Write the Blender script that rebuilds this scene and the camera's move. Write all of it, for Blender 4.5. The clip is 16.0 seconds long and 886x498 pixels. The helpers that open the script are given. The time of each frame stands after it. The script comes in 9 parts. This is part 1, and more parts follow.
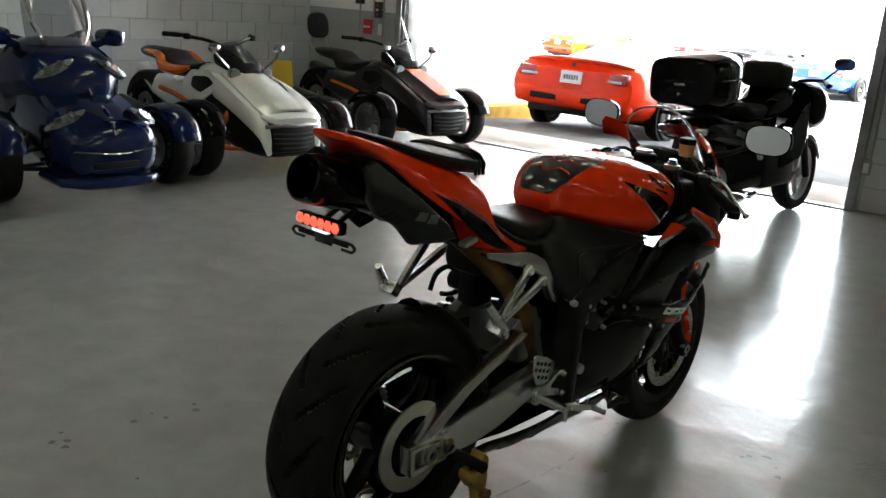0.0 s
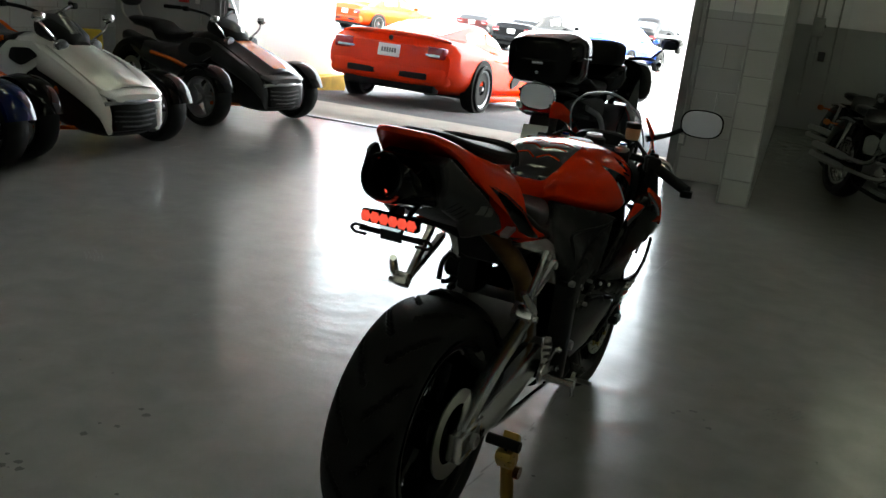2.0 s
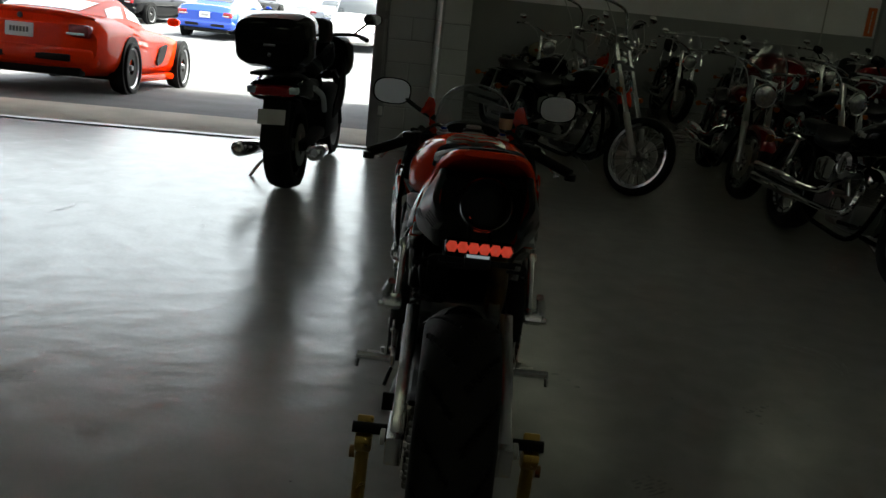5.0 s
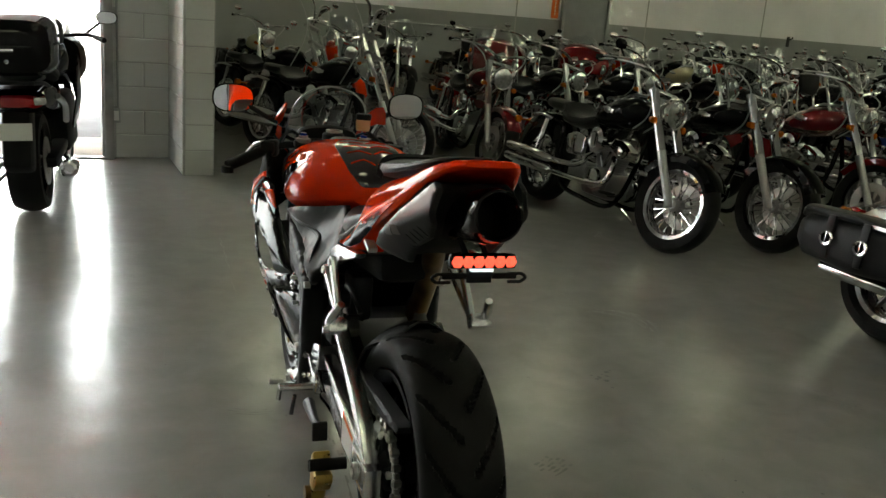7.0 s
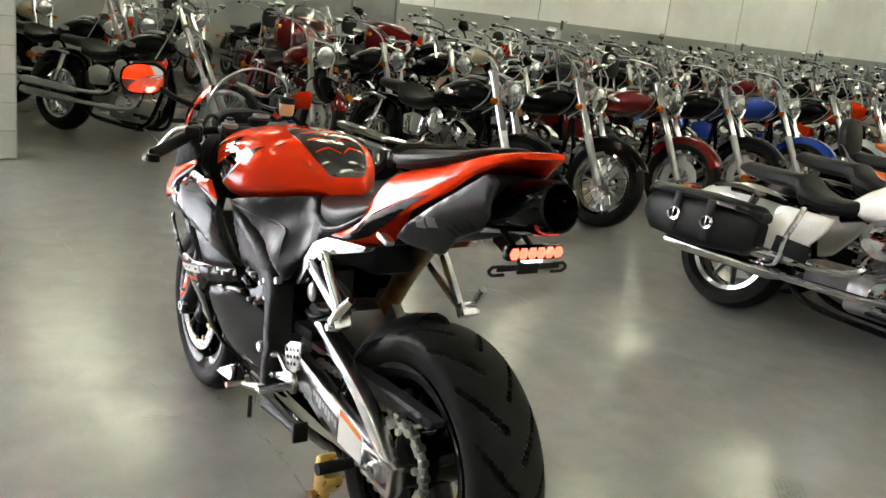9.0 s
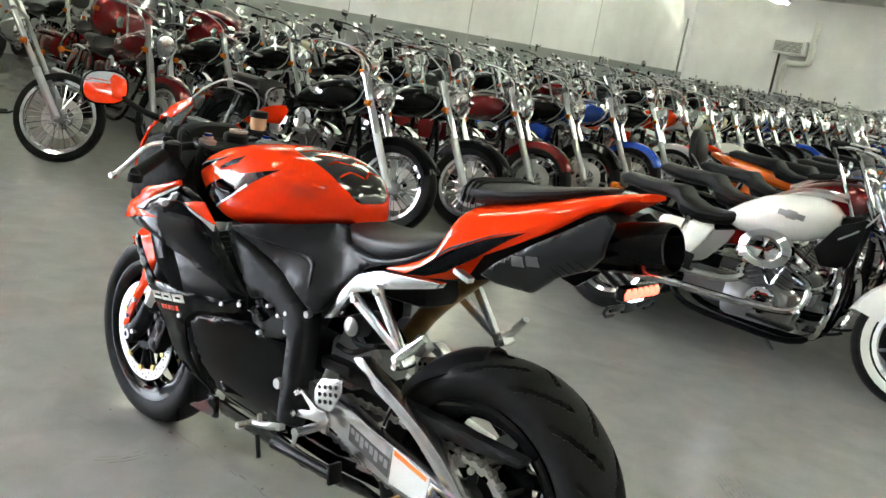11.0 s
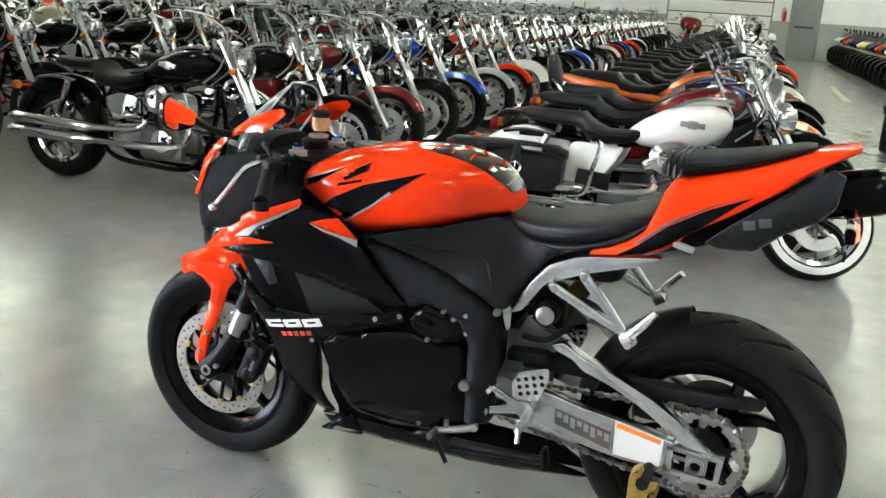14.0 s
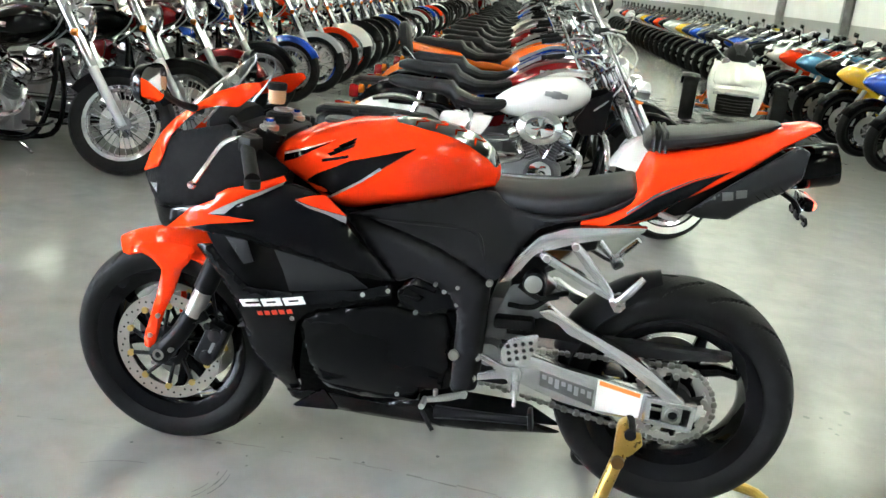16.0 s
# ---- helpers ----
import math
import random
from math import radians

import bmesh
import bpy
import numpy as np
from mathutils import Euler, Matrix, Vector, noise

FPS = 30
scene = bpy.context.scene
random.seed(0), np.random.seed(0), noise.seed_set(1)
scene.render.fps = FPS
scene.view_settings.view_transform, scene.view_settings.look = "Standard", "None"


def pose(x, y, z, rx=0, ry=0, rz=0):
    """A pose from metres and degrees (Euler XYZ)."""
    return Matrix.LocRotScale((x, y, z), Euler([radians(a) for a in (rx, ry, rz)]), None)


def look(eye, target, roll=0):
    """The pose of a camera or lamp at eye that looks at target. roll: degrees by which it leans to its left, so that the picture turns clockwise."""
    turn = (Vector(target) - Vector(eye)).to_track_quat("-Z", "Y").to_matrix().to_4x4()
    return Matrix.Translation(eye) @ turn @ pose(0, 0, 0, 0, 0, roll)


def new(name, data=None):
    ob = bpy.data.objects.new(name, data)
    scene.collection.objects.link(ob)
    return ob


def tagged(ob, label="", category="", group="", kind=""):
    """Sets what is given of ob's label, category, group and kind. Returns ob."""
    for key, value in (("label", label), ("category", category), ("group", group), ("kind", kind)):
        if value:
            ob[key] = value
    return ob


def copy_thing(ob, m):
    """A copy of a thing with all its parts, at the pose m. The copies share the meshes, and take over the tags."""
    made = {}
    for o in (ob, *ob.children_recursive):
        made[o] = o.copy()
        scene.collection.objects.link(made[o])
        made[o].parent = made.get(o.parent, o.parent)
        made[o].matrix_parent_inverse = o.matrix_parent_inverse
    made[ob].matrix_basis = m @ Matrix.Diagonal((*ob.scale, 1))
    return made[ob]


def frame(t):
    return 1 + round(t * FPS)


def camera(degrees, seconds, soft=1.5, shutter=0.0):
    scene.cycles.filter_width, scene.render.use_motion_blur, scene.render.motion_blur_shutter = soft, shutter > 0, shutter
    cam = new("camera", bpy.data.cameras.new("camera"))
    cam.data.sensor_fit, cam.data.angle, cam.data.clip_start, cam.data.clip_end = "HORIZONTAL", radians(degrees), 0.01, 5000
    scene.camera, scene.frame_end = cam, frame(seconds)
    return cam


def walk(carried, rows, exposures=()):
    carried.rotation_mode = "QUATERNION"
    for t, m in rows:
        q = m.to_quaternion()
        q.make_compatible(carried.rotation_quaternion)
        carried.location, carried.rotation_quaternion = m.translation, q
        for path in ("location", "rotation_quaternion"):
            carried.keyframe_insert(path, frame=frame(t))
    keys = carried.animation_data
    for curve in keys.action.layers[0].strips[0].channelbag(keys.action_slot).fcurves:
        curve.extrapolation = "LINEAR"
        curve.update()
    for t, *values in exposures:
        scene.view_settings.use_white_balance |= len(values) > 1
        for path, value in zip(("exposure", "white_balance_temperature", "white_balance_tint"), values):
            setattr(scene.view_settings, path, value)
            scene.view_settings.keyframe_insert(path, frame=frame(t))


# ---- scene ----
cam = camera(53.3, 16.0)
METRES, EYE, TILT, LEAN, TURN = 4.88, 1.38, 0.0, 0.0, 35.0
ROWS = [
    (0.0, 0.0, 0.0, 0.0, 1.23, -15.64, -4.4),
    (0.5, -0.0248, 0.0074, -0.0014, -1.44, -15.74, -4.17),
    (1.0, -0.0611, 0.0038, 0.0011, -6.76, -15.88, -5.39),
    (1.5, -0.0953, -0.0025, 0.0034, -11.26, -16.37, -4.57),
    (2.0, -0.1186, 0.0088, 0.0009, -13.05, -16.34, -6.09),
    (2.5, -0.1414, 0.0295, 0.0016, -18.93, -15.71, -3.14),
    (3.0, -0.1676, 0.0398, 0.0023, -22.72, -15.78, -5.65),
    (5.5, -0.3074, 0.1275, 0.001, -43.72, -15.72, -5.48),
    (6.0, -0.3321, 0.1451, 0.0021, -48.27, -15.23, -6.11),
    (6.5, -0.3378, 0.1727, -0.0021, -52.51, -15.37, -5.47),
    (7.0, -0.3394, 0.2057, -0.003, -59.15, -14.74, -4.47),
    (7.5, -0.3493, 0.2289, -0.0041, -63.44, -13.88, -6.66),
    (8.0, -0.3695, 0.2532, -0.0028, -69.13, -14.3, -4.62),
    (8.5, -0.3794, 0.2733, -0.0042, -72.22, -15.05, -6.49),
    (9.0, -0.3768, 0.305, -0.008, -74.01, -14.83, -6.45),
    (9.5, -0.3712, 0.3393, -0.009, -77.99, -15.11, -5.26),
    (10.0, -0.3801, 0.3707, -0.0085, -80.84, -14.52, -7.17),
    (12.5, -0.3879, 0.5385, -0.003, -98.38, -14.7, -7.02),
    (13.0, -0.3948, 0.5784, 0.0, -100.24, -15.49, -6.25),
    (13.5, -0.3822, 0.6025, -0.0031, -102.47, -15.56, -7.23),
    (14.0, -0.3545, 0.6295, -0.0034, -106.14, -16.01, -3.42),
    (14.5, -0.3402, 0.6509, -0.004, -109.49, -16.35, -6.21),
    (15.0, -0.3387, 0.6846, -0.0011, -114.81, -16.43, -5.86),
    (15.5, -0.3386, 0.7076, -0.0002, -119.73, -16.49, -4.69),
    (16.0, -0.3236, 0.7224, -0.0035, -119.65, -17.31, -5.82),
]
walk(cam, [(t, pose(0, 0, EYE, TILT, LEAN, TURN) @ pose(METRES * x, METRES * y, METRES * z, 90 + pitch, roll, yaw)) for t, x, y, z, yaw, pitch, roll in ROWS], exposures=[(0.0, 5.2, 6600, 3), (1.5, 4.6, 6550, 2), (3.0, 3.65, 6550, 2), (5.5, 2.8, 6700, 1), (6.0, 3.75, 6800, 1), (6.5, 4.5, 6950, 2), (7.0, 5.25, 7150, 3), (7.5, 6.05, 7150, 6), (8.0, 6.5, 7050, 9), (9.0, 6.7, 6800, 10), (12.5, 7.15, 6100, 8), (14.0, 7.04, 6080, 8), (16.0, 7.3, 6050, 8)])

# ---- light ----
world = bpy.data.worlds.new("world")
scene.world = world
world.use_nodes = True
wn = world.node_tree.nodes
sky = wn.new("ShaderNodeTexSky")
sky.sky_type = "NISHITA"
sky.sun_disc = False
sky.sun_elevation, sky.sun_rotation = radians(57), radians(75)
sky.altitude, sky.air_density, sky.dust_density = 100, 1.0, 5.0
wn["Background"].inputs["Strength"].default_value = 0.15
haze = wn.new("ShaderNodeHueSaturation")
haze.inputs["Saturation"].default_value = 0.35
world.node_tree.links.new(sky.outputs[0], haze.inputs["Color"])
world.node_tree.links.new(haze.outputs[0], wn["Background"].inputs["Color"])

sun = new("sun", bpy.data.lights.new("sun", "SUN"))
sun.data.energy, sun.data.angle, sun.data.color = 3.0, radians(12), (1.0, 1.0, 0.93)
sun.matrix_world = look((14, 16, 26), (-2, 12, 0))


# ---- helpers of this scene ----
def V(*a):
    return Vector(a)


def mesh_of(name, bm, angle=35):
    me = bpy.data.meshes.new(name)
    bm.normal_update()
    bm.to_mesh(me)
    bm.free()
    me.shade_smooth()
    me.set_sharp_from_angle(angle=radians(angle))
    return me


def part(name, bm, material, parent=None, label="", at=None, angle=35):
    """One bmesh as one object under a thing or a part."""
    ob = new(name, mesh_of(name, bm, angle))
    for m in material if isinstance(material, (list, tuple)) else (material,):
        ob.data.materials.append(m)
    if parent is not None:
        ob.parent = parent
    if at is not None:
        ob.matrix_basis = at
    return tagged(ob, label)


def thing(name, m, label, category, group=""):
    """An Empty at the thing's base."""
    ob = new(name)
    ob.empty_display_size = 0.1
    ob.matrix_basis = m
    return tagged(ob, label, category, group)


def box(bm, size, loc=(0, 0, 0), rot=(0, 0, 0), bevel=0.0, seg=2, m=None):
    r = bmesh.ops.create_cube(bm, size=1)
    vs = r["verts"]
    bmesh.ops.scale(bm, vec=size, verts=vs)
    if bevel > 0:
        es = list({e for v in vs for e in v.link_edges})
        out = bmesh.ops.bevel(bm, geom=es, offset=bevel, segments=seg, profile=0.5, affect="EDGES", clamp_overlap=True)
        vs = list({v for f in out["faces"] for v in f.verts} | {v for v in vs if v.is_valid})
        seen, todo = set(vs), list(vs)
        while todo:
            for e in todo.pop().link_edges:
                for w in e.verts:
                    if w not in seen:
                        seen.add(w)
                        todo.append(w)
        vs = list(seen)
    mat = pose(*loc, *rot)
    bmesh.ops.transform(bm, matrix=(m @ mat) if m else mat, verts=vs)
    return vs


def lathe(bm, profile, seg=32, m=None, closed=False):
    """Turns (radius, height) pairs about the y axis; height goes along y."""
    m = m or Matrix()
    rings = []
    for r, h in profile:
        if r < 1e-5:
            rings.append([bm.verts.new(m @ V(0, h, 0))])
        else:
            rings.append([bm.verts.new(m @ V(r * math.cos(2 * math.pi * i / seg), h, r * math.sin(2 * math.pi * i / seg))) for i in range(seg)])
    pairs = list(zip(rings, rings[1:]))
    if closed:
        pairs.append((rings[-1], rings[0]))
    for a, b in pairs:
        for i in range(seg):
            j = (i + 1) % seg
            if len(a) == 1 and len(b) == 1:
                continue
            if len(a) == 1:
                bm.faces.new((a[0], b[i], b[j]))
            elif len(b) == 1:
                bm.faces.new((a[j], a[i], b[0]))
            else:
                bm.faces.new((a[j], a[i], b[i], b[j]))
    return rings


def smooth_path(pts, n=6):
    """A Catmull-Rom run through the points."""
    p = [Vector(q) for q in pts]
    if len(p) < 3:
        return p
    out = []
    for i in range(len(p) - 1):
        a, b, c, d = p[max(i - 1, 0)], p[i], p[i + 1], p[min(i + 2, len(p) - 1)]
        for k in range(n):
            t = k / n
            out.append(0.5 * (2 * b + (c - a) * t + (2 * a - 5 * b + 4 * c - d) * t * t + (3 * b - a - 3 * c + d) * t ** 3))
    out.append(p[-1])
    return out


def tube(bm, pts, r, seg=8, smooth=5, m=None, caps=True):
    """A pipe along the points; r is one radius or one for each end, or one for each point given."""
    path = smooth_path(pts, smooth) if smooth else [Vector(q) for q in pts]
    n = len(path)
    if isinstance(r, (list, tuple)):
        rad = [float(np.interp(i / (n - 1) * (len(r) - 1), range(len(r)), r)) for i in range(n)]
    else:
        rad = [r] * n
    up = None
    rings = []
    for i, p in enumerate(path):
        d = (path[min(i + 1, n - 1)] - path[max(i - 1, 0)]).normalized()
        if up is None:
            up = d.orthogonal().normalized()
        up = (up - d * up.dot(d)).normalized()
        side = d.cross(up)
        ring = []
        for k in range(seg):
            a = 2 * math.pi * k / seg
            q = p + (up * math.cos(a) + side * math.sin(a)) * rad[i]
            ring.append(bm.verts.new(m @ q if m else q))
        rings.append(ring)
    for a, b in zip(rings, rings[1:]):
        for k in range(seg):
            j = (k + 1) % seg
            bm.faces.new((a[k], a[j], b[j], b[k]))
    if caps:
        bm.faces.new(rings[0][::-1])
        bm.faces.new(rings[-1])
    return rings


def rod(bm, a, b, r, seg=10, m=None):
    return tube(bm, [a, b], r, seg, 0, m)


def loft(bm, rings, m=None, caps=True, ring_closed=True):
    """Skins rings of equally many points."""
    vr = [[bm.verts.new(m @ Vector(p) if m else Vector(p)) for p in ring] for ring in rings]
    k = len(vr[0])
    for a, b in zip(vr, vr[1:]):
        for i in range(k if ring_closed else k - 1):
            j = (i + 1) % k
            bm.faces.new((a[i], a[j], b[j], b[i]))
    if caps and ring_closed:
        bm.faces.new(vr[0][::-1])
        bm.faces.new(vr[-1])
    return vr


def egg(x, y0, z0, wy, up, down, n=16, p=2.4):
    """A ring across x: half width wy, reaching up and down from z0, rounded by p."""
    out = []
    for i in range(n):
        a = 2 * math.pi * i / n
        c, s = math.cos(a), math.sin(a)
        out.append((x, y0 + wy * math.copysign(abs(c) ** (2 / p), c), z0 + (up if s > 0 else down) * math.copysign(abs(s) ** (2 / p), s)))
    return out


def stations(table, keys, n):
    """Interpolates rows (key first) smoothly at n even steps."""
    t = np.array(table, float)
    xs = np.linspace(t[0, 0], t[-1, 0], n)
    return [[x] + [float(np.interp(x, t[:, 0], t[:, c])) if t[0, 0] < t[-1, 0] else float(np.interp(-x, -t[:, 0], t[:, c])) for c in range(1, t.shape[1])] for x in xs]


def smooth_rows(*table, n=5):
    """Rows of a loft, joined by Catmull-Rom runs."""
    t = np.array(table, float)
    out = []
    for i in range(len(t) - 1):
        a, b, c, d = t[max(i - 1, 0)], t[i], t[i + 1], t[min(i + 2, len(t) - 1)]
        for k in range(n):
            u = k / n
            out.append(0.5 * (2 * b + (c - a) * u + (2 * a - 5 * b + 4 * c - d) * u * u + (3 * b - a - 3 * c + d) * u ** 3))
    return [[float(v) for v in row] for row in out + [t[-1]]]


def rounded(outline, n=3, keep=0.3):
    """Cuts the corners of a closed outline into short arcs."""
    out = []
    k = len(outline)
    for i in range(k):
        a, b, c = (Vector(outline[j % k]) for j in (i - 1, i, i + 1))
        p, q = b.lerp(a, keep), b.lerp(c, keep)
        for j in range(n + 1):
            t = j / n
            out.append(tuple(p * (1 - t) ** 2 + b * 2 * t * (1 - t) + q * t * t))
    return out


def plate(bm, outline, y0, y1, m=None, bevel=0.0, holes=()):
    """A plate in the x-z plane, from y0 to y1."""
    vs = [bm.verts.new((x, y0, z)) for x, z in outline]
    f = bm.faces.new(vs)
    r = bmesh.ops.extrude_face_region(bm, geom=[f])
    top = [v for v in r["geom"] if isinstance(v, bmesh.types.BMVert)]
    bmesh.ops.translate(bm, verts=top, vec=(0, y1 - y0, 0))
    allv = vs + top
    faces = list({g for v in allv for g in v.link_faces})
    bmesh.ops.recalc_face_normals(bm, faces=faces)
    if bevel > 0:
        es = [e for e in {e for v in allv for e in v.link_edges} if abs(e.verts[0].co.y - e.verts[1].co.y) < 1e-6]
        out = bmesh.ops.bevel(bm, geom=es, offset=bevel, segments=2, profile=0.5, affect="EDGES", clamp_overlap=True)
        seen = set(v for g in out["faces"] for v in g.verts)
        todo = list(seen)
        while todo:
            for e in todo.pop().link_edges:
                for w in e.verts:
                    if w not in seen:
                        seen.add(w)
                        todo.append(w)
        allv = list(seen)
    if m:
        bmesh.ops.transform(bm, matrix=m, verts=[v for v in allv if v.is_valid])


def panel(bm, outline, yfun, thick=0.006, step=0.03, side=1, m=None, rim=True):
    """A curved shell: an outline in x and z, bent to the half width yfun(x, z), with thickness."""
    b = bmesh.new()
    f0 = b.faces.new([b.verts.new((x, 0, z)) for x, z in outline])
    bmesh.ops.triangulate(b, faces=[f0])
    xs, zs = [p[0] for p in outline], [p[1] for p in outline]
    for lo, hi, no in ((min(xs), max(xs), (1, 0, 0)), (min(zs), max(zs), (0, 0, 1))):
        k = int((hi - lo) / step)
        for i in range(1, k + 1):
            c = lo + (hi - lo) * i / (k + 1)
            bmesh.ops.bisect_plane(b, geom=b.verts[:] + b.edges[:] + b.faces[:], plane_co=Vector(no) * c, plane_no=no)
    bmesh.ops.triangulate(b, faces=[f for f in b.faces if len(f.verts) > 4])
    edge = set(v for e in b.edges if e.is_boundary for v in e.verts)
    outer, inner = {}, {}
    for v in b.verts:
        y = yfun(v.co.x, v.co.z)
        o = V(v.co.x, side * y, v.co.z)
        i = V(v.co.x, side * (y - thick), v.co.z)
        outer[v] = bm.verts.new(m @ o if m else o)
        inner[v] = bm.verts.new(m @ i if m else i)
    for f in b.faces:
        vs = list(f.verts)
        flip = (f.normal.y > 0) != (side > 0)
        vs = vs[::-1] if flip else vs
        bm.faces.new([outer[v] for v in vs])
        bm.faces.new([inner[v] for v in vs[::-1]])
    for e in b.edges:
        if e.is_boundary:
            a, c = e.verts
            bm.faces.new((outer[a], outer[c], inner[c], inner[a]))
    b.free()
    bmesh.ops.recalc_face_normals(bm, faces=bm.faces[:])


def spline(xs, ys):
    """A smooth curve through a few points, level beyond its ends."""
    xs, ys = np.array(xs, float), np.array(ys, float)
    d = np.gradient(ys, xs)

    def f(p):
        i = min(max(int(np.searchsorted(xs, p, side="right")) - 1, 0), len(xs) - 2)
        h = xs[i + 1] - xs[i]
        t = min(max((p - xs[i]) / h, 0.0), 1.0)
        return float((2 * t ** 3 - 3 * t * t + 1) * ys[i] + (t ** 3 - 2 * t * t + t) * h * d[i] + (3 * t * t - 2 * t ** 3) * ys[i + 1] + (t ** 3 - t * t) * h * d[i + 1])
    return f


def smooth_table(xs, zs, vals):
    """A surface through a table of values, cubic along both axes."""
    a = np.array(vals, float)
    xs, zs = np.array(xs, float), np.array(zs, float)
    slope_z = np.gradient(a, zs, axis=1)

    def bend(k, p, v, d):
        i = min(max(int(np.searchsorted(k, p, side="right")) - 1, 0), len(k) - 2)
        h = k[i + 1] - k[i]
        t = min(max((p - k[i]) / h, 0.0), 1.0)
        return (2 * t ** 3 - 3 * t * t + 1) * v[..., i] + (t ** 3 - 2 * t * t + t) * h * d[..., i] + (3 * t * t - 2 * t ** 3) * v[..., i + 1] + (t ** 3 - t * t) * h * d[..., i + 1]

    def f(x, z):
        row = bend(zs, z, a, slope_z)
        return float(bend(xs, x, row, np.gradient(row, xs)))
    return f


def shell(bm, outline, yfun, thick=0.006, step=0.028, side=1, roll=0.006, m=None):
    """A moulded panel: an outline in x and z, bent to the half width yfun(x, z), its edge rolled inward, with thickness."""
    b = bmesh.new()
    f0 = b.faces.new([b.verts.new((x, 0, z)) for x, z in outline])
    bmesh.ops.recalc_face_normals(b, faces=[f0])
    for k in (0.12, 0.28, 0.6, 0.5):
        bmesh.ops.inset_region(b, faces=[f0], thickness=roll * k, use_even_offset=True)
    bmesh.ops.triangulate(b, faces=[f0])
    xs, zs = [p[0] for p in outline], [p[1] for p in outline]
    for lo, hi, no in ((min(xs), max(xs), (1, 0, 0)), (min(zs), max(zs), (0, 0, 1))):
        k = int((hi - lo) / step)
        for i in range(1, k + 1):
            c = lo + (hi - lo) * i / (k + 1)
            bmesh.ops.bisect_plane(b, geom=b.verts[:] + b.edges[:] + b.faces[:], plane_co=Vector(no) * c, plane_no=no)
    bmesh.ops.triangulate(b, faces=[f for f in b.faces if len(f.verts) > 4])
    p = np.array(outline, float)
    q = np.roll(p, -1, axis=0) - p
    ln = np.maximum((q * q).sum(1), 1e-12)
    outer, inner = {}, {}
    for v in b.verts:
        w = np.array((v.co.x, v.co.z))
        t = np.clip(((w - p) * q).sum(1) / ln, 0, 1)
        d = float(np.sqrt((((p + q * t[:, None]) - w) ** 2).sum(1)).min())
        e = max(1 - d / roll, 0.0)
        y = yfun(v.co.x, v.co.z)
        o = V(v.co.x, side * (y - roll * (1 - math.sqrt(max(1 - e * e, 0)))), v.co.z)
        i = V(v.co.x, side * (y - roll - thick), v.co.z)
        outer[v] = bm.verts.new(m @ o if m else o)
        inner[v] = bm.verts.new(m @ i if m else i)
    for f in b.faces:
        vs = list(f.verts)
        bm.faces.new([outer[v] for v in vs])
        bm.faces.new([inner[v] for v in vs[::-1]])
    for e in b.edges:
        if e.is_boundary:
            a, c = e.verts
            bm.faces.new((outer[a], outer[c], inner[c], inner[a]))
    b.free()
    bmesh.ops.recalc_face_normals(bm, faces=bm.faces[:])


def text_part(name, body, size, parent, material, at, depth=0.001, shear=0.0):
    """Lettering as a mesh, in the built-in font."""
    cu = bpy.data.curves.new(name, "FONT")
    cu.body, cu.size, cu.extrude, cu.shear, cu.resolution_u = body, size, depth, shear, 2
    tmp = new("lettering", cu)
    me = bpy.data.meshes.new_from_object(tmp.evaluated_get(bpy.context.evaluated_depsgraph_get()))
    bpy.data.objects.remove(tmp)
    bpy.data.curves.remove(cu)
    ob = new(name, me)
    me.materials.append(material)
    ob.parent, ob.matrix_basis = parent, at
    return ob

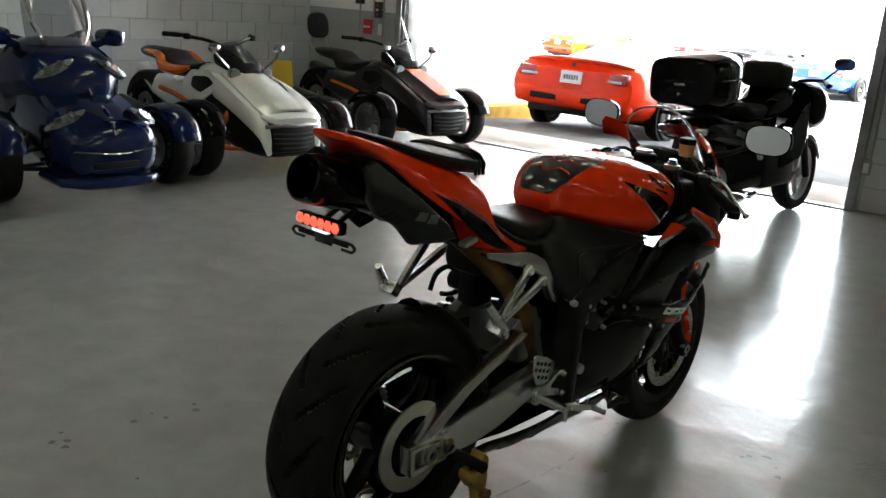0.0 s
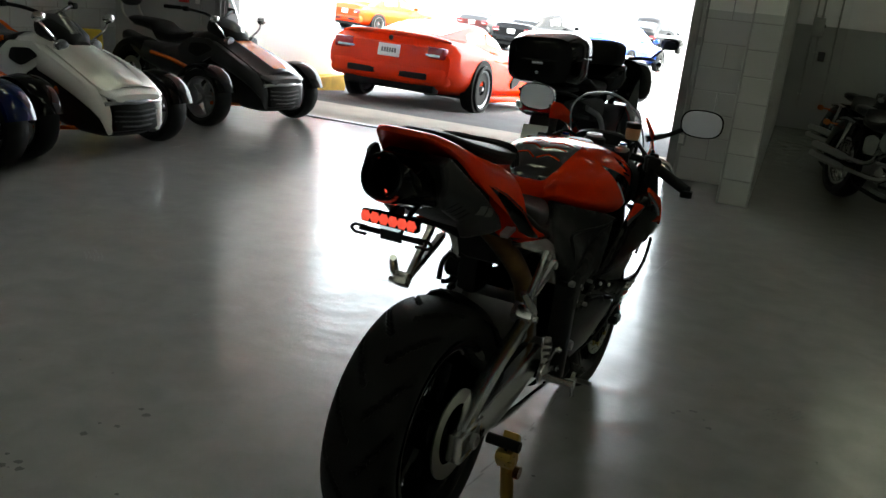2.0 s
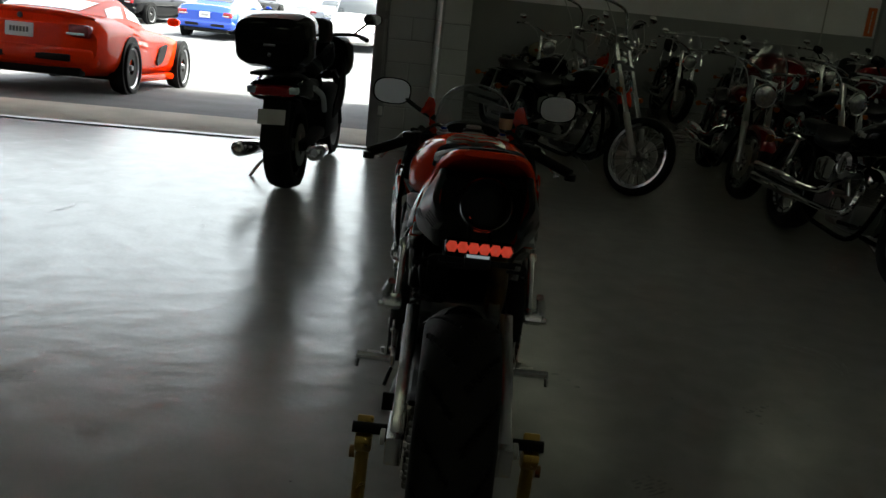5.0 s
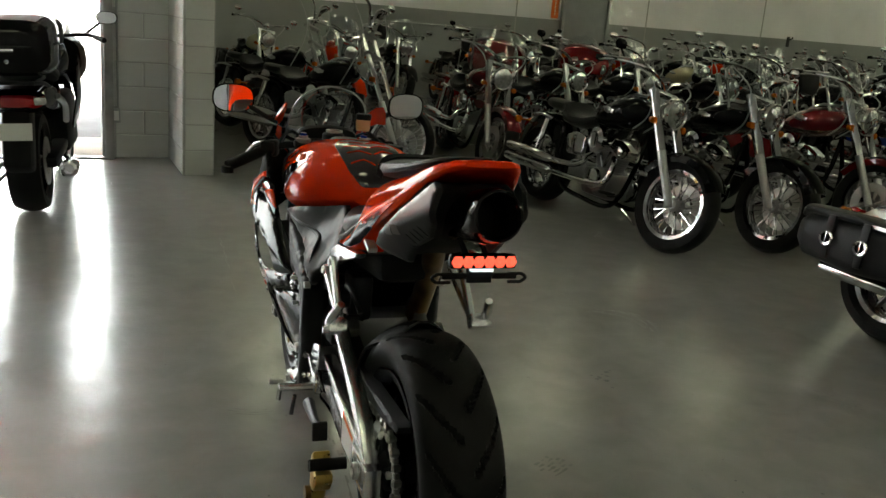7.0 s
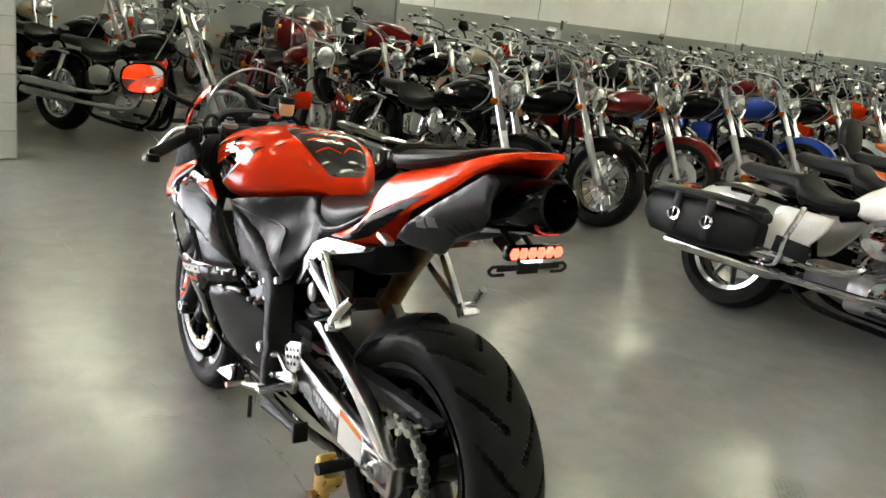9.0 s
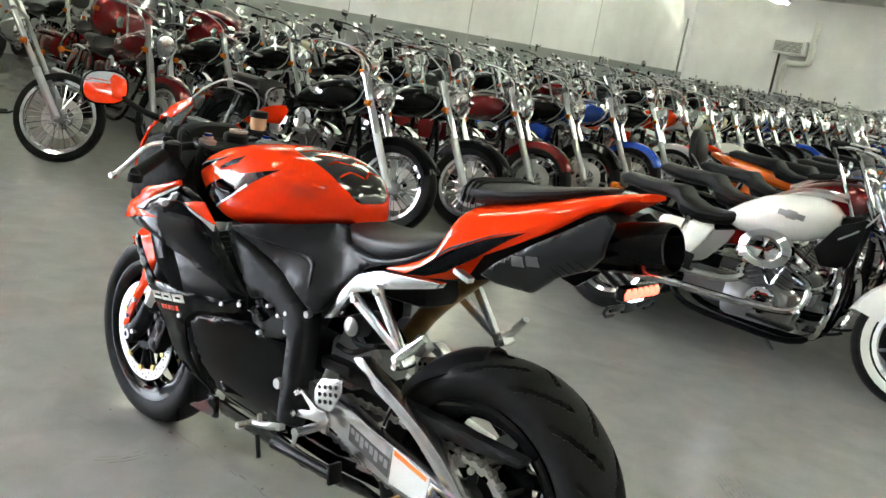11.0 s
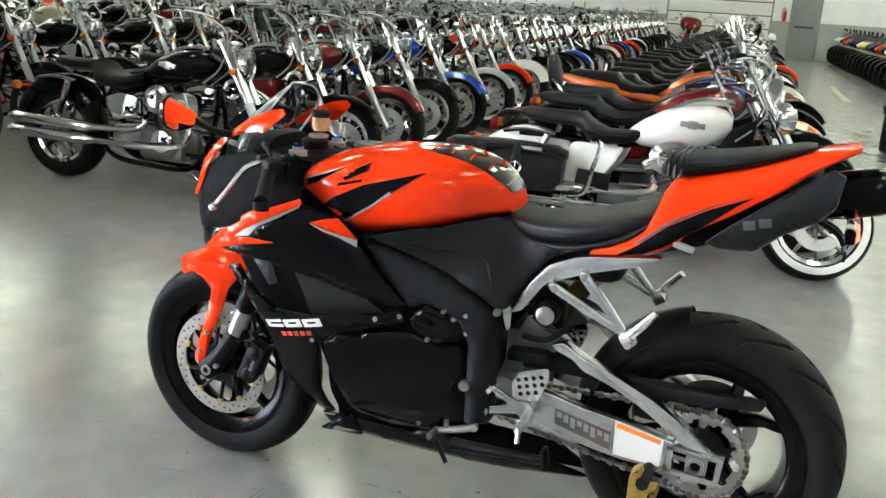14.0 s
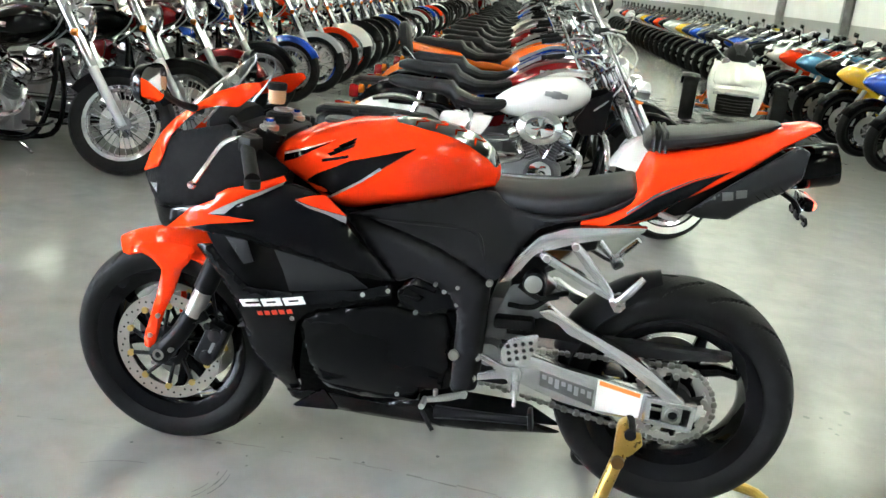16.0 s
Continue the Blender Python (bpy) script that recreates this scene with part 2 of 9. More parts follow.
# ---- materials ----
def mat(name, color, rough=0.5, metal=0.0, coat=0.0, vary=0.12, scale=6.0, bump=0.0, bump_scale=60.0, spec=0.5, rough_vary=0.1, alpha=None, emit=None, power=0.0, flake=0.0):
    """A surface with variation at two scales: slow tone and roughness changes, and a fine relief."""
    m = bpy.data.materials.new(name)
    m.use_nodes = True
    nt = m.node_tree
    n, l = nt.nodes, nt.links
    b = n["Principled BSDF"]
    tc = n.new("ShaderNodeTexCoord")
    big = n.new("ShaderNodeTexNoise")
    big.inputs["Scale"].default_value, big.inputs["Detail"].default_value = scale, 2
    l.new(tc.outputs["Object"], big.inputs["Vector"])
    ramp = n.new("ShaderNodeMapRange")
    ramp.inputs["From Min"].default_value, ramp.inputs["From Max"].default_value = 0.3, 0.7
    ramp.inputs["To Min"].default_value, ramp.inputs["To Max"].default_value = 1 - vary, 1 + vary
    l.new(big.outputs["Fac"], ramp.inputs["Value"])
    mul = n.new("ShaderNodeVectorMath")
    mul.operation = "SCALE"
    mul.inputs[0].default_value = color
    l.new(ramp.outputs[0], mul.inputs["Scale"])
    if vary > 0.055:
        l.new(mul.outputs[0], b.inputs["Base Color"])
    else:
        b.inputs["Base Color"].default_value = (*color, 1)
    fine = n.new("ShaderNodeTexNoise")
    fine.inputs["Scale"].default_value, fine.inputs["Detail"].default_value = bump_scale, 2
    l.new(tc.outputs["Object"], fine.inputs["Vector"])
    rr = n.new("ShaderNodeMapRange")
    rr.inputs["From Min"].default_value, rr.inputs["From Max"].default_value = 0.3, 0.7
    rr.inputs["To Min"].default_value, rr.inputs["To Max"].default_value = max(rough - rough_vary * rough, 0.02), min(rough + rough_vary * rough * 2, 1)
    l.new(fine.outputs["Fac"], rr.inputs["Value"])
    if rough > 0.3:
        l.new(rr.outputs[0], b.inputs["Roughness"])
    else:
        b.inputs["Roughness"].default_value = rough
    b.inputs["Metallic"].default_value = metal
    b.inputs["Specular IOR Level"].default_value = spec
    b.inputs["Coat Weight"].default_value = coat
    b.inputs["Coat Roughness"].default_value = 0.025
    if bump > 0:
        bp = n.new("ShaderNodeBump")
        bp.inputs["Strength"].default_value, bp.inputs["Distance"].default_value = bump, 0.004
        l.new(fine.outputs["Fac"], bp.inputs["Height"])
        l.new(bp.outputs[0], b.inputs["Normal"])
    if emit:
        b.inputs["Emission Color"].default_value = (*emit, 1)
        b.inputs["Emission Strength"].default_value = power
    return m


def glass(name, tint=(1, 1, 1), rough=0.0, clear=0.85):
    """Thin clear sheet: mostly see-through, with a real gloss on it."""
    m = bpy.data.materials.new(name)
    m.use_nodes = True
    n, l = m.node_tree.nodes, m.node_tree.links
    n.remove(n["Principled BSDF"])
    tr = n.new("ShaderNodeBsdfTransparent")
    tr.inputs[0].default_value = (*tint, 1)
    gl = n.new("ShaderNodeBsdfGlossy")
    gl.inputs["Roughness"].default_value = max(rough, 0.03)
    lw = n.new("ShaderNodeLayerWeight")
    lw.inputs["Blend"].default_value = 0.5
    pw = n.new("ShaderNodeMath")
    pw.operation = "POWER"
    pw.inputs[1].default_value = 3.0
    l.new(lw.outputs["Facing"], pw.inputs[0])
    fr = n.new("ShaderNodeMath")
    fr.operation = "MULTIPLY_ADD"
    fr.inputs[1].default_value, fr.inputs[2].default_value = 0.85, 0.10
    l.new(pw.outputs[0], fr.inputs[0])
    mix = n.new("ShaderNodeMixShader")
    l.new(fr.outputs[0], mix.inputs[0])
    l.new(tr.outputs[0], mix.inputs[1])
    l.new(gl.outputs[0], mix.inputs[2])
    l.new(mix.outputs[0], n["Material Output"].inputs["Surface"])
    return m


RED = mat("red_paint", (0.72, 0.032, 0.003), 0.5, coat=0.48, vary=0.03, spec=0.0)
BLACK_GLOSS = mat("black_gloss", (0.004, 0.004, 0.0045), 0.03, vary=0.1, spec=0.13)
BLACK_SATIN = mat("black_satin", (0.010, 0.010, 0.011), 0.36, vary=0.15, bump=0.05, bump_scale=400, spec=0.09)
FRAME_BLACK = mat("satin_black_paint", (0.010, 0.010, 0.011), 0.38, vary=0.1, spec=0.10)
COVER_BLACK = mat("exhaust_cover_paint", (0.013, 0.014, 0.016), 0.3, vary=0.1, spec=0.3)
MATT_BLACK = mat("matt_black", (0.006, 0.006, 0.006), 0.7, vary=0.15, spec=0.04)
BLACK_PLASTIC = mat("black_plastic", (0.009, 0.009, 0.009), 0.5, vary=0.2, bump=0.15, bump_scale=500, spec=0.1)
SEAT_BLACK = mat("seat_vinyl", (0.010, 0.010, 0.011), 0.45, vary=0.2, bump=0.2, bump_scale=350, spec=0.18)
LEATHER = mat("bag_leather", (0.010, 0.010, 0.011), 0.42, vary=0.25, bump=0.35, bump_scale=180, spec=0.25)
SILVER = mat("silver_paint", (0.42, 0.43, 0.45), 0.28, metal=0.6, coat=0.6, vary=0.05)
GREY_PAINT = mat("grey_paint", (0.013, 0.0135, 0.015), 0.32, metal=0.1, coat=0.15, vary=0.06)
ALU = mat("brushed_aluminium", (0.42, 0.42, 0.43), 0.3, metal=1.0, vary=0.06, bump=0.015, bump_scale=90, rough_vary=0.08)
CAST = mat("cast_metal", (0.24, 0.24, 0.245), 0.42, metal=0.9, vary=0.2, bump=0.2, bump_scale=160)
HERO_ALU = mat("polished_aluminium", (0.66, 0.66, 0.67), 0.27, metal=1.0, vary=0.06)
STEEL = mat("steel", (0.45, 0.44, 0.42), 0.3, metal=1.0, vary=0.15, rough_vary=0.3)
DARK_STEEL = mat("dark_steel", (0.07, 0.068, 0.065), 0.42, metal=0.85, vary=0.3)
CHAIN = mat("chain_steel", (0.2, 0.195, 0.18), 0.4, metal=0.9, vary=0.3)
CHROME = mat("chrome", (0.6, 0.6, 0.61), 0.06, metal=1.0, vary=0.03, rough_vary=0.5)
GOLD = mat("gold_zinc", (0.45, 0.3, 0.08), 0.35, metal=1.0, vary=0.2, rough_vary=0.3)
BRONZE = mat("heat_bronze", (0.2, 0.12, 0.05), 0.35, metal=1.0, vary=0.35, scale=14)
RUBBER = mat("rubber", (0.009, 0.009, 0.009), 0.55, vary=0.25, scale=12, bump=0.12, bump_scale=250, spec=0.1)
WHITEWALL = mat("whitewall", (0.75, 0.74, 0.71), 0.55, vary=0.05)
WHITE_PAINT = mat("white_paint", (0.78, 0.77, 0.74), 0.2, coat=1.0, vary=0.03)
ORANGE_PAINT = mat("orange_paint", (0.75, 0.13, 0.01), 0.25, coat=0.9, vary=0.04)
BLUE_PAINT = mat("blue_paint", (0.012, 0.06, 0.42), 0.2, metal=0.3, coat=1.0, vary=0.05)
NAVY_PAINT = mat("navy_paint", (0.003, 0.009, 0.05), 0.16, metal=0.1, coat=0.4, vary=0.08, spec=0.2)
MAROON_PAINT = mat("maroon_paint", (0.17, 0.005, 0.007), 0.18, metal=0.3, coat=0.5, vary=0.06)
YELLOW_PAINT = mat("yellow_paint", (0.75, 0.45, 0.02), 0.22, coat=0.9, vary=0.04)
GREEN_PAINT = mat("green_paint", (0.1, 0.42, 0.03), 0.22, coat=0.9, vary=0.04)
CREAM_PAINT = mat("cream_paint", (0.6, 0.54, 0.38), 0.22, coat=0.9, vary=0.04)
SKY_PAINT = mat("pale_blue_paint", (0.08, 0.28, 0.48), 0.22, metal=0.2, coat=0.9, vary=0.04)
STRIPE_SILVER = mat("silver_stripe", (0.3, 0.3, 0.31), 0.3, metal=0.3, coat=0.8, vary=0.05)
STRIPE_GREY = mat("grey_stripe", (0.10, 0.11, 0.13), 0.2, metal=0.5, coat=0.8, vary=0.05)
TANK_GRIP = mat("tank_decal", (0.012, 0.011, 0.011), 0.14, coat=0.8, vary=0.3, scale=30)
AMBER = mat("amber_lens", (0.45, 0.11, 0.008), 0.15, coat=0.6, vary=0.05)
RED_LENS = mat("red_lens", (0.22, 0.004, 0.006), 0.12, coat=0.4, vary=0.05)
LAMP_GLASS = mat("lamp_glass", (0.55, 0.57, 0.59), 0.08, metal=0.7, coat=1.0, vary=0.25, scale=40)
EDGE_GLASS = mat("screen_edge", (0.3, 0.32, 0.34), 0.15, coat=1.0, vary=0.05)
HEAD_GLASS = mat("headlamp_glass", (0.22, 0.23, 0.24), 0.08, metal=0.8, coat=0.6, vary=0.5, scale=30)
LED_RED = mat("lit_led", (0.8, 0.05, 0.03), 0.2, emit=(1.0, 0.10, 0.06), power=0.045, vary=0.02)
LED_WHITE = mat("lit_white_led", (0.8, 0.85, 0.9), 0.2, emit=(0.75, 0.88, 1.0), power=0.035, vary=0.02)
MIRROR = mat("mirror_glass", (0.9, 0.9, 0.9), 0.02, metal=1.0, vary=0.0, rough_vary=0.0)
CLEAR = glass("clear_screen", (0.84, 0.86, 0.88))
SMOKE = glass("smoked_screen", (0.45, 0.46, 0.48))
CAR_GLASS = mat("car_window", (0.02, 0.025, 0.028), 0.05, coat=1.0, vary=0.1)
FLUID = mat("brake_fluid", (0.62, 0.36, 0.2), 0.25, coat=0.5, vary=0.05)
LABEL_WHITE = mat("label_white", (0.7, 0.7, 0.68), 0.5, vary=0.05)
LABEL_ORANGE = mat("label_orange", (0.8, 0.2, 0.03), 0.5, vary=0.05)
LABEL_GREY = mat("label_grey", (0.12, 0.12, 0.12), 0.5, vary=0.05)
LABEL_RED = mat("label_red", (0.7, 0.05, 0.02), 0.4, vary=0.05)
BRASS_DISC = mat("brass_bobbin", (0.55, 0.42, 0.16), 0.35, metal=1.0, vary=0.1)

# ---- the hall ----
X0, X1 = -7.6, 30.0        # end walls
YD = 7.75                  # wall with the open roller door
YF, YB = 14.0, -4.3        # long walls
HIGH = 4.6


def wall_paint(name, top, low, line):
    """White above, grey below a straight paint line at the height line, on painted block with joints and scuffs."""
    m = mat(name, top, 0.55, vary=0.05, scale=1.2, bump=0.12, bump_scale=90)
    n, l = m.node_tree.nodes, m.node_tree.links
    b = n["Principled BSDF"]
    old = [k for k in n if k.bl_idname == "ShaderNodeVectorMath"][0]
    l.new(old.outputs[0], b.inputs["Base Color"])
    tc = n.new("ShaderNodeNewGeometry")
    sep = n.new("ShaderNodeSeparateXYZ")
    l.new(tc.outputs["Position"], sep.inputs[0])
    gt = n.new("ShaderNodeMath")
    gt.operation = "GREATER_THAN"
    gt.inputs[1].default_value = line
    l.new(sep.outputs["Z"], gt.inputs[0])
    mix = n.new("ShaderNodeMix")
    mix.data_type = "RGBA"
    mix.inputs["A"].default_value, mix.inputs["B"].default_value = (*low, 1), (*top, 1)
    l.new(gt.outputs[0], mix.inputs["Factor"])
    l.new(mix.outputs["Result"], old.inputs[0])
    return m


WALL_NORTH = wall_paint("painted_wall", (0.82, 0.81, 0.84), (0.30, 0.31, 0.31), 1.47)
WALL_OTHER = wall_paint("painted_wall_low_line", (0.84, 0.83, 0.86), (0.37, 0.375, 0.385), 1.22)
BLOCK_GREY = mat("painted_block", (0.42, 0.43, 0.44), 0.6, vary=0.08, scale=2.5, bump=0.3, bump_scale=120)
BLOCK_DARK = mat("painted_block_pier", (0.3, 0.31, 0.32), 0.55, vary=0.1, scale=2.5, bump=0.3, bump_scale=120)
MORTAR = mat("painted_joint", (0.38, 0.385, 0.38), 0.8, vary=0.1)
CEIL = mat("ceiling_paint", (0.55, 0.55, 0.54), 0.8, vary=0.08, scale=0.8)
DOOR_GREY = mat("door_paint", (0.24, 0.25, 0.26), 0.4, vary=0.06)
DOOR_WHITE = mat("roller_panel", (0.80, 0.785, 0.79), 0.45, vary=0.05)
FRAME_STEEL = mat("galvanised_track", (0.3, 0.3, 0.3), 0.4, metal=0.8, vary=0.2)
CONCRETE = mat("apron_concrete", (0.44, 0.4, 0.34), 0.9, vary=0.15, scale=2.0, bump=0.5, bump_scale=60)
YELLOW_LINE = mat("yellow_kerb_paint", (0.7, 0.52, 0.06), 0.7, vary=0.15)
WHITE_LINE = mat("white_road_paint", (0.6, 0.6, 0.58), 0.8, vary=0.15)


def floor_material():
    """Grey coated concrete: glossy, with cloudy tone, worn patches, fine dirt and hairline scratches."""
    m = bpy.data.materials.new("coated_floor")
    m.use_nodes = True
    n, l = m.node_tree.nodes, m.node_tree.links
    b = n["Principled BSDF"]
    tc = n.new("ShaderNodeTexCoord")

    def nz(scale, detail=6, dist=0.0):
        k = n.new("ShaderNodeTexNoise")
        k.inputs["Scale"].default_value, k.inputs["Detail"].default_value, k.inputs["Distortion"].default_value = scale, detail, dist
        l.new(tc.outputs["Object"], k.inputs["Vector"])
        return k

    def rng(src, a, c, lo, hi):
        k = n.new("ShaderNodeMapRange")
        k.inputs["From Min"].default_value, k.inputs["From Max"].default_value = a, c
        k.inputs["To Min"].default_value, k.inputs["To Max"].default_value = lo, hi
        l.new(src, k.inputs["Value"])
        return k.outputs[0]

    cloud, mid, speck, grain = nz(0.45, 3), nz(2.2, 2), nz(70, 2), nz(6.0, 9, 0.4)
    tone = rng(cloud.outputs["Fac"], 0.25, 0.75, 0.92, 1.08)
    tone2 = rng(grain.outputs["Fac"], 0.3, 0.7, 0.88, 1.08)
    dirt = rng(speck.outputs["Fac"], 0.74, 0.80, 1.0, 0.55)
    a = n.new("ShaderNodeMath"); a.operation = "MULTIPLY"; l.new(tone, a.inputs[0]); l.new(tone2, a.inputs[1])
    c = n.new("ShaderNodeMath"); c.operation = "MULTIPLY"; l.new(a.outputs[0], c.inputs[0]); l.new(dirt, c.inputs[1])
    sc = n.new("ShaderNodeVectorMath"); sc.operation = "SCALE"; sc.inputs[0].default_value = (0.252, 0.248, 0.238)
    l.new(c.outputs[0], sc.inputs["Scale"])
    l.new(sc.outputs[0], b.inputs["Base Color"])
    l.new(rng(grain.outputs["Fac"], 0.32, 0.68, 0.262, 0.165), b.inputs["Roughness"])
    b.inputs["Specular IOR Level"].default_value = 0.55
    wave = nz(6.0, 3)
    bp = n.new("ShaderNodeBump"); bp.inputs["Strength"].default_value, bp.inputs["Distance"].default_value = 0.35, 0.01
    l.new(wave.outputs["Fac"], bp.inputs["Height"])
    l.new(bp.outputs[0], b.inputs["Normal"])
    return m


FLOOR = floor_material()
ASPHALT = mat("asphalt", (0.085, 0.085, 0.088), 0.85, vary=0.2, scale=1.5, bump=0.6, bump_scale=150)


def slab(name, x0, x1, y0, y1, z0, z1, material, label="", bevel=0.0, kind="structure"):
    bm = bmesh.new()
    box(bm, (x1 - x0, y1 - y0, z1 - z0), ((x0 + x1) / 2, (y0 + y1) / 2, (z0 + z1) / 2), bevel=bevel)
    return tagged(part(name, bm, material), label, kind=kind)


bm = bmesh.new()
lo = [(X0, YB), (X1, YB), (X1, YF), (-0.7, YF), (-0.7, YD), (X0, YD)]
top = [bm.verts.new((x, y, 0)) for x, y in lo]
low = [bm.verts.new((x, y, -0.15)) for x, y in lo]
bm.faces.new(top)
bm.faces.new(low[::-1])
for i in range(6):
    bm.faces.new((top[i], low[i], low[(i + 1) % 6], top[(i + 1) % 6]))
tagged(part("floor", bm, FLOOR), "glossy grey coated concrete floor", kind="structure")
slab("ceiling", X0 - 0.2, X1 + 0.2, YB - 0.2, YF + 0.2, HIGH, HIGH + 0.2, CEIL, "plain painted ceiling")
slab("wall_west", X0 - 0.2, X0, YB, YD, 0, HIGH, MORTAR, "grey painted concrete block wall")
slab("wall_south", X0 - 0.2, X1 + 0.2, YB - 0.2, YB, 0, HIGH, WALL_OTHER, "white wall with a grey painted lower band")
slab("wall_north", -0.75, X1 + 0.2, YF, YF + 0.2, 0, HIGH, WALL_NORTH, "white wall with a grey painted lower band")
slab("wall_east", X1, X1 + 0.2, YB, YF, 0, HIGH, WALL_OTHER, "white wall with a grey painted lower band")
# the wall with the big door: left of the opening, over it, and the pier to its right
DL, DR, DH = -6.15, -1.42, 3.7
slab("wall_door_1", X0 - 0.2, DL, YD, YD + 0.22, 0, HIGH, WALL_OTHER, "grey painted wall beside the open door")
slab("wall_door_2", DL, DR, YD, YD + 0.22, DH, HIGH, WALL_OTHER, "painted wall over the open door")
slab("wall_door_3", DR, -0.9, YD, YD + 0.22, 0, HIGH, MORTAR, "short painted block wall beside the door")
slab("wall_return", -0.9 + 0.004, -0.66, 6.94, YF, 0, HIGH, MORTAR, "painted block return wall")

# ---- outdoors: the ground falls away from the building, then lies flat ----
def ground_z(y):
    return -0.03 - 0.068 * min(max(y - 8.95, 0), 6.2)


bm = bmesh.new()
rows = []
for y in (8.95, 12.0, 15.15, 40, 120, 600):
    rows.append([bm.verts.new((x, y, ground_z(y))) for x in (-400, -60, -20, 0, 20, 60, 400)])
for a, b in zip(rows, rows[1:]):
    for i in range(6):
        bm.faces.new((a[i], a[i + 1], b[i + 1], b[i]))
tagged(part("ground", bm, ASPHALT), "dark asphalt car park falling away from the door", kind="structure")
slab("pavement", -30, 20, YD, 8.95, -0.3, -0.012, CONCRETE, "pale worn concrete apron at the door", 0.015)
slab("wing_wall", -7.3, -6.95, YD + 0.224, 11.6, -0.4, 4.2, mat("outside_wall", (0.8, 0.8, 0.78), 0.7, vary=0.04, bump=0.2), "white outside wall of the building")
slab("kerb", -6.948, -6.75, YD + 1.25, 11.7, -0.4, 0.02, YELLOW_LINE, "yellow painted kerb along the outside wall", 0.02)
for k, x in enumerate((-8.5, -5.6, -2.7, 0.2, 3.1)):
    slab("bay_line", x - 0.06, x + 0.06, 21, 26.5, -0.47, ground_z(30) + 0.006, WHITE_LINE, "white painted parking bay line")
slab("far_building", -60, 50, 75, 90, -0.6, 5.5, mat("far_wall", (0.75, 0.75, 0.74), 0.8, vary=0.06, scale=0.2), "long pale building beyond the car park")

# ---- lamps ----
TUBE_LIT = mat("lit_tube", (0.9, 0.9, 0.9), 0.4, emit=(0.97, 1.0, 0.74), power=0.25, vary=0.0)
FIXTURE = mat("lamp_housing", (0.7, 0.7, 0.7), 0.4, vary=0.05)


def ceiling_lamp(x, y, z=HIGH - 0.35):
    t = thing("ceiling_light", pose(x, y, z), "white strip light hanging unseen under the ceiling", "ceiling light", "strip lights")
    bm = bmesh.new()
    box(bm, (1.25, 0.55, 0.06), (0, 0, 0.03), bevel=0.01)
    rod(bm, (-0.5, 0, 0.06), (-0.5, 0, 0.35), 0.008, 6)
    rod(bm, (0.5, 0, 0.06), (0.5, 0, 0.35), 0.008, 6)
    part("housing", bm, FIXTURE, t)
    for dy in (-0.13, 0.13):
        bm = bmesh.new()
        rod(bm, (-0.6, dy, -0.02), (0.6, dy, -0.02), 0.044, 12)
        part("tube", bm, TUBE_LIT, t)
    return t


lamp0 = ceiling_lamp(1.5, 10.4)
# The row at y 12.9 is added, unseen, to brighten the north wall.
for ix in range(-2, 9):
    for y in (12.9, 10.4, 5.6, 0.9, -3.0):
        if (ix or y != 10.4) and not (ix < 0 and y > 6) and not (y > 12 and ix % 2):
            copy_thing(lamp0, pose(1.5 + 3.3 * ix, y, HIGH - 0.35))
# One more unseen row, added only to lift the south-east side.
for ix in range(1, 8):
    copy_thing(lamp0, pose(3.2 + 3.3 * ix, -1.1, HIGH - 0.35))

# ---- the red sport motorcycle on a stand ----
from mathutils.bvhtree import BVHTree


def tyre_mesh(bm, R, w, rim, seg=64, tread=None, wall=0.72):
    """A tyre about the y axis: round crown, side walls, beads; tread is a function of angle and place that cuts grooves."""
    prof = []
    n = 15 if not tread else 45
    for i in range(n):
        a = -math.pi / 2 + math.pi * i / (n - 1)
        y = w / 2 * math.sin(a)
        r = rim + (R - rim) * (wall * 0.62 + (1 - wall * 0.62) * abs(math.cos(a)) ** 0.75) if abs(a) < 1.56 else rim + (R - rim) * wall * 0.55
        prof.append((r, y))
    prof = [(rim + 0.001, -w * 0.36), (rim + (R - rim) * 0.12, -w * 0.43)] + prof + [(rim + (R - rim) * 0.12, w * 0.43), (rim + 0.001, w * 0.36)]
    rings = []
    for r, y in prof:
        ring = []
        for i in range(seg):
            a = 2 * math.pi * i / seg
            d = tread(a, y / (w / 2)) if tread and r > rim + (R - rim) * 0.5 else 0.0
            ring.append(bm.verts.new(((r - d) * math.cos(a), y, (r - d) * math.sin(a))))
        rings.append(ring)
    for a, b in zip(rings, rings[1:]):
        for i in range(seg):
            j = (i + 1) % seg
            bm.faces.new((a[j], a[i], b[i], b[j]))


def sport_tread(a, y):
    """Curved grooves running from the shoulders towards the middle."""
    d = 0.0
    for k, s in ((0, 1), (0.5, -1)):
        ph = (a / (2 * math.pi) * 15 + k + 1.1 * abs(y) ** 1.3) % 1.0
        if y * s > 0.08 and abs(y) < 0.88 and ph < 0.11:
            d = 0.009
    return d


def rim_mesh(bm, rim, w, seg=48):
    lathe(bm, [(rim - 0.03, -w * 0.30), (rim - 0.004, -w * 0.36), (rim + 0.010, -w * 0.40), (rim + 0.012, -w * 0.43), (rim - 0.006, -w * 0.42), (rim - 0.028, -w * 0.34), (rim - 0.04, -w * 0.1),
               (rim - 0.04, w * 0.1), (rim - 0.028, w * 0.34), (rim - 0.006, w * 0.42), (rim + 0.012, w * 0.43), (rim + 0.010, w * 0.40), (rim - 0.004, w * 0.36), (rim - 0.03, w * 0.30)], seg, closed=True)


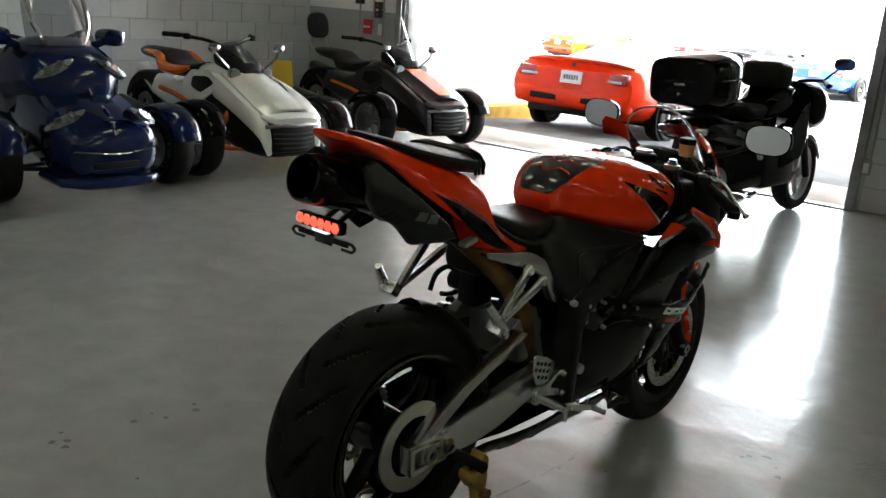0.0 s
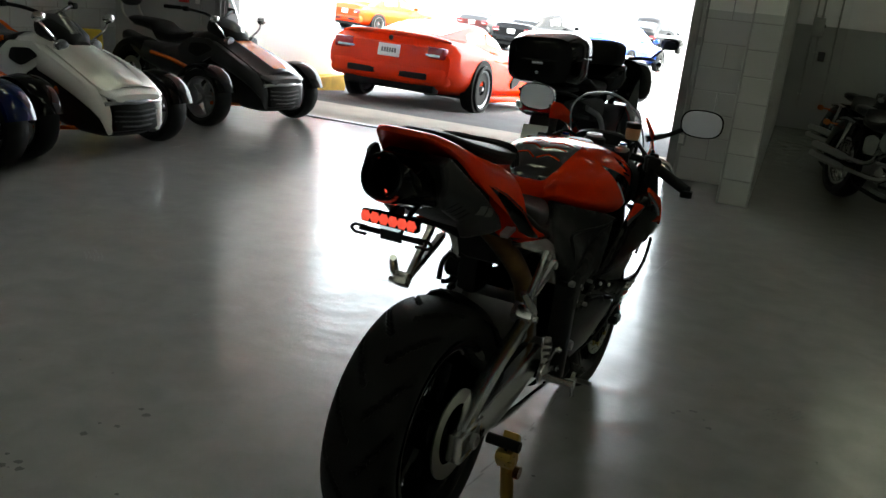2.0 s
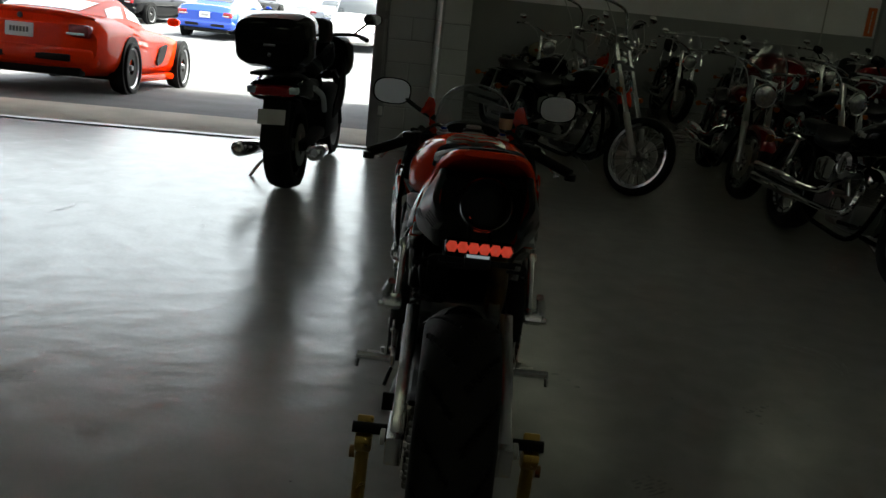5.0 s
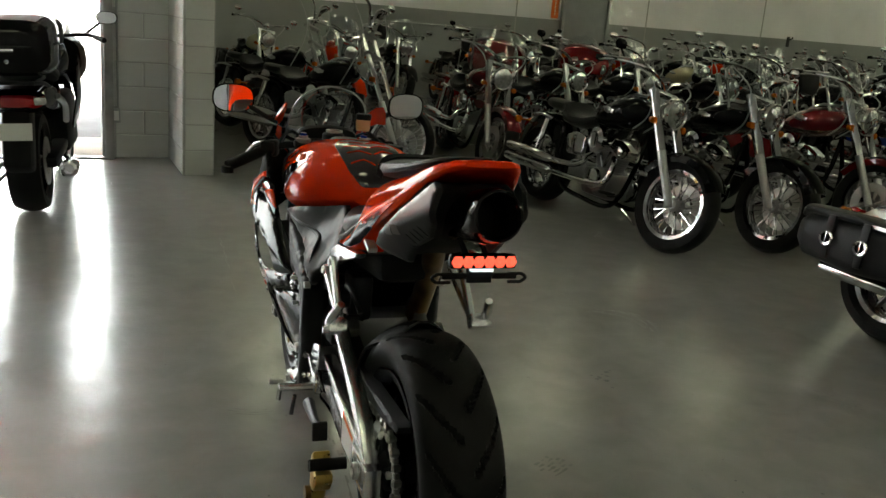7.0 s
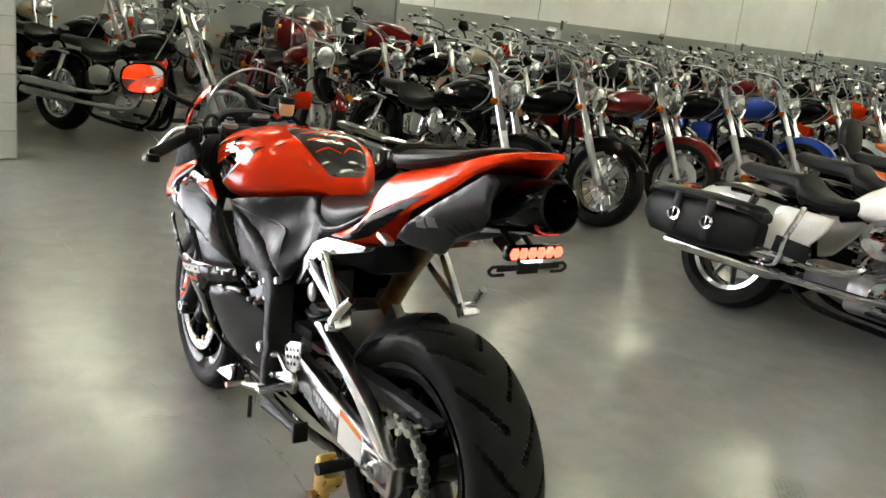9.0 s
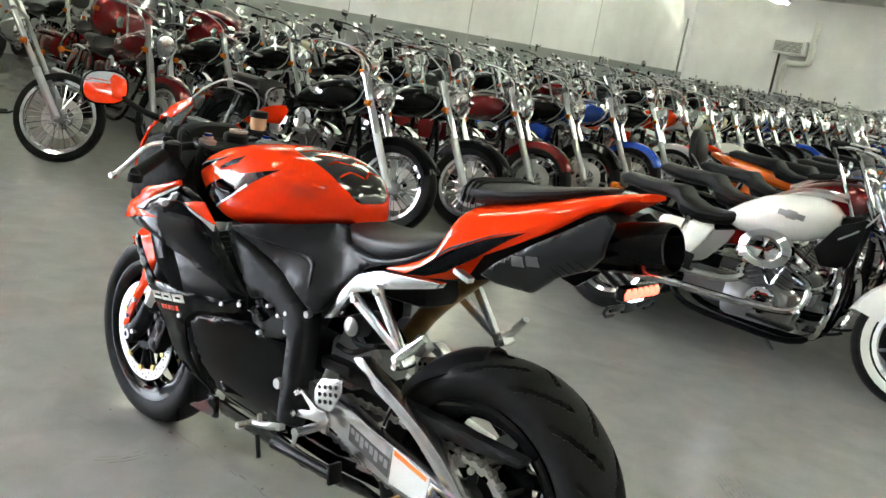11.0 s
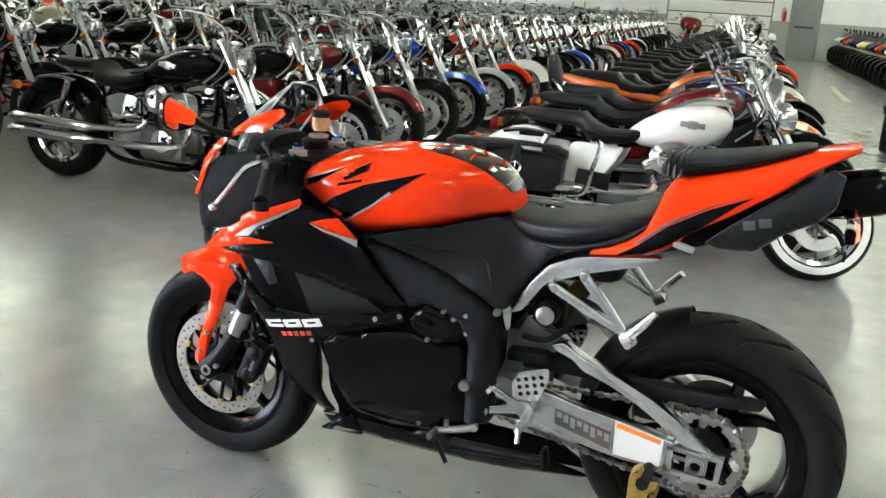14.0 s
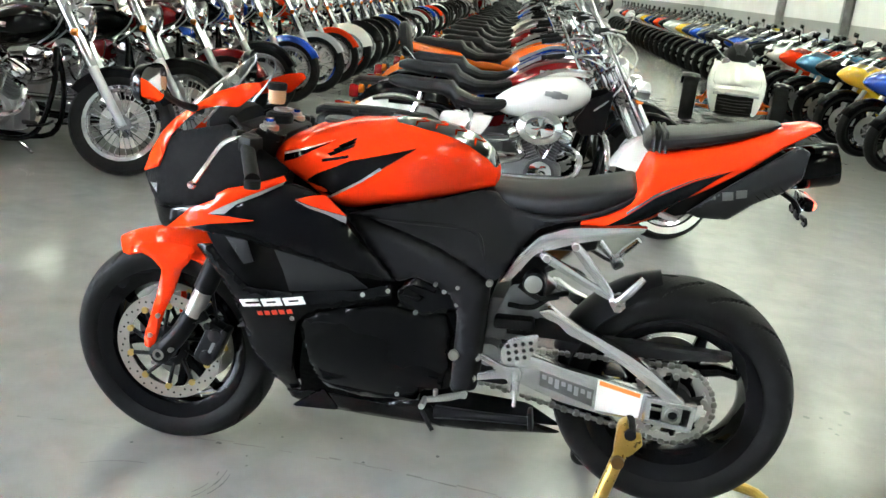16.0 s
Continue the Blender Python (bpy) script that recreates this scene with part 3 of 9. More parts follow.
def stud(name, x, y, z, r, h, material, parent, seg=10):
    """One bolt head along y."""
    bm = bmesh.new()
    lathe(bm, [(0, y - h / 2), (r * 0.9, y - h / 2), (r, y - h / 4), (r, y + h / 4), (r * 0.9, y + h / 2), (0, y + h / 2)], seg, pose(x, 0, z))
    return part(name, bm, material, parent)


def cast_spokes(bm, n, r0, r1, w0, w1, depth, twist=0.0, split=False, only=None):
    for k in range(n) if only is None else (only,):
        a0 = 2 * math.pi * k / n
        for s in ((-1, 1) if split else (0,)):
            a1 = a0 + twist + s * (math.pi / n) * 0.42
            rings = []
            for t in (0.0, 0.3, 0.65, 1.0):
                a, r = a0 + (a1 - a0) * t, r0 + (r1 - r0) * t
                w, d = w0 + (w1 - w0) * t, depth * (1 - 0.35 * t)
                c, sn = math.cos(a), math.sin(a)
                ring = []
                for du, dv in ((-1, -0.55), (-0.6, -1), (0.6, -1), (1, -0.55), (1, 0.55), (0.6, 1), (-0.6, 1), (-1, 0.55)):
                    ring.append((r * c - du * w / 2 * sn, dv * d / 2, r * sn + du * w / 2 * c))
                rings.append(ring)
            loft(bm, rings)


def brake_disc(bm, y, r1, r0, thick=0.005, holes=36, m=None):
    """A drilled ring."""
    m = m or Matrix()
    seg = holes * 2
    lathe(bm, [(r0, y - thick / 2), (r1, y - thick / 2), (r1, y + thick / 2), (r0, y + thick / 2)], seg, m, closed=True)


def dots(bm, places, r, h, seg=8, m=None):
    """Short studs along y at (x, y, z)."""
    for x, y, z in places:
        lathe(bm, [(0, y - h / 2), (r, y - h / 2), (r, y + h / 2), (0, y + h / 2)], seg, (m or Matrix()) @ pose(x, 0, z))


def on_surface(ob, axis="y", side=1, lift=0.0012, miss=0.15):
    """A half-width function that follows the outside of a mesh."""
    bvh = BVHTree.FromPolygons([v.co for v in ob.data.vertices], [p.vertices for p in ob.data.polygons])

    def f(x, z):
        hit = bvh.ray_cast(V(x, side * 1.0, z), V(0, -side, 0))
        return (abs(hit[0].y) if hit[0] is not None else miss) + lift
    return f


def decal(name, outline, base, material, parent, side=1, step=0.02, lift=0.0015, label=""):
    bm = bmesh.new()
    panel(bm, outline, on_surface(base, "y", side, lift), 0.001, step, side)
    return part(name, bm, material, parent, label)


def decal_top(name, outline, base, material, parent, step=0.02, lift=0.0015):
    """As decal, laid on from above; the outline is in x and y."""
    bvh = BVHTree.FromPolygons([v.co for v in base.data.vertices], [p.vertices for p in base.data.polygons])
    bm = bmesh.new()

    def f(x, z):
        hit = bvh.ray_cast(V(x, z, 2.0), V(0, 0, -1))
        return (hit[0].z if hit[0] is not None else 0.9) + lift
    panel(bm, outline, f, 0.001, step, 1, m=Matrix(((1, 0, 0, 0), (0, 0, 1, 0), (0, 1, 0, 0), (0, 0, 0, 1))))
    bmesh.ops.recalc_face_normals(bm, faces=bm.faces[:])
    return part(name, bm, material, parent)


HERO = pose(-1.18, 1.485, 0, 0, 0, 84.8) @ pose(0, 0, 0, 0.6, 0, 0)
RX, RZ, FX, FZ = 0.006, 0.395, 1.366, 0.298
hero = thing("sport_motorcycle", HERO, "red and black sport motorcycle held on a gold rear stand", "motorcycle")


# wheels
bm = bmesh.new()
rim_mesh(bm, 0.211, 0.19)
rear_wheel = part("rear_wheel", bm, BLACK_GLOSS, hero, "gloss black cast rear wheel", pose(RX, 0, RZ))
for k in range(3):
    bm = bmesh.new()
    cast_spokes(bm, 3, 0.05, 0.186, 0.05, 0.024, 0.05, 0.25, True, k)
    part("spoke", bm, BLACK_GLOSS, rear_wheel)
bm = bmesh.new()
lathe(bm, [(0, -0.06), (0.06, -0.06), (0.065, 0.06), (0, 0.06)], 24)
part("hub", bm, BLACK_GLOSS, rear_wheel)
bm = bmesh.new()
tyre_mesh(bm, 0.305, 0.178, 0.214, 360, sport_tread)
part("tyre", bm, RUBBER, rear_wheel, "wide black sport tyre with curved grooves")
bm = bmesh.new()
brake_disc(bm, -0.10, 0.11, 0.075)
part("brake_disc", bm, STEEL, rear_wheel)
bm = bmesh.new()
ring_o, ring_i = [], []
for k in range(42):
    for q, r in ((0.0, 0.098), (0.3, 0.108), (0.5, 0.108), (0.8, 0.098)):
        a = 2 * math.pi * (k + q) / 42
        ring_o.append((r * math.cos(a), r * math.sin(a)))
        slot = 0.079 if int(a / (2 * math.pi) * 30) % 3 else 0.088
        ring_i.append((slot * math.cos(a), slot * math.sin(a)))
loft(bm, [[(x, y, z) for x, z in ring] for ring, y in ((ring_i, 0.088), (ring_o, 0.088), (ring_o, 0.095), (ring_i, 0.095), (ring_i, 0.088))], caps=False)
bmesh.ops.recalc_face_normals(bm, faces=bm.faces[:])
part("sprocket", bm, STEEL, rear_wheel, "steel rear sprocket", angle=20)
for k in range(5):
    a = 2 * math.pi * k / 5 + 0.3
    bm = bmesh.new()
    rod(bm, (0.035 * math.cos(a), 0.09, 0.035 * math.sin(a)), (0.082 * math.cos(a), 0.09, 0.082 * math.sin(a)), 0.012, 8)
    part("carrier_arm", bm, BLACK_SATIN, rear_wheel)
    stud("sprocket_nut", 0.08 * math.cos(a), 0.1, 0.08 * math.sin(a), 0.009, 0.012, STEEL, rear_wheel, 6)
bm = bmesh.new()
lathe(bm, [(0.0, 0.06), (0.052, 0.06), (0.052, 0.093), (0.035, 0.102), (0.0, 0.104)], 30)
part("sprocket_carrier", bm, BLACK_SATIN, rear_wheel)

bm = bmesh.new()
rim_mesh(bm, 0.211, 0.125)
front_wheel = part("front_wheel", bm, BLACK_GLOSS, hero, "gloss black cast front wheel", pose(FX, 0, FZ))
for k in range(3):
    bm = bmesh.new()
    cast_spokes(bm, 3, 0.03, 0.186, 0.042, 0.022, 0.036, 0.2, True, k)
    part("spoke", bm, BLACK_GLOSS, front_wheel)
bm = bmesh.new()
lathe(bm, [(0, -0.05), (0.04, -0.05), (0.04, 0.05), (0, 0.05)], 24)
part("hub", bm, BLACK_GLOSS, front_wheel)
bm = bmesh.new()
tyre_mesh(bm, 0.297, 0.118, 0.214, 360, sport_tread)
part("tyre", bm, RUBBER, front_wheel)
for s in (1, -1):
    bm = bmesh.new()
    brake_disc(bm, s * 0.062, 0.155, 0.122)
    part("brake_disc", bm, STEEL, front_wheel, "drilled steel brake disc")
    for k in range(10):
        a = 2 * math.pi * k / 10
        bm = bmesh.new()
        rod(bm, (0.05 * math.cos(a), s * 0.062, 0.05 * math.sin(a)), (0.118 * math.cos(a + 0.3), s * 0.062, 0.118 * math.sin(a + 0.3)), 0.006, 6)
        part("disc_arm", bm, BLACK_SATIN, front_wheel)
    bm = bmesh.new()
    lathe(bm, [(0.035, s * 0.055), (0.058, s * 0.055), (0.058, s * 0.066), (0.035, s * 0.066)], 30, closed=True)
    part("disc_carrier", bm, BLACK_SATIN, front_wheel)
    for a in np.arange(10) * 2 * math.pi / 10 + 0.3:
        stud("bobbin", 0.12 * math.cos(a), s * 0.064, 0.12 * math.sin(a), 0.010, 0.010, BRASS_DISC, front_wheel)
    bm = bmesh.new()
    dots(bm, [(r * math.cos(a), s * 0.0625, r * math.sin(a)) for k, a in enumerate(np.arange(48) * 2 * math.pi / 48) for r in ((0.132,), (0.146,), (0.139,))[k % 3]], 0.0032, 0.0058, 6)
    tagged(part("disc_drilling", bm, BLACK_PLASTIC, front_wheel), kind="stuff")

# forks and front fender
RAKE = V(-0.245, 0, 0.62).normalized()
for s in (1, -1):
    bm = bmesh.new()
    a = V(FX + 0.0, s * 0.098, FZ)
    tube(bm, [a + V(0.010, 0, -0.01), a + RAKE * 0.06 + V(-0.022, 0, 0), a + RAKE * 0.135 + V(-0.035, 0, 0)], [0.030, 0.026, 0.026], 14)
    lathe(bm, [(0, s * 0.07), (0.030, s * 0.07), (0.030, s * 0.118), (0.018, s * 0.124), (0, s * 0.124)], 20, pose(FX, 0, FZ))
    part("fork_foot", bm, BLACK_SATIN, hero)
    bm = bmesh.new()
    tube(bm, [a + RAKE * 0.12 + V(-0.035, 0, 0), a + RAKE * 0.22 + V(-0.037, 0, 0)], 0.0245, 16, 0)
    part("fork_slider", bm, STEEL, hero, "bright steel fork tube")
    bm = bmesh.new()
    tube(bm, [a + RAKE * 0.215 + V(-0.037, 0, 0), a + RAKE * 0.70 + V(-0.037, 0, 0)], 0.029, 16, 0)
    part("fork_tube", bm, BLACK_SATIN, hero)
    bm = bmesh.new()
    lathe(bm, [(0.009, s * 0.12), (0.016, s * 0.12), (0.016, s * 0.128), (0.009, s * 0.128)], 16, pose(FX, 0, FZ), closed=True)
    dots(bm, [(FX - 0.035, s * 0.122, FZ + 0.02), (FX + 0.02, s * 0.11, FZ - 0.03)], 0.007, 0.014)
    part("axle_end", bm, STEEL, hero)
    bm = bmesh.new()
    box(bm, (0.055, 0.045, 0.13), (FX - 0.135, s * 0.085, FZ + 0.045), (0, -22, 0), 0.012)
    box(bm, (0.02, 0.05, 0.10), (FX - 0.165, s * 0.088, FZ + 0.05), (0, -22, 0), 0.006)
    box(bm, (0.08, 0.02, 0.03), (FX - 0.09, s * 0.10, FZ + 0.11), (0, 30, 0), 0.006)
    dots(bm, [(FX - 0.14, s * 0.108, FZ + 0.0), (FX - 0.13, s * 0.108, FZ + 0.1)], 0.009, 0.008)
    for dz in (0.01, 0.075):
        lathe(bm, [(0, s * 0.10), (0.02, s * 0.10), (0.02, s * 0.112), (0.012, s * 0.116), (0, s * 0.116)], 14, pose(FX - 0.128 - dz * 0.35, 0, FZ + dz))
    part("brake_caliper", bm, BLACK_SATIN, hero)
    bm = bmesh.new()
    box(bm, (0.008, 0.004, 0.055), (FX - 0.148, s * 0.111, FZ + 0.045), (0, -22, 0))
    part("caliper_mark", bm, LABEL_GREY, hero)
    bm = bmesh.new()
    tube(bm, [(FX - 0.15, s * 0.085, FZ + 0.1), (FX - 0.14, s * 0.10, FZ + 0.25), (FX - 0.2, s * 0.08, FZ + 0.40), (FX - 0.24, s * 0.05, FZ + 0.52)], 0.005, 6)
    part("brake_hose", bm, BLACK_PLASTIC, hero)

bm = bmesh.new()
rings = []
for i in range(15):
    a = radians(58 + 64 * i / 14)
    w = 0.074 - 0.034 * max(0, (4 - i) / 4) ** 2
    ring = []
    for k in range(9):
        u = -1 + k / 4
        r = 0.332 - 0.052 * abs(u) ** 2.2
        ring.append((FX + r * math.cos(a), u * w, FZ + r * math.sin(a)))
    for k in range(9):
        u = 1 - k / 4
        r = 0.327 - 0.052 * abs(u) ** 2.2
        ring.append((FX + r * math.cos(a), u * (w - 0.004), FZ + r * math.sin(a)))
    rings.append(ring)
loft(bm, rings)
fender = part("front_fender", bm, RED, hero, "glossy red front mudguard")
for s in (1, -1):
    bm = bmesh.new()
    shell(bm, rounded([(1.475, 0.576), (1.44, 0.592), (1.37, 0.606), (1.30, 0.604), (1.287, 0.59), (1.313, 0.551), (1.329, 0.532), (1.349, 0.464), (1.369, 0.412), (1.383, 0.325), (1.395, 0.308), (1.413, 0.31), (1.418, 0.337), (1.402, 0.423), (1.393, 0.482), (1.384, 0.524), (1.415, 0.553), (1.472, 0.572)], 2, 0.2),
          lambda x, z: 0.079 + max(0, 0.47 - z) * 0.24, 0.003, 0.02, s, 0.005)
    part("fender_side", bm, RED, fender)
    stud("bolt", 1.398, s * 0.112, 0.345, 0.007, 0.008, STEEL, fender)
    stud("bolt", 1.382, s * 0.100, 0.40, 0.007, 0.008, STEEL, fender)

# engine and frame
WAIST = spline((0.30, 0.40, 0.48, 0.53, 0.58, 0.64, 0.71, 0.79, 0.86), (0.14, 0.126, 0.100, 0.090, 0.112, 0.146, 0.174, 0.187, 0.188))
BRIM = spline((0.30, 0.41, 0.48, 0.52, 0.585, 0.64, 0.734, 0.85), (0.848, 0.838, 0.852, 0.870, 0.858, 0.842, 0.822, 0.788))


def knee(x, z):
    """Half width of the covers under the tank: the tank's waist above, the frame's width below."""
    top, brim = WAIST(x), BRIM(x)
    low = 0.186 - 0.11 * max(0, 0.55 - x) ** 1.3 * 2
    t = min(max((brim - z) / 0.17, 0), 1)
    return top + (low - top) * t * t * (3 - 2 * t)


bm = bmesh.new()
box(bm, (0.40, 0.16, 0.20), (0.70, 0, 0.44), bevel=0.03)
box(bm, (0.24, 0.24, 0.22), (0.82, 0, 0.60), (0, -25, 0), 0.02)
box(bm, (0.18, 0.22, 0.12), (0.50, 0, 0.43), bevel=0.02)
part("engine", bm, BLACK_SATIN, hero, "dark engine block")
bm = bmesh.new()
box(bm, (0.36, 0.22, 0.14), (0.76, 0, 0.74), (0, -8, 0), 0.03)
box(bm, (0.44, 0.13, 0.10), (0.46, 0, 0.77), (0, 6, 0), 0.03)
part("airbox", bm, BLACK_PLASTIC, hero)
bm = bmesh.new()
box(bm, (0.03, 0.34, 0.27), (1.08, 0, 0.56), (0, 14, 0), 0.006)
for k in range(16):
    box(bm, (0.034, 0.32, 0.004), (1.08 + 0.25 * (k / 15 - 0.5) * -0.25, 0, 0.44 + 0.25 * k / 15), (0, 14, 0))
part("radiator", bm, DARK_STEEL, hero)
for s in (1, -1):
    bm = bmesh.new()
    shell(bm, rounded([(0.865, 0.79), (0.814, 0.782), (0.728, 0.757), (0.613, 0.722), (0.534, 0.689), (0.487, 0.658), (0.486, 0.569), (0.485, 0.465), (0.489, 0.379), (0.554, 0.36), (0.556, 0.452), (0.558, 0.572), (0.589, 0.622), (0.669, 0.65), (0.716, 0.629), (0.793, 0.700), (0.85, 0.762)], 2, 0.15),
          lambda x, z: 0.188 - 0.012 * math.exp(-((0.86 - x) / 0.08) ** 2), 0.03, 0.02, s, 0.020)
    part("frame_spar", bm, FRAME_BLACK, hero, "satin black aluminium frame spar", angle=60)
    bm = bmesh.new()
    shell(bm, rounded([(0.850, 0.786), (0.734, 0.821), (0.64, 0.842), (0.585, 0.857), (0.535, 0.870), (0.505, 0.868), (0.488, 0.852), (0.47, 0.84), (0.41, 0.834), (0.30, 0.846), (0.393, 0.803), (0.437, 0.735), (0.465, 0.681), (0.486, 0.667), (0.535, 0.698), (0.615, 0.731), (0.729, 0.766), (0.816, 0.789)], 2, 0.12),
          knee, 0.012, 0.02, s, 0.006)
    part("side_cover", bm, FRAME_BLACK, hero, "matt black cover under the tank", angle=60)
    bm = bmesh.new()
    tube(bm, [(x, s * (knee(x, z) + 0.001), z) for x, z in ((0.82, 0.787), (0.703, 0.786), (0.592, 0.784), (0.54, 0.777), (0.518, 0.751), (0.500, 0.69))], [0.001, 0.004, 0.005, 0.006, 0.005, 0.001], 8)
    part("cover_crease", bm, FRAME_BLACK, hero)
    for x, y, z, r in ((0.487, 0.183, 0.668, 0.009), (0.553, 0.186, 0.470, 0.014), (0.562, 0.182, 0.645, 0.006), (0.615, 0.196, 0.648, 0.005)):
        stud("bolt", x, s * y, z, r, 0.016, STEEL, hero)

# tank
bm = bmesh.new()
rings = []
for x, top, bot, w in smooth_rows((1.075, 0.908, 0.88, 0.09), (1.045, 0.934, 0.866, 0.135), (1.01, 0.955, 0.850, 0.158), (0.97, 0.972, 0.83, 0.173), (0.92, 0.986, 0.80, 0.183), (0.86, 0.997, 0.78, 0.188), (0.79, 1.004, 0.797, 0.187), (0.71, 1.006, 0.815, 0.176), (0.64, 1.000, 0.835, 0.150), (0.585, 0.985, 0.852, 0.116), (0.55, 0.967, 0.862, 0.088), (0.53, 0.948, 0.868, 0.07), (0.516, 0.915, 0.872, 0.058)):
    z0 = bot + (top - bot) * 0.28
    rings.append(egg(x, 0, z0, w, top - z0, z0 - bot, 44, 2.7))
loft(bm, rings)
tank = part("fuel_tank", bm, RED, hero, "glossy red fuel tank with black graphics", angle=70)
for s in (1, -1):
    decal("tank_stripe", [(0.976, 0.84), (0.936, 0.873), (0.854, 0.916), (0.70, 0.962), (0.758, 0.923), (0.823, 0.872), (0.89, 0.828), (0.924, 0.809)], tank, BLACK_GLOSS, hero, s, 0.02)
    decal("tank_pinstripe", [(0.924, 0.805), (0.89, 0.824), (0.823, 0.868), (0.775, 0.905), (0.78, 0.91), (0.823, 0.874), (0.89, 0.83), (0.926, 0.811)], tank, SILVER, hero, s, 0.02, 0.002)
    # Black decal paints the shaded gap below the tank's shoulder lobe.
    decal("tank_shoulder_stripe", [(1.03, 0.905), (0.97, 0.925), (0.91, 0.95), (0.945, 0.93), (0.99, 0.902), (1.03, 0.885)], tank, BLACK_GLOSS, hero, s, 0.02)
    decal("tank_shoulder_line", [(1.03, 0.908), (0.97, 0.929), (0.90, 0.957), (0.97, 0.925), (1.03, 0.903)], tank, SILVER, hero, s, 0.02, 0.0025)
    for k in range(3):
        decal("tank_badge", [(0.915 - 0.012 * k, 0.925 + 0.010 * k), (0.85, 0.953 + 0.007 * k), (0.852, 0.947 + 0.007 * k), (0.905 - 0.012 * k, 0.919 + 0.010 * k)], tank, BLACK_GLOSS, hero, s, 0.02)
    decal("tank_badge_bar", [(0.925, 0.91), (0.86, 0.928), (0.86, 0.921), (0.925, 0.903)], tank, BLACK_GLOSS, hero, s, 0.02)
decal_top("tank_pad", rounded([(0.518, -0.05), (0.518, 0.05), (0.56, 0.075), (0.62, 0.085), (0.70, 0.085), (0.77, 0.06), (0.785, 0.02), (0.785, -0.02), (0.77, -0.06), (0.70, -0.085), (0.62, -0.085), (0.56, -0.075)]), tank, TANK_GRIP, hero, 0.012)
for k in range(4):
    for s in (1, -1):
        x = 0.555 + 0.05 * k
        decal_top("tank_pad_line", [(x, s * 0.004), (x + 0.022, s * 0.03), (x + 0.018, s * 0.066), (x + 0.022, s * 0.066), (x + 0.027, s * 0.03), (x + 0.005, s * 0.004)], tank, RED, hero, 0.02, 0.003)
bm = bmesh.new()
lathe(bm, [(0, 0.0), (0.045, 0.0), (0.047, 0.006), (0.04, 0.012), (0, 0.013)], 28, pose(0.93, 0, 0.976, 90, 0, 0))
part("filler_cap", bm, DARK_STEEL, hero)

# seats and tail
def cover_y(x, z):
    """Half width of the exhaust cover: leaning out above its crease, tucked in below it."""
    def soft(v):
        return (v + math.sqrt(v * v + 0.00012)) / 2

    return 0.102 + 0.26 * soft(1.07 - z) - 0.1 * soft(-x - 0.05) - 0.9 * soft((0.935 - 0.42 * x) - z)


bm = bmesh.new()
rings = []
for x, top, bot, w in smooth_rows((0.535, 0.868, 0.852, 0.045), (0.515, 0.876, 0.842, 0.068), (0.48, 0.877, 0.830, 0.088), (0.43, 0.880, 0.828, 0.108), (0.35, 0.893, 0.834, 0.131), (0.27, 0.914, 0.852, 0.138), (0.215, 0.930, 0.878, 0.132), (0.185, 0.936, 0.898, 0.124), (0.17, 0.926, 0.908, 0.112)):
    rings.append(egg(x, 0, (top + bot) / 2, w, (top - bot) / 2, (top - bot) / 2, 32, 3.6))
loft(bm, rings)
seat = part("rider_seat", bm, SEAT_BLACK, hero, "black vinyl rider seat", angle=60)
for s in (1, -1):
    bm = bmesh.new()
    tube(bm, [(0.50, s * 0.082, 0.838), (0.47, s * 0.095, 0.831), (0.41, s * 0.118, 0.828), (0.34, s * 0.137, 0.836), (0.26, s * 0.142, 0.862), (0.20, s * 0.136, 0.895), (0.172, s * 0.122, 0.915)], 0.006, 8)
    part("seat_piping", bm, SEAT_BLACK, seat)
bm = bmesh.new()
rings = []
for x, top, bot, wt, wb in smooth_rows((0.295, 0.842, 0.830, 0.148, 0.152), (0.225, 0.878, 0.834, 0.146, 0.16), (0.18, 0.925, 0.842, 0.135, 0.162), (0.150, 1.005, 0.85, 0.12, 0.16), (0.08, 1.035, 0.893, 0.11, 0.15), (0.0, 1.058, 0.948, 0.102, 0.135), (-0.07, 1.082, 1.005, 0.094, 0.118), (-0.13, 1.102, 1.058, 0.084, 0.1), (-0.185, 1.117, 1.095, 0.066, 0.076), (-0.21, 1.12, 1.108, 0.045, 0.052), n=4):
    ring = egg(x, 0, (top + bot) / 2, 1.0, (top - bot) / 2, (top - bot) / 2, 32, 4.0)
    hollow = min(max((0.12 - x) / 0.1, 0), 1)
    row = []
    for p in ring:
        y = p[1] * (wb + (wt - wb) * (p[2] - bot) / (top - bot))
        rise = max(0, top - 0.018 - min(abs(p[1]), 1.0) ** 5 * (top - bot) - p[2])
        row.append((p[0], y, p[2] + rise * hollow))
    rings.append(row)
loft(bm, rings)
tail = part("tail_cowl", bm, RED, hero, "glossy red tail with black stripes")
for s in (1, -1):
    decal("tail_stripe", [(0.24, 0.84), (0.193, 0.872), (0.136, 0.921), (0.056, 0.968), (-0.026, 1.003), (0.007, 0.979), (0.067, 0.928), (0.141, 0.873), (0.183, 0.853)], tail, BLACK_GLOSS, hero, s, 0.01, 0.003)
    decal("tail_pinstripe", [(0.193, 0.875), (0.136, 0.924), (0.056, 0.971), (-0.02, 1.004), (0.056, 0.974), (0.136, 0.93), (0.196, 0.879)], tail, STRIPE_GREY, hero, s, 0.01, 0.0035)
bm = bmesh.new()
rings = []
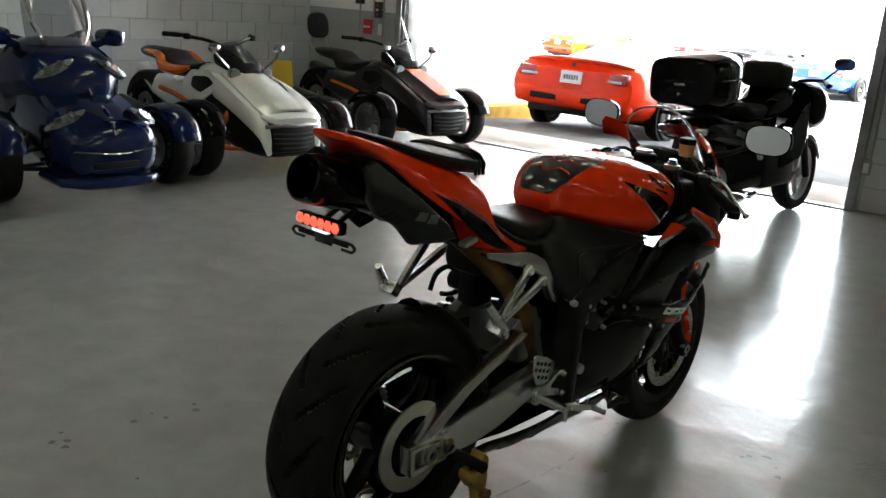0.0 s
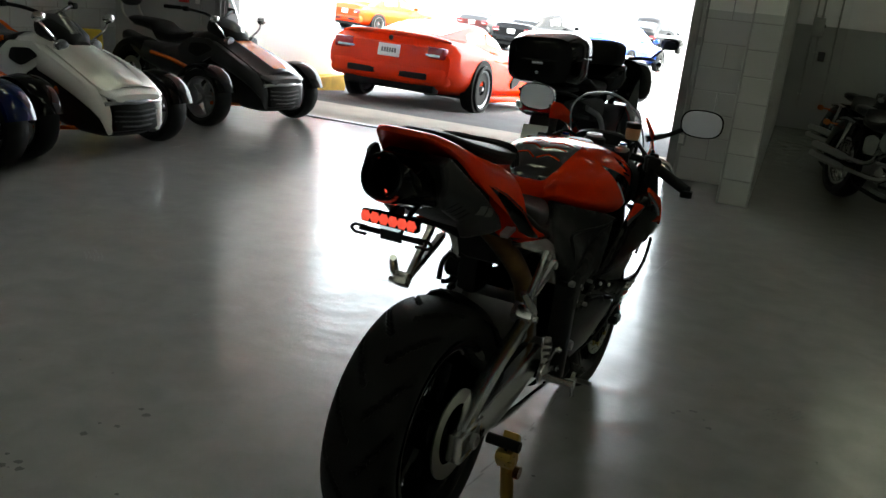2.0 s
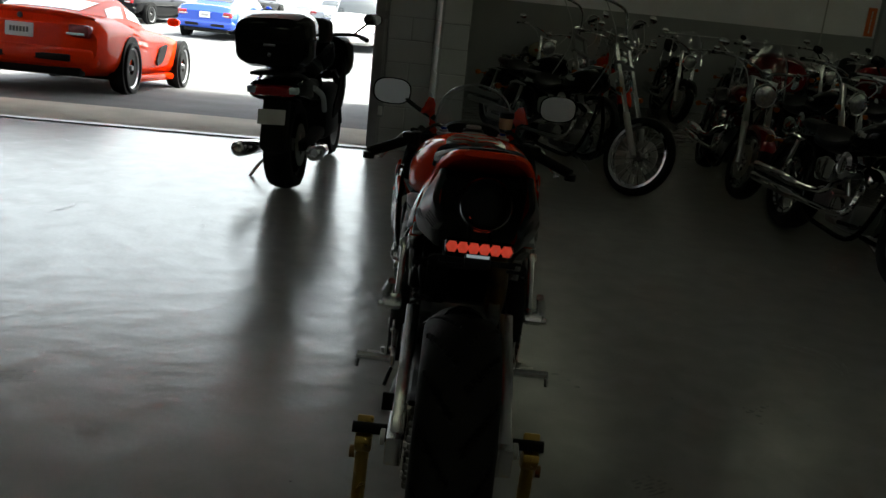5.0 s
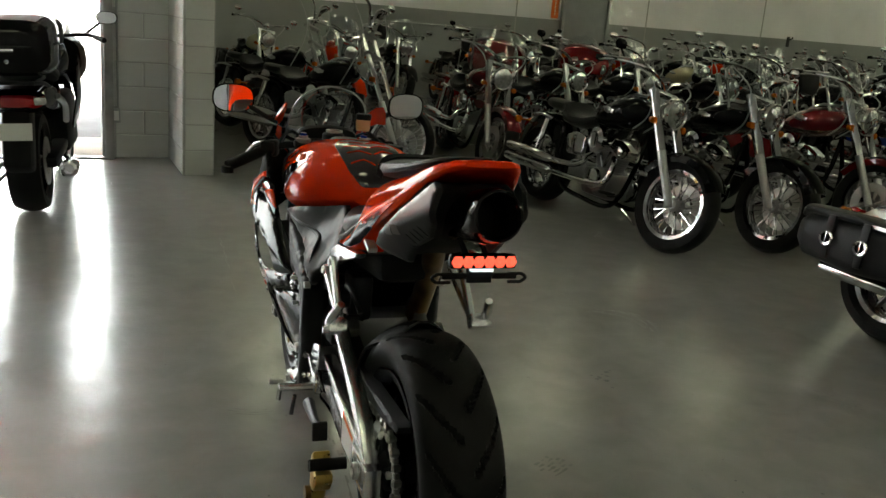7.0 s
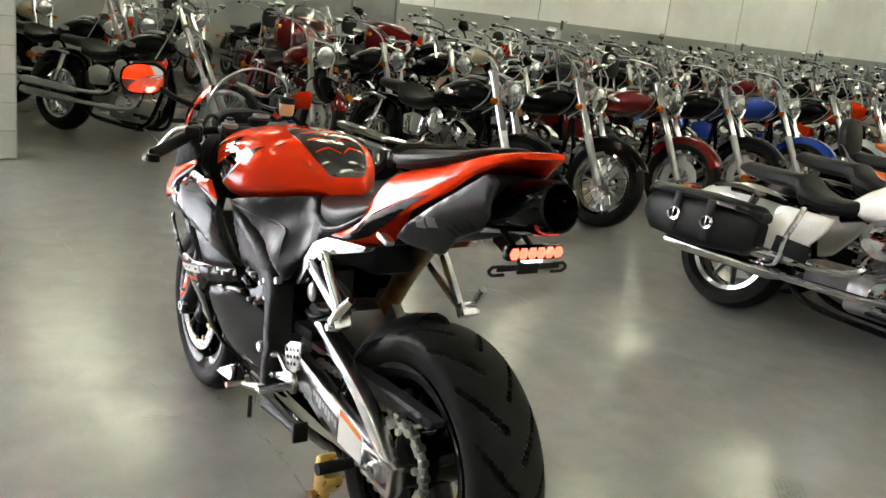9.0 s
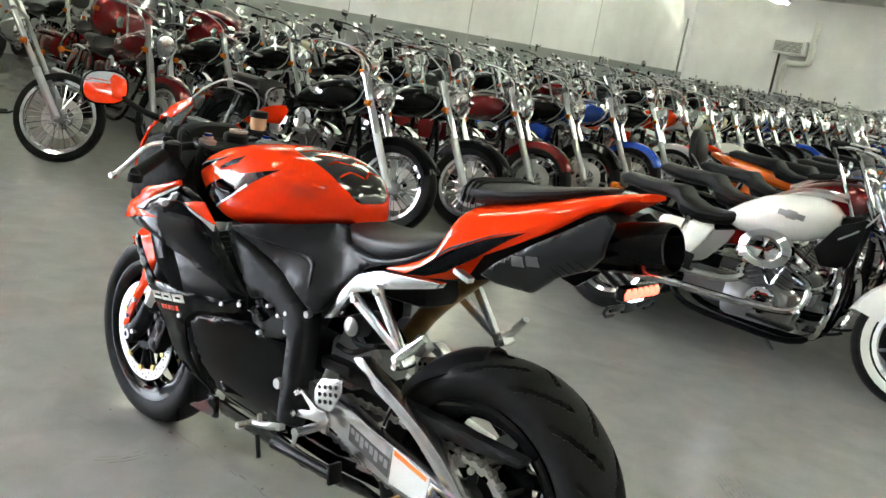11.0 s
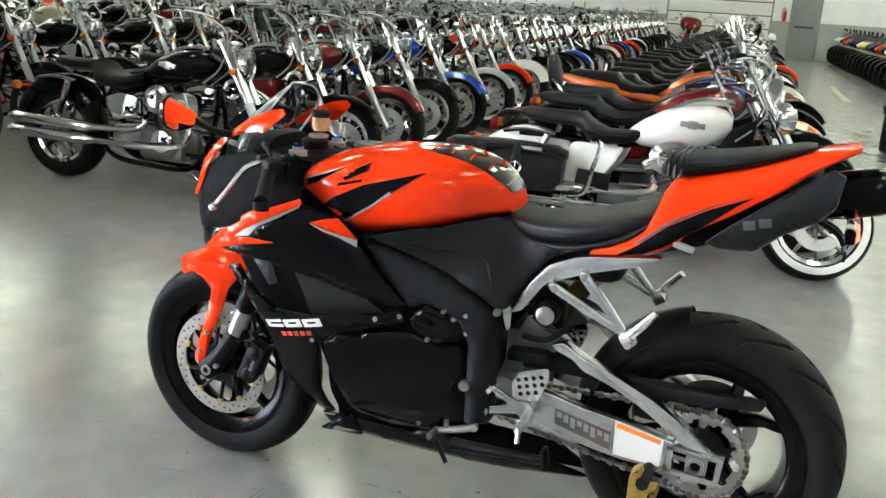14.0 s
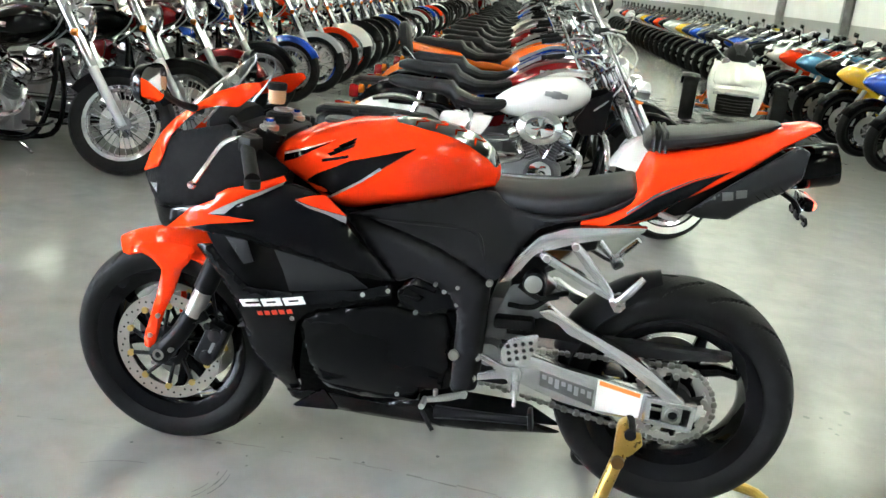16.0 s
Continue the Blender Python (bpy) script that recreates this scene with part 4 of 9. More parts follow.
for x, top, bot, w in ((0.175, 1.045, 1.02, 0.085), (0.165, 1.062, 1.012, 0.105), (0.12, 1.065, 1.02, 0.11), (0.04, 1.078, 1.04, 0.10), (-0.04, 1.095, 1.065, 0.085), (-0.10, 1.11, 1.09, 0.062), (-0.125, 1.112, 1.105, 0.04)):
    rings.append(egg(x, 0, (top + bot) / 2, w, (top - bot) / 2, (top - bot) / 2, 22, 3.0))
loft(bm, rings)
part("passenger_seat", bm, SEAT_BLACK, hero, "black vinyl passenger seat")
bm = bmesh.new()
for x in (0.155, 0.142, 0.129):
    tube(bm, [(x, -0.108, 1.02), (x, -0.09, 1.062), (x, 0, 1.066), (x, 0.09, 1.062), (x, 0.108, 1.02)], 0.004, 6)
part("seat_strap", bm, BLACK_SATIN, hero)
for s in (1, -1):
    bm = bmesh.new()
    plate(bm, rounded([(0.470, 0.660), (0.426, 0.741), (0.385, 0.792), (0.319, 0.823), (0.14, 0.850), (0.15, 0.835), (0.30, 0.786), (0.389, 0.748), (0.440, 0.672)], 2, 0.12), s * 0.125, s * 0.15, bevel=0.005)
    part("subframe", bm, HERO_ALU, hero, "brushed aluminium subframe")
    hanger = bmesh.new()
    for a in ((0.361, 0.746), (0.297, 0.784)):
        dx, dz = 0.19 - a[0], 0.668 - a[1]
        k = math.hypot(dx, dz)
        nx, nz = -dz / k, dx / k
        plate(hanger, rounded([(a[0] + nx * 0.013 - dx * 0.09, a[1] + nz * 0.013 - dz * 0.09), (a[0] - nx * 0.013 - dx * 0.09, a[1] - nz * 0.013 - dz * 0.09), (0.19 - nx * 0.009, 0.668 - nz * 0.009), (0.19 + nx * 0.009, 0.668 + nz * 0.009)], 3, 0.3), s * 0.153, s * 0.170, bevel=0.005)
    box(hanger, (0.034, 0.045, 0.036), (0.182, s * 0.172, 0.667), (0, 35, 0), bevel=0.008)
    hanger = part("passenger_peg_hanger", hanger, HERO_ALU, hero, "polished aluminium passenger footrest hanger")
    for a in ((0.361, 0.746), (0.297, 0.784)):
        stud("bolt", a[0], s * 0.17, a[1], 0.010, 0.008, STEEL, hanger, 6)
    bm = bmesh.new()
    tube(bm, [(0.185, s * 0.192, 0.672), (0.16, s * 0.186, 0.700), (0.132, s * 0.176, 0.735)], [0.008, 0.012, 0.009], 10)
    rod(bm, (0.178, s * 0.205, 0.66), (0.178, s * 0.16, 0.66), 0.008, 10)
    part("passenger_peg", bm, HERO_ALU, hero)
    bm = bmesh.new()
    shell(bm, rounded([(0.06, 0.893), (0.03, 0.882), (-0.04, 0.880), (-0.094, 0.93), (-0.15, 0.960), (-0.182, 0.997), (-0.19, 1.062), (-0.164, 1.074), (-0.046, 0.985), (0.02, 0.932)], 2, 0.1), cover_y, 0.008, 0.008, s, 0.004)
    cover = part("exhaust_cover", bm, COVER_BLACK, hero, "dark grey angular exhaust cover")
    for k in range(2):
        bm = bmesh.new()
        x, z = -0.022 - 0.03 * k, 0.943 + 0.008 * k
        panel(bm, [(x + 0.012, z + 0.010), (x - 0.012, z + 0.014), (x - 0.016, z - 0.006), (x + 0.008, z - 0.010)], lambda x, z: cover_y(x, z) + 0.0015, 0.001, 0.012, s)
        part("cover_emblem", bm, LABEL_GREY, cover)
    for k in range(4):
        bm = bmesh.new()
        x, z = -0.085 - 0.016 * k, 0.952 + 0.009 * k
        panel(bm, [(x, z), (x - 0.004, z), (x - 0.022, z - 0.014), (x - 0.018, z - 0.014)], lambda x, z: cover_y(x, z) + 0.0015, 0.001, 0.012, s)
        part("cover_slot", bm, BLACK_PLASTIC, cover)
    bm = bmesh.new()
    box(bm, (0.045, 0.022, 0.012), (0.10, s * 0.128, 0.878), (0, -14, 0), 0.003)
    part("turn_signal", bm, SILVER, hero)
bm = bmesh.new()
lathe(bm, [(0, 0), (0.035, 0.0), (0.046, 0.03), (0.048, 0.20), (0.051, 0.225), (0.051, 0.295), (0.047, 0.312), (0.042, 0.314), (0.038, 0.30), (0.036, 0.2), (0, 0.2)], 32, Matrix.Translation((0.03, 0, 0.955)) @ Matrix.Rotation(radians(90), 4, "Z") @ Matrix.Rotation(radians(14.5), 4, "X"))
part("exhaust_can", bm, BLACK_GLOSS, hero, "black under-tail exhaust can with a round outlet")
bm = bmesh.new()
tube(bm, [(0.55, -0.05, 0.34), (0.46, -0.08, 0.50), (0.36, -0.09, 0.68), (0.22, -0.06, 0.82), (0.06, 0, 0.95)], 0.027, 14)
part("exhaust_pipe", bm, BRONZE, hero, "heat-tinted bronze exhaust pipe")
bm = bmesh.new()
plate(bm, rounded([(0.30, 0.80), (0.14, 0.85), (0.0, 0.90), (-0.12, 0.975), (-0.15, 1.05), (-0.1, 1.06), (0.05, 0.99), (0.2, 0.86)], 2, 0.15), -0.084, 0.084, bevel=0.01)
part("under_tray", bm, BLACK_PLASTIC, hero)
# tail lamp and number-plate bracket
bm = bmesh.new()
box(bm, (0.022, 0.132, 0.028), (-0.218, 0, 0.935), bevel=0.006)
part("tail_lamp_housing", bm, BLACK_GLOSS, hero)
for k in range(6):
    bm = bmesh.new()
    lathe(bm, [(0, 0.007), (0.006, 0.006), (0.0105, 0.002), (0.0125, 0.0), (0, -0.001)], 6, pose(-0.2295, -0.0525 + 0.021 * k, 0.936, 0, 0, 90))
    part("tail_lamp_led", bm, LED_RED, hero, "lit red lamp")
bm = bmesh.new()
box(bm, (0.022, 0.045, 0.006), (-0.214, 0, 0.918), bevel=0.002)
part("plate_lamp", bm, LED_WHITE, hero, "lit white plate lamp")
bm = bmesh.new()
box(bm, (0.006, 0.05, 0.03), (-0.21, 0, 0.905), bevel=0.002)
for s in (1, -1):
    box(bm, (0.006, 0.05, 0.012), (-0.212, s * 0.05, 0.904), bevel=0.002)
    for dz in (0.008, -0.008):
        rod(bm, (-0.212, s * 0.058, 0.90 + dz), (-0.212, s * 0.085, 0.90 + dz), 0.0035, 6)
    tube(bm, [(-0.212, s * 0.085, 0.908), (-0.212, s * 0.094, 0.90), (-0.212, s * 0.085, 0.892)], 0.0035, 6)
tube(bm, [(-0.13, 0.02, 0.965), (-0.19, 0.02, 0.935), (-0.21, 0.02, 0.91)], 0.006, 6)
tube(bm, [(-0.13, -0.02, 0.965), (-0.19, -0.02, 0.935), (-0.21, -0.02, 0.91)], 0.006, 6)
part("plate_bracket", bm, BLACK_SATIN, hero)
# Glowing tube imitates the red reflection curving along the exhaust end.
bm = bmesh.new()
tube(bm, [(-0.205, 0.028, 0.988), (-0.228, 0.012, 0.975), (-0.229, -0.015, 0.975)], 0.0045, 8)
part("brake_light_strip", bm, LED_RED, hero, "glowing red strip in place of a reflection under the exhaust")

# swing arm, chain, hugger
for s in (1, -1):
    bm = bmesh.new()
    y0, y1 = s * 0.105, s * 0.14
    plate(bm, rounded([(0.46, 0.492), (0.344, 0.478), (0.279, 0.464), (0.152, 0.449), (0.088, 0.437), (0.06, 0.432), (0.06, 0.362), (0.082, 0.359), (0.173, 0.357), (0.281, 0.371), (0.414, 0.411), (0.46, 0.43)], 2, 0.12), y0, y1, bevel=0.008)
    arm = part("swing_arm", bm, HERO_ALU, hero, "brushed aluminium swing arm")
    bm = bmesh.new()
    plate(bm, rounded([(0.365, 0.60), (0.335, 0.612), (0.30, 0.592), (0.283, 0.583), (0.21, 0.559), (0.123, 0.522), (0.062, 0.488), (0.015, 0.451), (-0.026, 0.42), (0.02, 0.415), (0.069, 0.449), (0.147, 0.499), (0.221, 0.533), (0.286, 0.553), (0.31, 0.575), (0.345, 0.585)], 2, 0.2), y0, y1, bevel=0.008)
    part("upper_brace", bm, HERO_ALU, arm)
    bm = bmesh.new()
    plate(bm, rounded([(0.50, 0.48), (0.486, 0.52), (0.44, 0.645), (0.405, 0.655), (0.33, 0.60), (0.35, 0.57), (0.43, 0.56), (0.44, 0.50)], 2, 0.15), s * 0.075, s * 0.105, bevel=0.006)
    part("cast_front", bm, CAST, arm)
    # the axle end: a frame with an open window and a sliding square block
    bm = bmesh.new()
    for ol in ([(0.074, 0.428), (-0.05, 0.422), (-0.05, 0.410), (0.074, 0.414)], [(0.074, 0.372), (-0.046, 0.366), (-0.042, 0.350), (0.074, 0.358)], [(-0.036, 0.415), (-0.050, 0.415), (-0.046, 0.36), (-0.034, 0.36)], [(0.076, 0.42), (0.058, 0.42), (0.058, 0.36), (0.076, 0.36)]):
        plate(bm, ol, s * 0.108, s * 0.146, bevel=0.003)
    part("axle_end_frame", bm, HERO_ALU, arm)
    bm = bmesh.new()
    box(bm, (0.046, 0.03, 0.042), (0.006, s * 0.132, 0.393), bevel=0.004)
    lathe(bm, [(0.011, s * 0.15), (0.019, s * 0.15), (0.019, s * 0.160), (0.013, s * 0.162), (0.011, s * 0.15)], 18, pose(RX, 0, RZ))
    part("axle_adjuster", bm, STEEL, arm)
    bm = bmesh.new()
    lathe(bm, [(0, s * 0.145), (0.0115, s * 0.145), (0.0115, s * 0.153), (0, s * 0.153)], 14, pose(RX, 0, RZ))
    part("axle_bore", bm, BLACK_PLASTIC, arm)
    bm = bmesh.new()
    rod(bm, (0.0, s * 0.13, 0.392), (0.07, s * 0.13, 0.394), 0.005, 8)
    part("adjuster_bolt", bm, STEEL, arm)
bm = bmesh.new()
lathe(bm, [(0, -0.15), (0.03, -0.15), (0.03, 0.15), (0, 0.15)], 16, pose(0.47, 0, 0.47))
box(bm, (0.1, 0.2, 0.12), (0.44, 0, 0.55), bevel=0.02)
part("swing_arm_pivot", bm, CAST, hero)
bm = bmesh.new()
lathe(bm, [(0, 0.10), (0.028, 0.10), (0.028, 0.135), (0.022, 0.14), (0, 0.14)], 20, pose(0.385, 0, 0.668))
lathe(bm, [(0, 0.09), (0.02, 0.09), (0.02, 0.13), (0, 0.13)], 14, pose(0.44, 0, 0.69))
box(bm, (0.09, 0.06, 0.12), (0.40, 0.07, 0.67), bevel=0.015)
mount = part("shock_mount", bm, BLACK_SATIN, hero)
for x, y, z, r in ((0.385, 0.141, 0.668, 0.022), (0.44, 0.131, 0.69, 0.012)):
    stud("mount_cap", x, y, z, r, 0.006, STEEL, mount, 18)
for pts in ([(0.36, 0.11, 0.70), (0.33, 0.115, 0.715), (0.28, 0.11, 0.705), (0.25, 0.10, 0.67)], [(0.42, 0.11, 0.65), (0.37, 0.125, 0.63), (0.32, 0.12, 0.64)], [(0.44, 0.12, 0.60), (0.38, 0.128, 0.605), (0.34, 0.10, 0.63), (0.30, 0.08, 0.64)]):
    bm = bmesh.new()
    tube(bm, pts, 0.007, 8)
    part("hose", bm, BLACK_PLASTIC, hero)
bm = bmesh.new()
box(bm, (0.10, 0.05, 0.03), (0.42, 0.115, 0.555), (0, 4, 0), 0.008)
part("chain_slider", bm, BLACK_PLASTIC, hero)
bm = bmesh.new()
plate(bm, [(0.195, 0.452), (0.082, 0.432), (0.084, 0.366), (0.192, 0.368)], 0.1405, 0.1415)
part("warning_label", bm, LABEL_WHITE, hero, "white and orange warning label")
bm = bmesh.new()
plate(bm, [(0.190, 0.449), (0.088, 0.431), (0.088, 0.42), (0.190, 0.437)], 0.1412, 0.1422)
part("label_band", bm, LABEL_ORANGE, hero)
bm = bmesh.new()
plate(bm, [(0.338, 0.448), (0.20, 0.421), (0.20, 0.376), (0.336, 0.408)], 0.1405, 0.1412)
part("arm_sticker", bm, LABEL_GREY, hero)
for k in range(8):
    bm = bmesh.new()
    x, z = 0.332 - 0.0165 * k, 0.440 - 0.0035 * k
    plate(bm, [(x, z), (x - 0.011, z - 0.002), (x - 0.012, z - 0.014 - 0.006 * (k % 3)), (x - 0.001, z - 0.012 - 0.006 * (k % 3))], 0.1410, 0.1420)
    part("arm_marking", bm, ALU, hero)
bm = bmesh.new()
cx0, cr0, cx1, cr1 = RX, 0.104, 0.49, 0.052
pts = [(cx0 + 0, RZ + cr0)]
loop = []
for i in range(13):
    a = math.pi / 2 + math.pi * i / 12
    loop.append(V(cx0 + cr0 * math.cos(a), 0.09, RZ + cr0 * math.sin(a)))
for i in range(9):
    a = -math.pi / 2 + math.pi * i / 8
    loop.append(V(cx1 + cr1 * math.cos(a), 0.09, 0.42 + cr1 * math.sin(a)))
loop.append(loop[0])
dist = 0.0
k = 0
pitch = 0.0159
for a, b in zip(loop, loop[1:]):
    d = (b - a)
    while dist < d.length:
        p = a + d.normalized() * dist
        ang = -math.degrees(math.atan2(d.z, d.x))
        wy, hz = (0.020, 0.014) if k % 2 else (0.013, 0.010)
        box(bm, (pitch * 1.0, wy, hz), tuple(p), (0, ang, 0), 0.003, 1)
        dist += pitch
        k += 1
    dist -= d.length
part("chain", bm, CHAIN, hero, "worn steel drive chain")
bm = bmesh.new()
shell(bm, rounded([(0.466, 0.567), (0.354, 0.578), (0.222, 0.548), (0.111, 0.545), (-0.078, 0.552), (-0.115, 0.552), (-0.108, 0.534), (0.011, 0.518), (0.147, 0.507), (0.29, 0.522), (0.46, 0.515)], 2, 0.15), lambda x, z: 0.108, 0.03, 0.04, 1, 0.006)
part("chain_guard", bm, BLACK_PLASTIC, hero)
bm = bmesh.new()
rings = []
for i in range(13):
    a = radians(76 - 62 * i / 12)
    r, w = 0.326, 0.06 + 0.045 * min(1, i / 5)
    ring = []
    for u in (-1, -0.6, -0.2, 0.2, 0.6, 1):
        rr = r - 0.045 * abs(u) ** 2.5
        ring.append((rr * math.cos(a), u * w, RZ + rr * math.sin(a)))
    for u in (1, 0.6, 0.2, -0.2, -0.6, -1):
        rr = r - 0.005 - 0.045 * abs(u) ** 2.5
        ring.append((rr * math.cos(a), u * (w - 0.004), RZ + rr * math.sin(a)))
    rings.append(ring)
loft(bm, rings)
bmesh.ops.recalc_face_normals(bm, faces=bm.faces[:])
part("rear_hugger", bm, BLACK_SATIN, hero)

# rider controls at the foot
for s in (1, -1):
    bm = bmesh.new()
    plate(bm, rounded([(0.440, 0.500), (0.420, 0.533), (0.353, 0.556), (0.352, 0.52), (0.376, 0.465), (0.434, 0.463)], 2, 0.2), s * 0.168, s * 0.173, bevel=0.001)
    heel = part("heel_plate", bm, HERO_ALU, hero, "aluminium heel plate with round holes")
    bm = bmesh.new()
    dots(bm, [(0.424 - 0.018 * i - 0.004 * j, s * 0.1705, 0.486 + 0.006 * i + 0.017 * (1 - j) + 0.008) for i in range(4) for j in range(3) if (i, j) != (3, 2)], 0.0055, 0.0065, 8)
    tagged(part("plate_drilling", bm, BLACK_PLASTIC, heel), kind="stuff")
    bm = bmesh.new()
    plate(bm, rounded([(0.508, 0.474), (0.495, 0.484), (0.425, 0.455), (0.395, 0.46), (0.38, 0.44), (0.385, 0.405), (0.405, 0.405), (0.42, 0.424), (0.505, 0.402), (0.512, 0.42), (0.44, 0.442)], 2, 0.2), s * 0.158, s * 0.172, bevel=0.004)
    dots(bm, [(0.497, s * 0.174, 0.472), (0.503, s * 0.174, 0.413)], 0.012, 0.012, 12)
    dots(bm, [(0.497, s * 0.179, 0.472), (0.503, s * 0.179, 0.413)], 0.006, 0.008, 6)
    part("rider_peg_hanger", bm, HERO_ALU, hero)
    bm = bmesh.new()
    rod(bm, (0.395, s * 0.165, 0.425), (0.388, s * 0.262, 0.430), 0.011, 10)
    rod(bm, (0.388, s * 0.258, 0.432), (0.386, s * 0.262, 0.398), 0.006, 8)
    part("rider_peg", bm, HERO_ALU, hero)
    bm = bmesh.new()
    tube(bm, [(0.51, s * 0.19, 0.375), (0.55, s * 0.20, 0.362), (0.612, s * 0.205, 0.345)], [0.008, 0.01, 0.007], 8)
    rod(bm, (0.61, s * 0.2, 0.346), (0.61, s * 0.25, 0.348), 0.008, 8)
    rod(bm, (0.585, s * 0.2, 0.352), (0.585, s * 0.205, 0.378), 0.006, 8)
    dots(bm, [(0.515, s * 0.198, 0.374)], 0.009, 0.012, 10)
    part("foot_lever", bm, STEEL, hero)
bm = bmesh.new()
tube(bm, [(0.59, 0.14, 0.285), (0.46, 0.152, 0.302), (0.34, 0.156, 0.314)], [0.018, 0.012, 0.011], 10)
box(bm, (0.012, 0.04, 0.05), (0.345, 0.16, 0.322), (0, 10, 0), 0.004)
rod(bm, (0.62, 0.175, 0.30), (0.585, 0.19, 0.257), 0.006, 8)
part("side_stand", bm, BLACK_SATIN, hero, "folded side stand")

# fairing
hull = smooth_table([0.25, 0.45, 0.7, 0.95, 1.12, 1.25, 1.36, 1.43], [0.18, 0.24, 0.30, 0.45, 0.6, 0.72, 0.8, 0.9, 1.0, 1.06],
                    [[.01, .02, .05, .075, .085, .12, .12, .12, .12, .12], [.02, .05, .085, .125, .14, .15, .16, .15, .14, .13], [.03, .06, .11, .165, .19, .195, .185, .17, .16, .15], [.03, .06, .115, .19, .23, .228, .222, .21, .19, .17],
                     [.02, .05, .105, .175, .232, .238, .232, .215, .185, .15], [.02, .05, .10, .16, .20, .212, .205, .185, .14, .10], [.01, .03, .06, .11, .14, .15, .15, .125, .08, .05], [.01, .02, .03, .05, .06, .06, .07, .04, .015, .01]])
for s in (1, -1):
    bm = bmesh.new()
    shell(bm, rounded([(1.225, 0.659), (1.179, 0.672), (1.158, 0.645), (1.106, 0.596), (1.075, 0.574), (0.973, 0.578), (0.794, 0.606), (0.722, 0.628), (0.72, 0.59), (0.793, 0.568), (0.903, 0.535), (0.955, 0.493), (0.967, 0.443), (0.978, 0.337), (0.982, 0.235), (1.021, 0.218), (1.054, 0.275), (1.098, 0.389), (1.11, 0.479), (1.131, 0.546), (1.166, 0.603)], 2, 0.12), hull, 0.004, 0.025, s, 0.007)
    part("lower_fairing", bm, BLACK_GLOSS, hero, "gloss black lower fairing", angle=60)
    bm = bmesh.new()
    shell(bm, rounded([(0.962, 0.49), (0.907, 0.528), (0.795, 0.556), (0.726, 0.57), (0.683, 0.556), (0.586, 0.556), (0.561, 0.493), (0.563, 0.427), (0.566, 0.332), (0.639, 0.315), (0.647, 0.262), (0.805, 0.240), (0.9, 0.250), (0.93, 0.322), (0.945, 0.404)], 2, 0.12), lambda x, z: hull(x, z) - 0.012, 0.004, 0.025, s, 0.012)
    part("engine_side_fairing", bm, BLACK_GLOSS, hero, "gloss black fairing over the engine", angle=60)
    bm = bmesh.new()
    shell(bm, rounded([(1.022, 0.228), (0.963, 0.240), (0.9, 0.252), (0.74, 0.248), (0.636, 0.290), (0.60, 0.262), (0.555, 0.255), (0.359, 0.262), (0.258, 0.228), (0.549, 0.192), (0.8, 0.186), (0.97, 0.188), (1.005, 0.2)], 2, 0.1), lambda x, z: hull(x, z) + 0.012, 0.004, 0.025, s, 0.008)
    belly = part("belly_pan", bm, BLACK_GLOSS, hero, "gloss black belly pan", angle=60)
    bm = bmesh.new()
    shell(bm, rounded([(0.978, 0.228), (0.905, 0.275), (0.845, 0.236)], 2, 0.12), lambda x, z: 0.10 + (0.275 - z) * 0.95, 0.004, 0.015, s, 0.003)
    part("belly_facet", bm, BLACK_GLOSS, belly)
    bm = bmesh.new()
    panel(bm, [(1.0, 0.20), (0.94, 0.50), (0.86, 0.50), (0.86, 0.22)], lambda x, z: hull(x, z) - 0.04, 0.004, 0.04, s)
    part("inner_panel", bm, MATT_BLACK, hero)
    # the arched upper cowl
    bm = bmesh.new()
    shell(bm, rounded([(1.25, 0.700), (1.237, 0.722), (1.195, 0.757), (1.108, 0.8), (1.002, 0.855), (0.924, 0.838), (0.847, 0.775), (0.787, 0.711), (0.711, 0.633), (0.795, 0.637), (0.904, 0.665), (1.017, 0.685), (1.088, 0.697), (1.163, 0.699)], 2, 0.12), lambda x, z: hull(x, z) + 0.006 - 0.05 * max(0, 0.85 - x), 0.004, 0.025, s, 0.010)
    part("upper_fairing", bm, BLACK_GLOSS, hero, "gloss black upper fairing", angle=60)
    bm = bmesh.new()
    panel(bm, [(1.24, 0.72), (1.16, 0.60), (1.08, 0.55), (0.76, 0.58), (0.76, 0.65), (0.95, 0.72), (1.13, 0.74)], lambda x, z: hull(x, z) - 0.05, 0.004, 0.04, s)
    part("inner_duct", bm, MATT_BLACK, hero)
    bm = bmesh.new()
    shell(bm, [(1.02, 0.680), (0.912, 0.66), (0.831, 0.635), (0.785, 0.60), (0.98, 0.565), (0.998, 0.627)], lambda x, z: hull(x, z) - 0.03 + 0.15 * max(0, z - 0.61), 0.004, 0.03, s, 0.003)
    part("duct_panel", bm, GREY_PAINT, hero, "dark grey duct panel")
    bm = bmesh.new()
    shell(bm, [(1.165, 0.705), (1.10, 0.70), (1.075, 0.635), (1.10, 0.625)], lambda x, z: hull(x, z) - 0.03, 0.004, 0.03, s, 0.003)
    part("duct_fin", bm, GREY_PAINT, hero, "grey duct fin")
    bm = bmesh.new()
    shell(bm, rounded([(0.72, 0.605), (0.667, 0.662), (0.589, 0.644), (0.545, 0.609), (0.545, 0.58), (0.649, 0.546), (0.708, 0.573)], 3, 0.2), lambda x, z: 0.176, 0.02, 0.02, s, 0.014)
    cover = part("engine_cover", bm, BLACK_GLOSS, hero, "gloss black engine cover", angle=60)
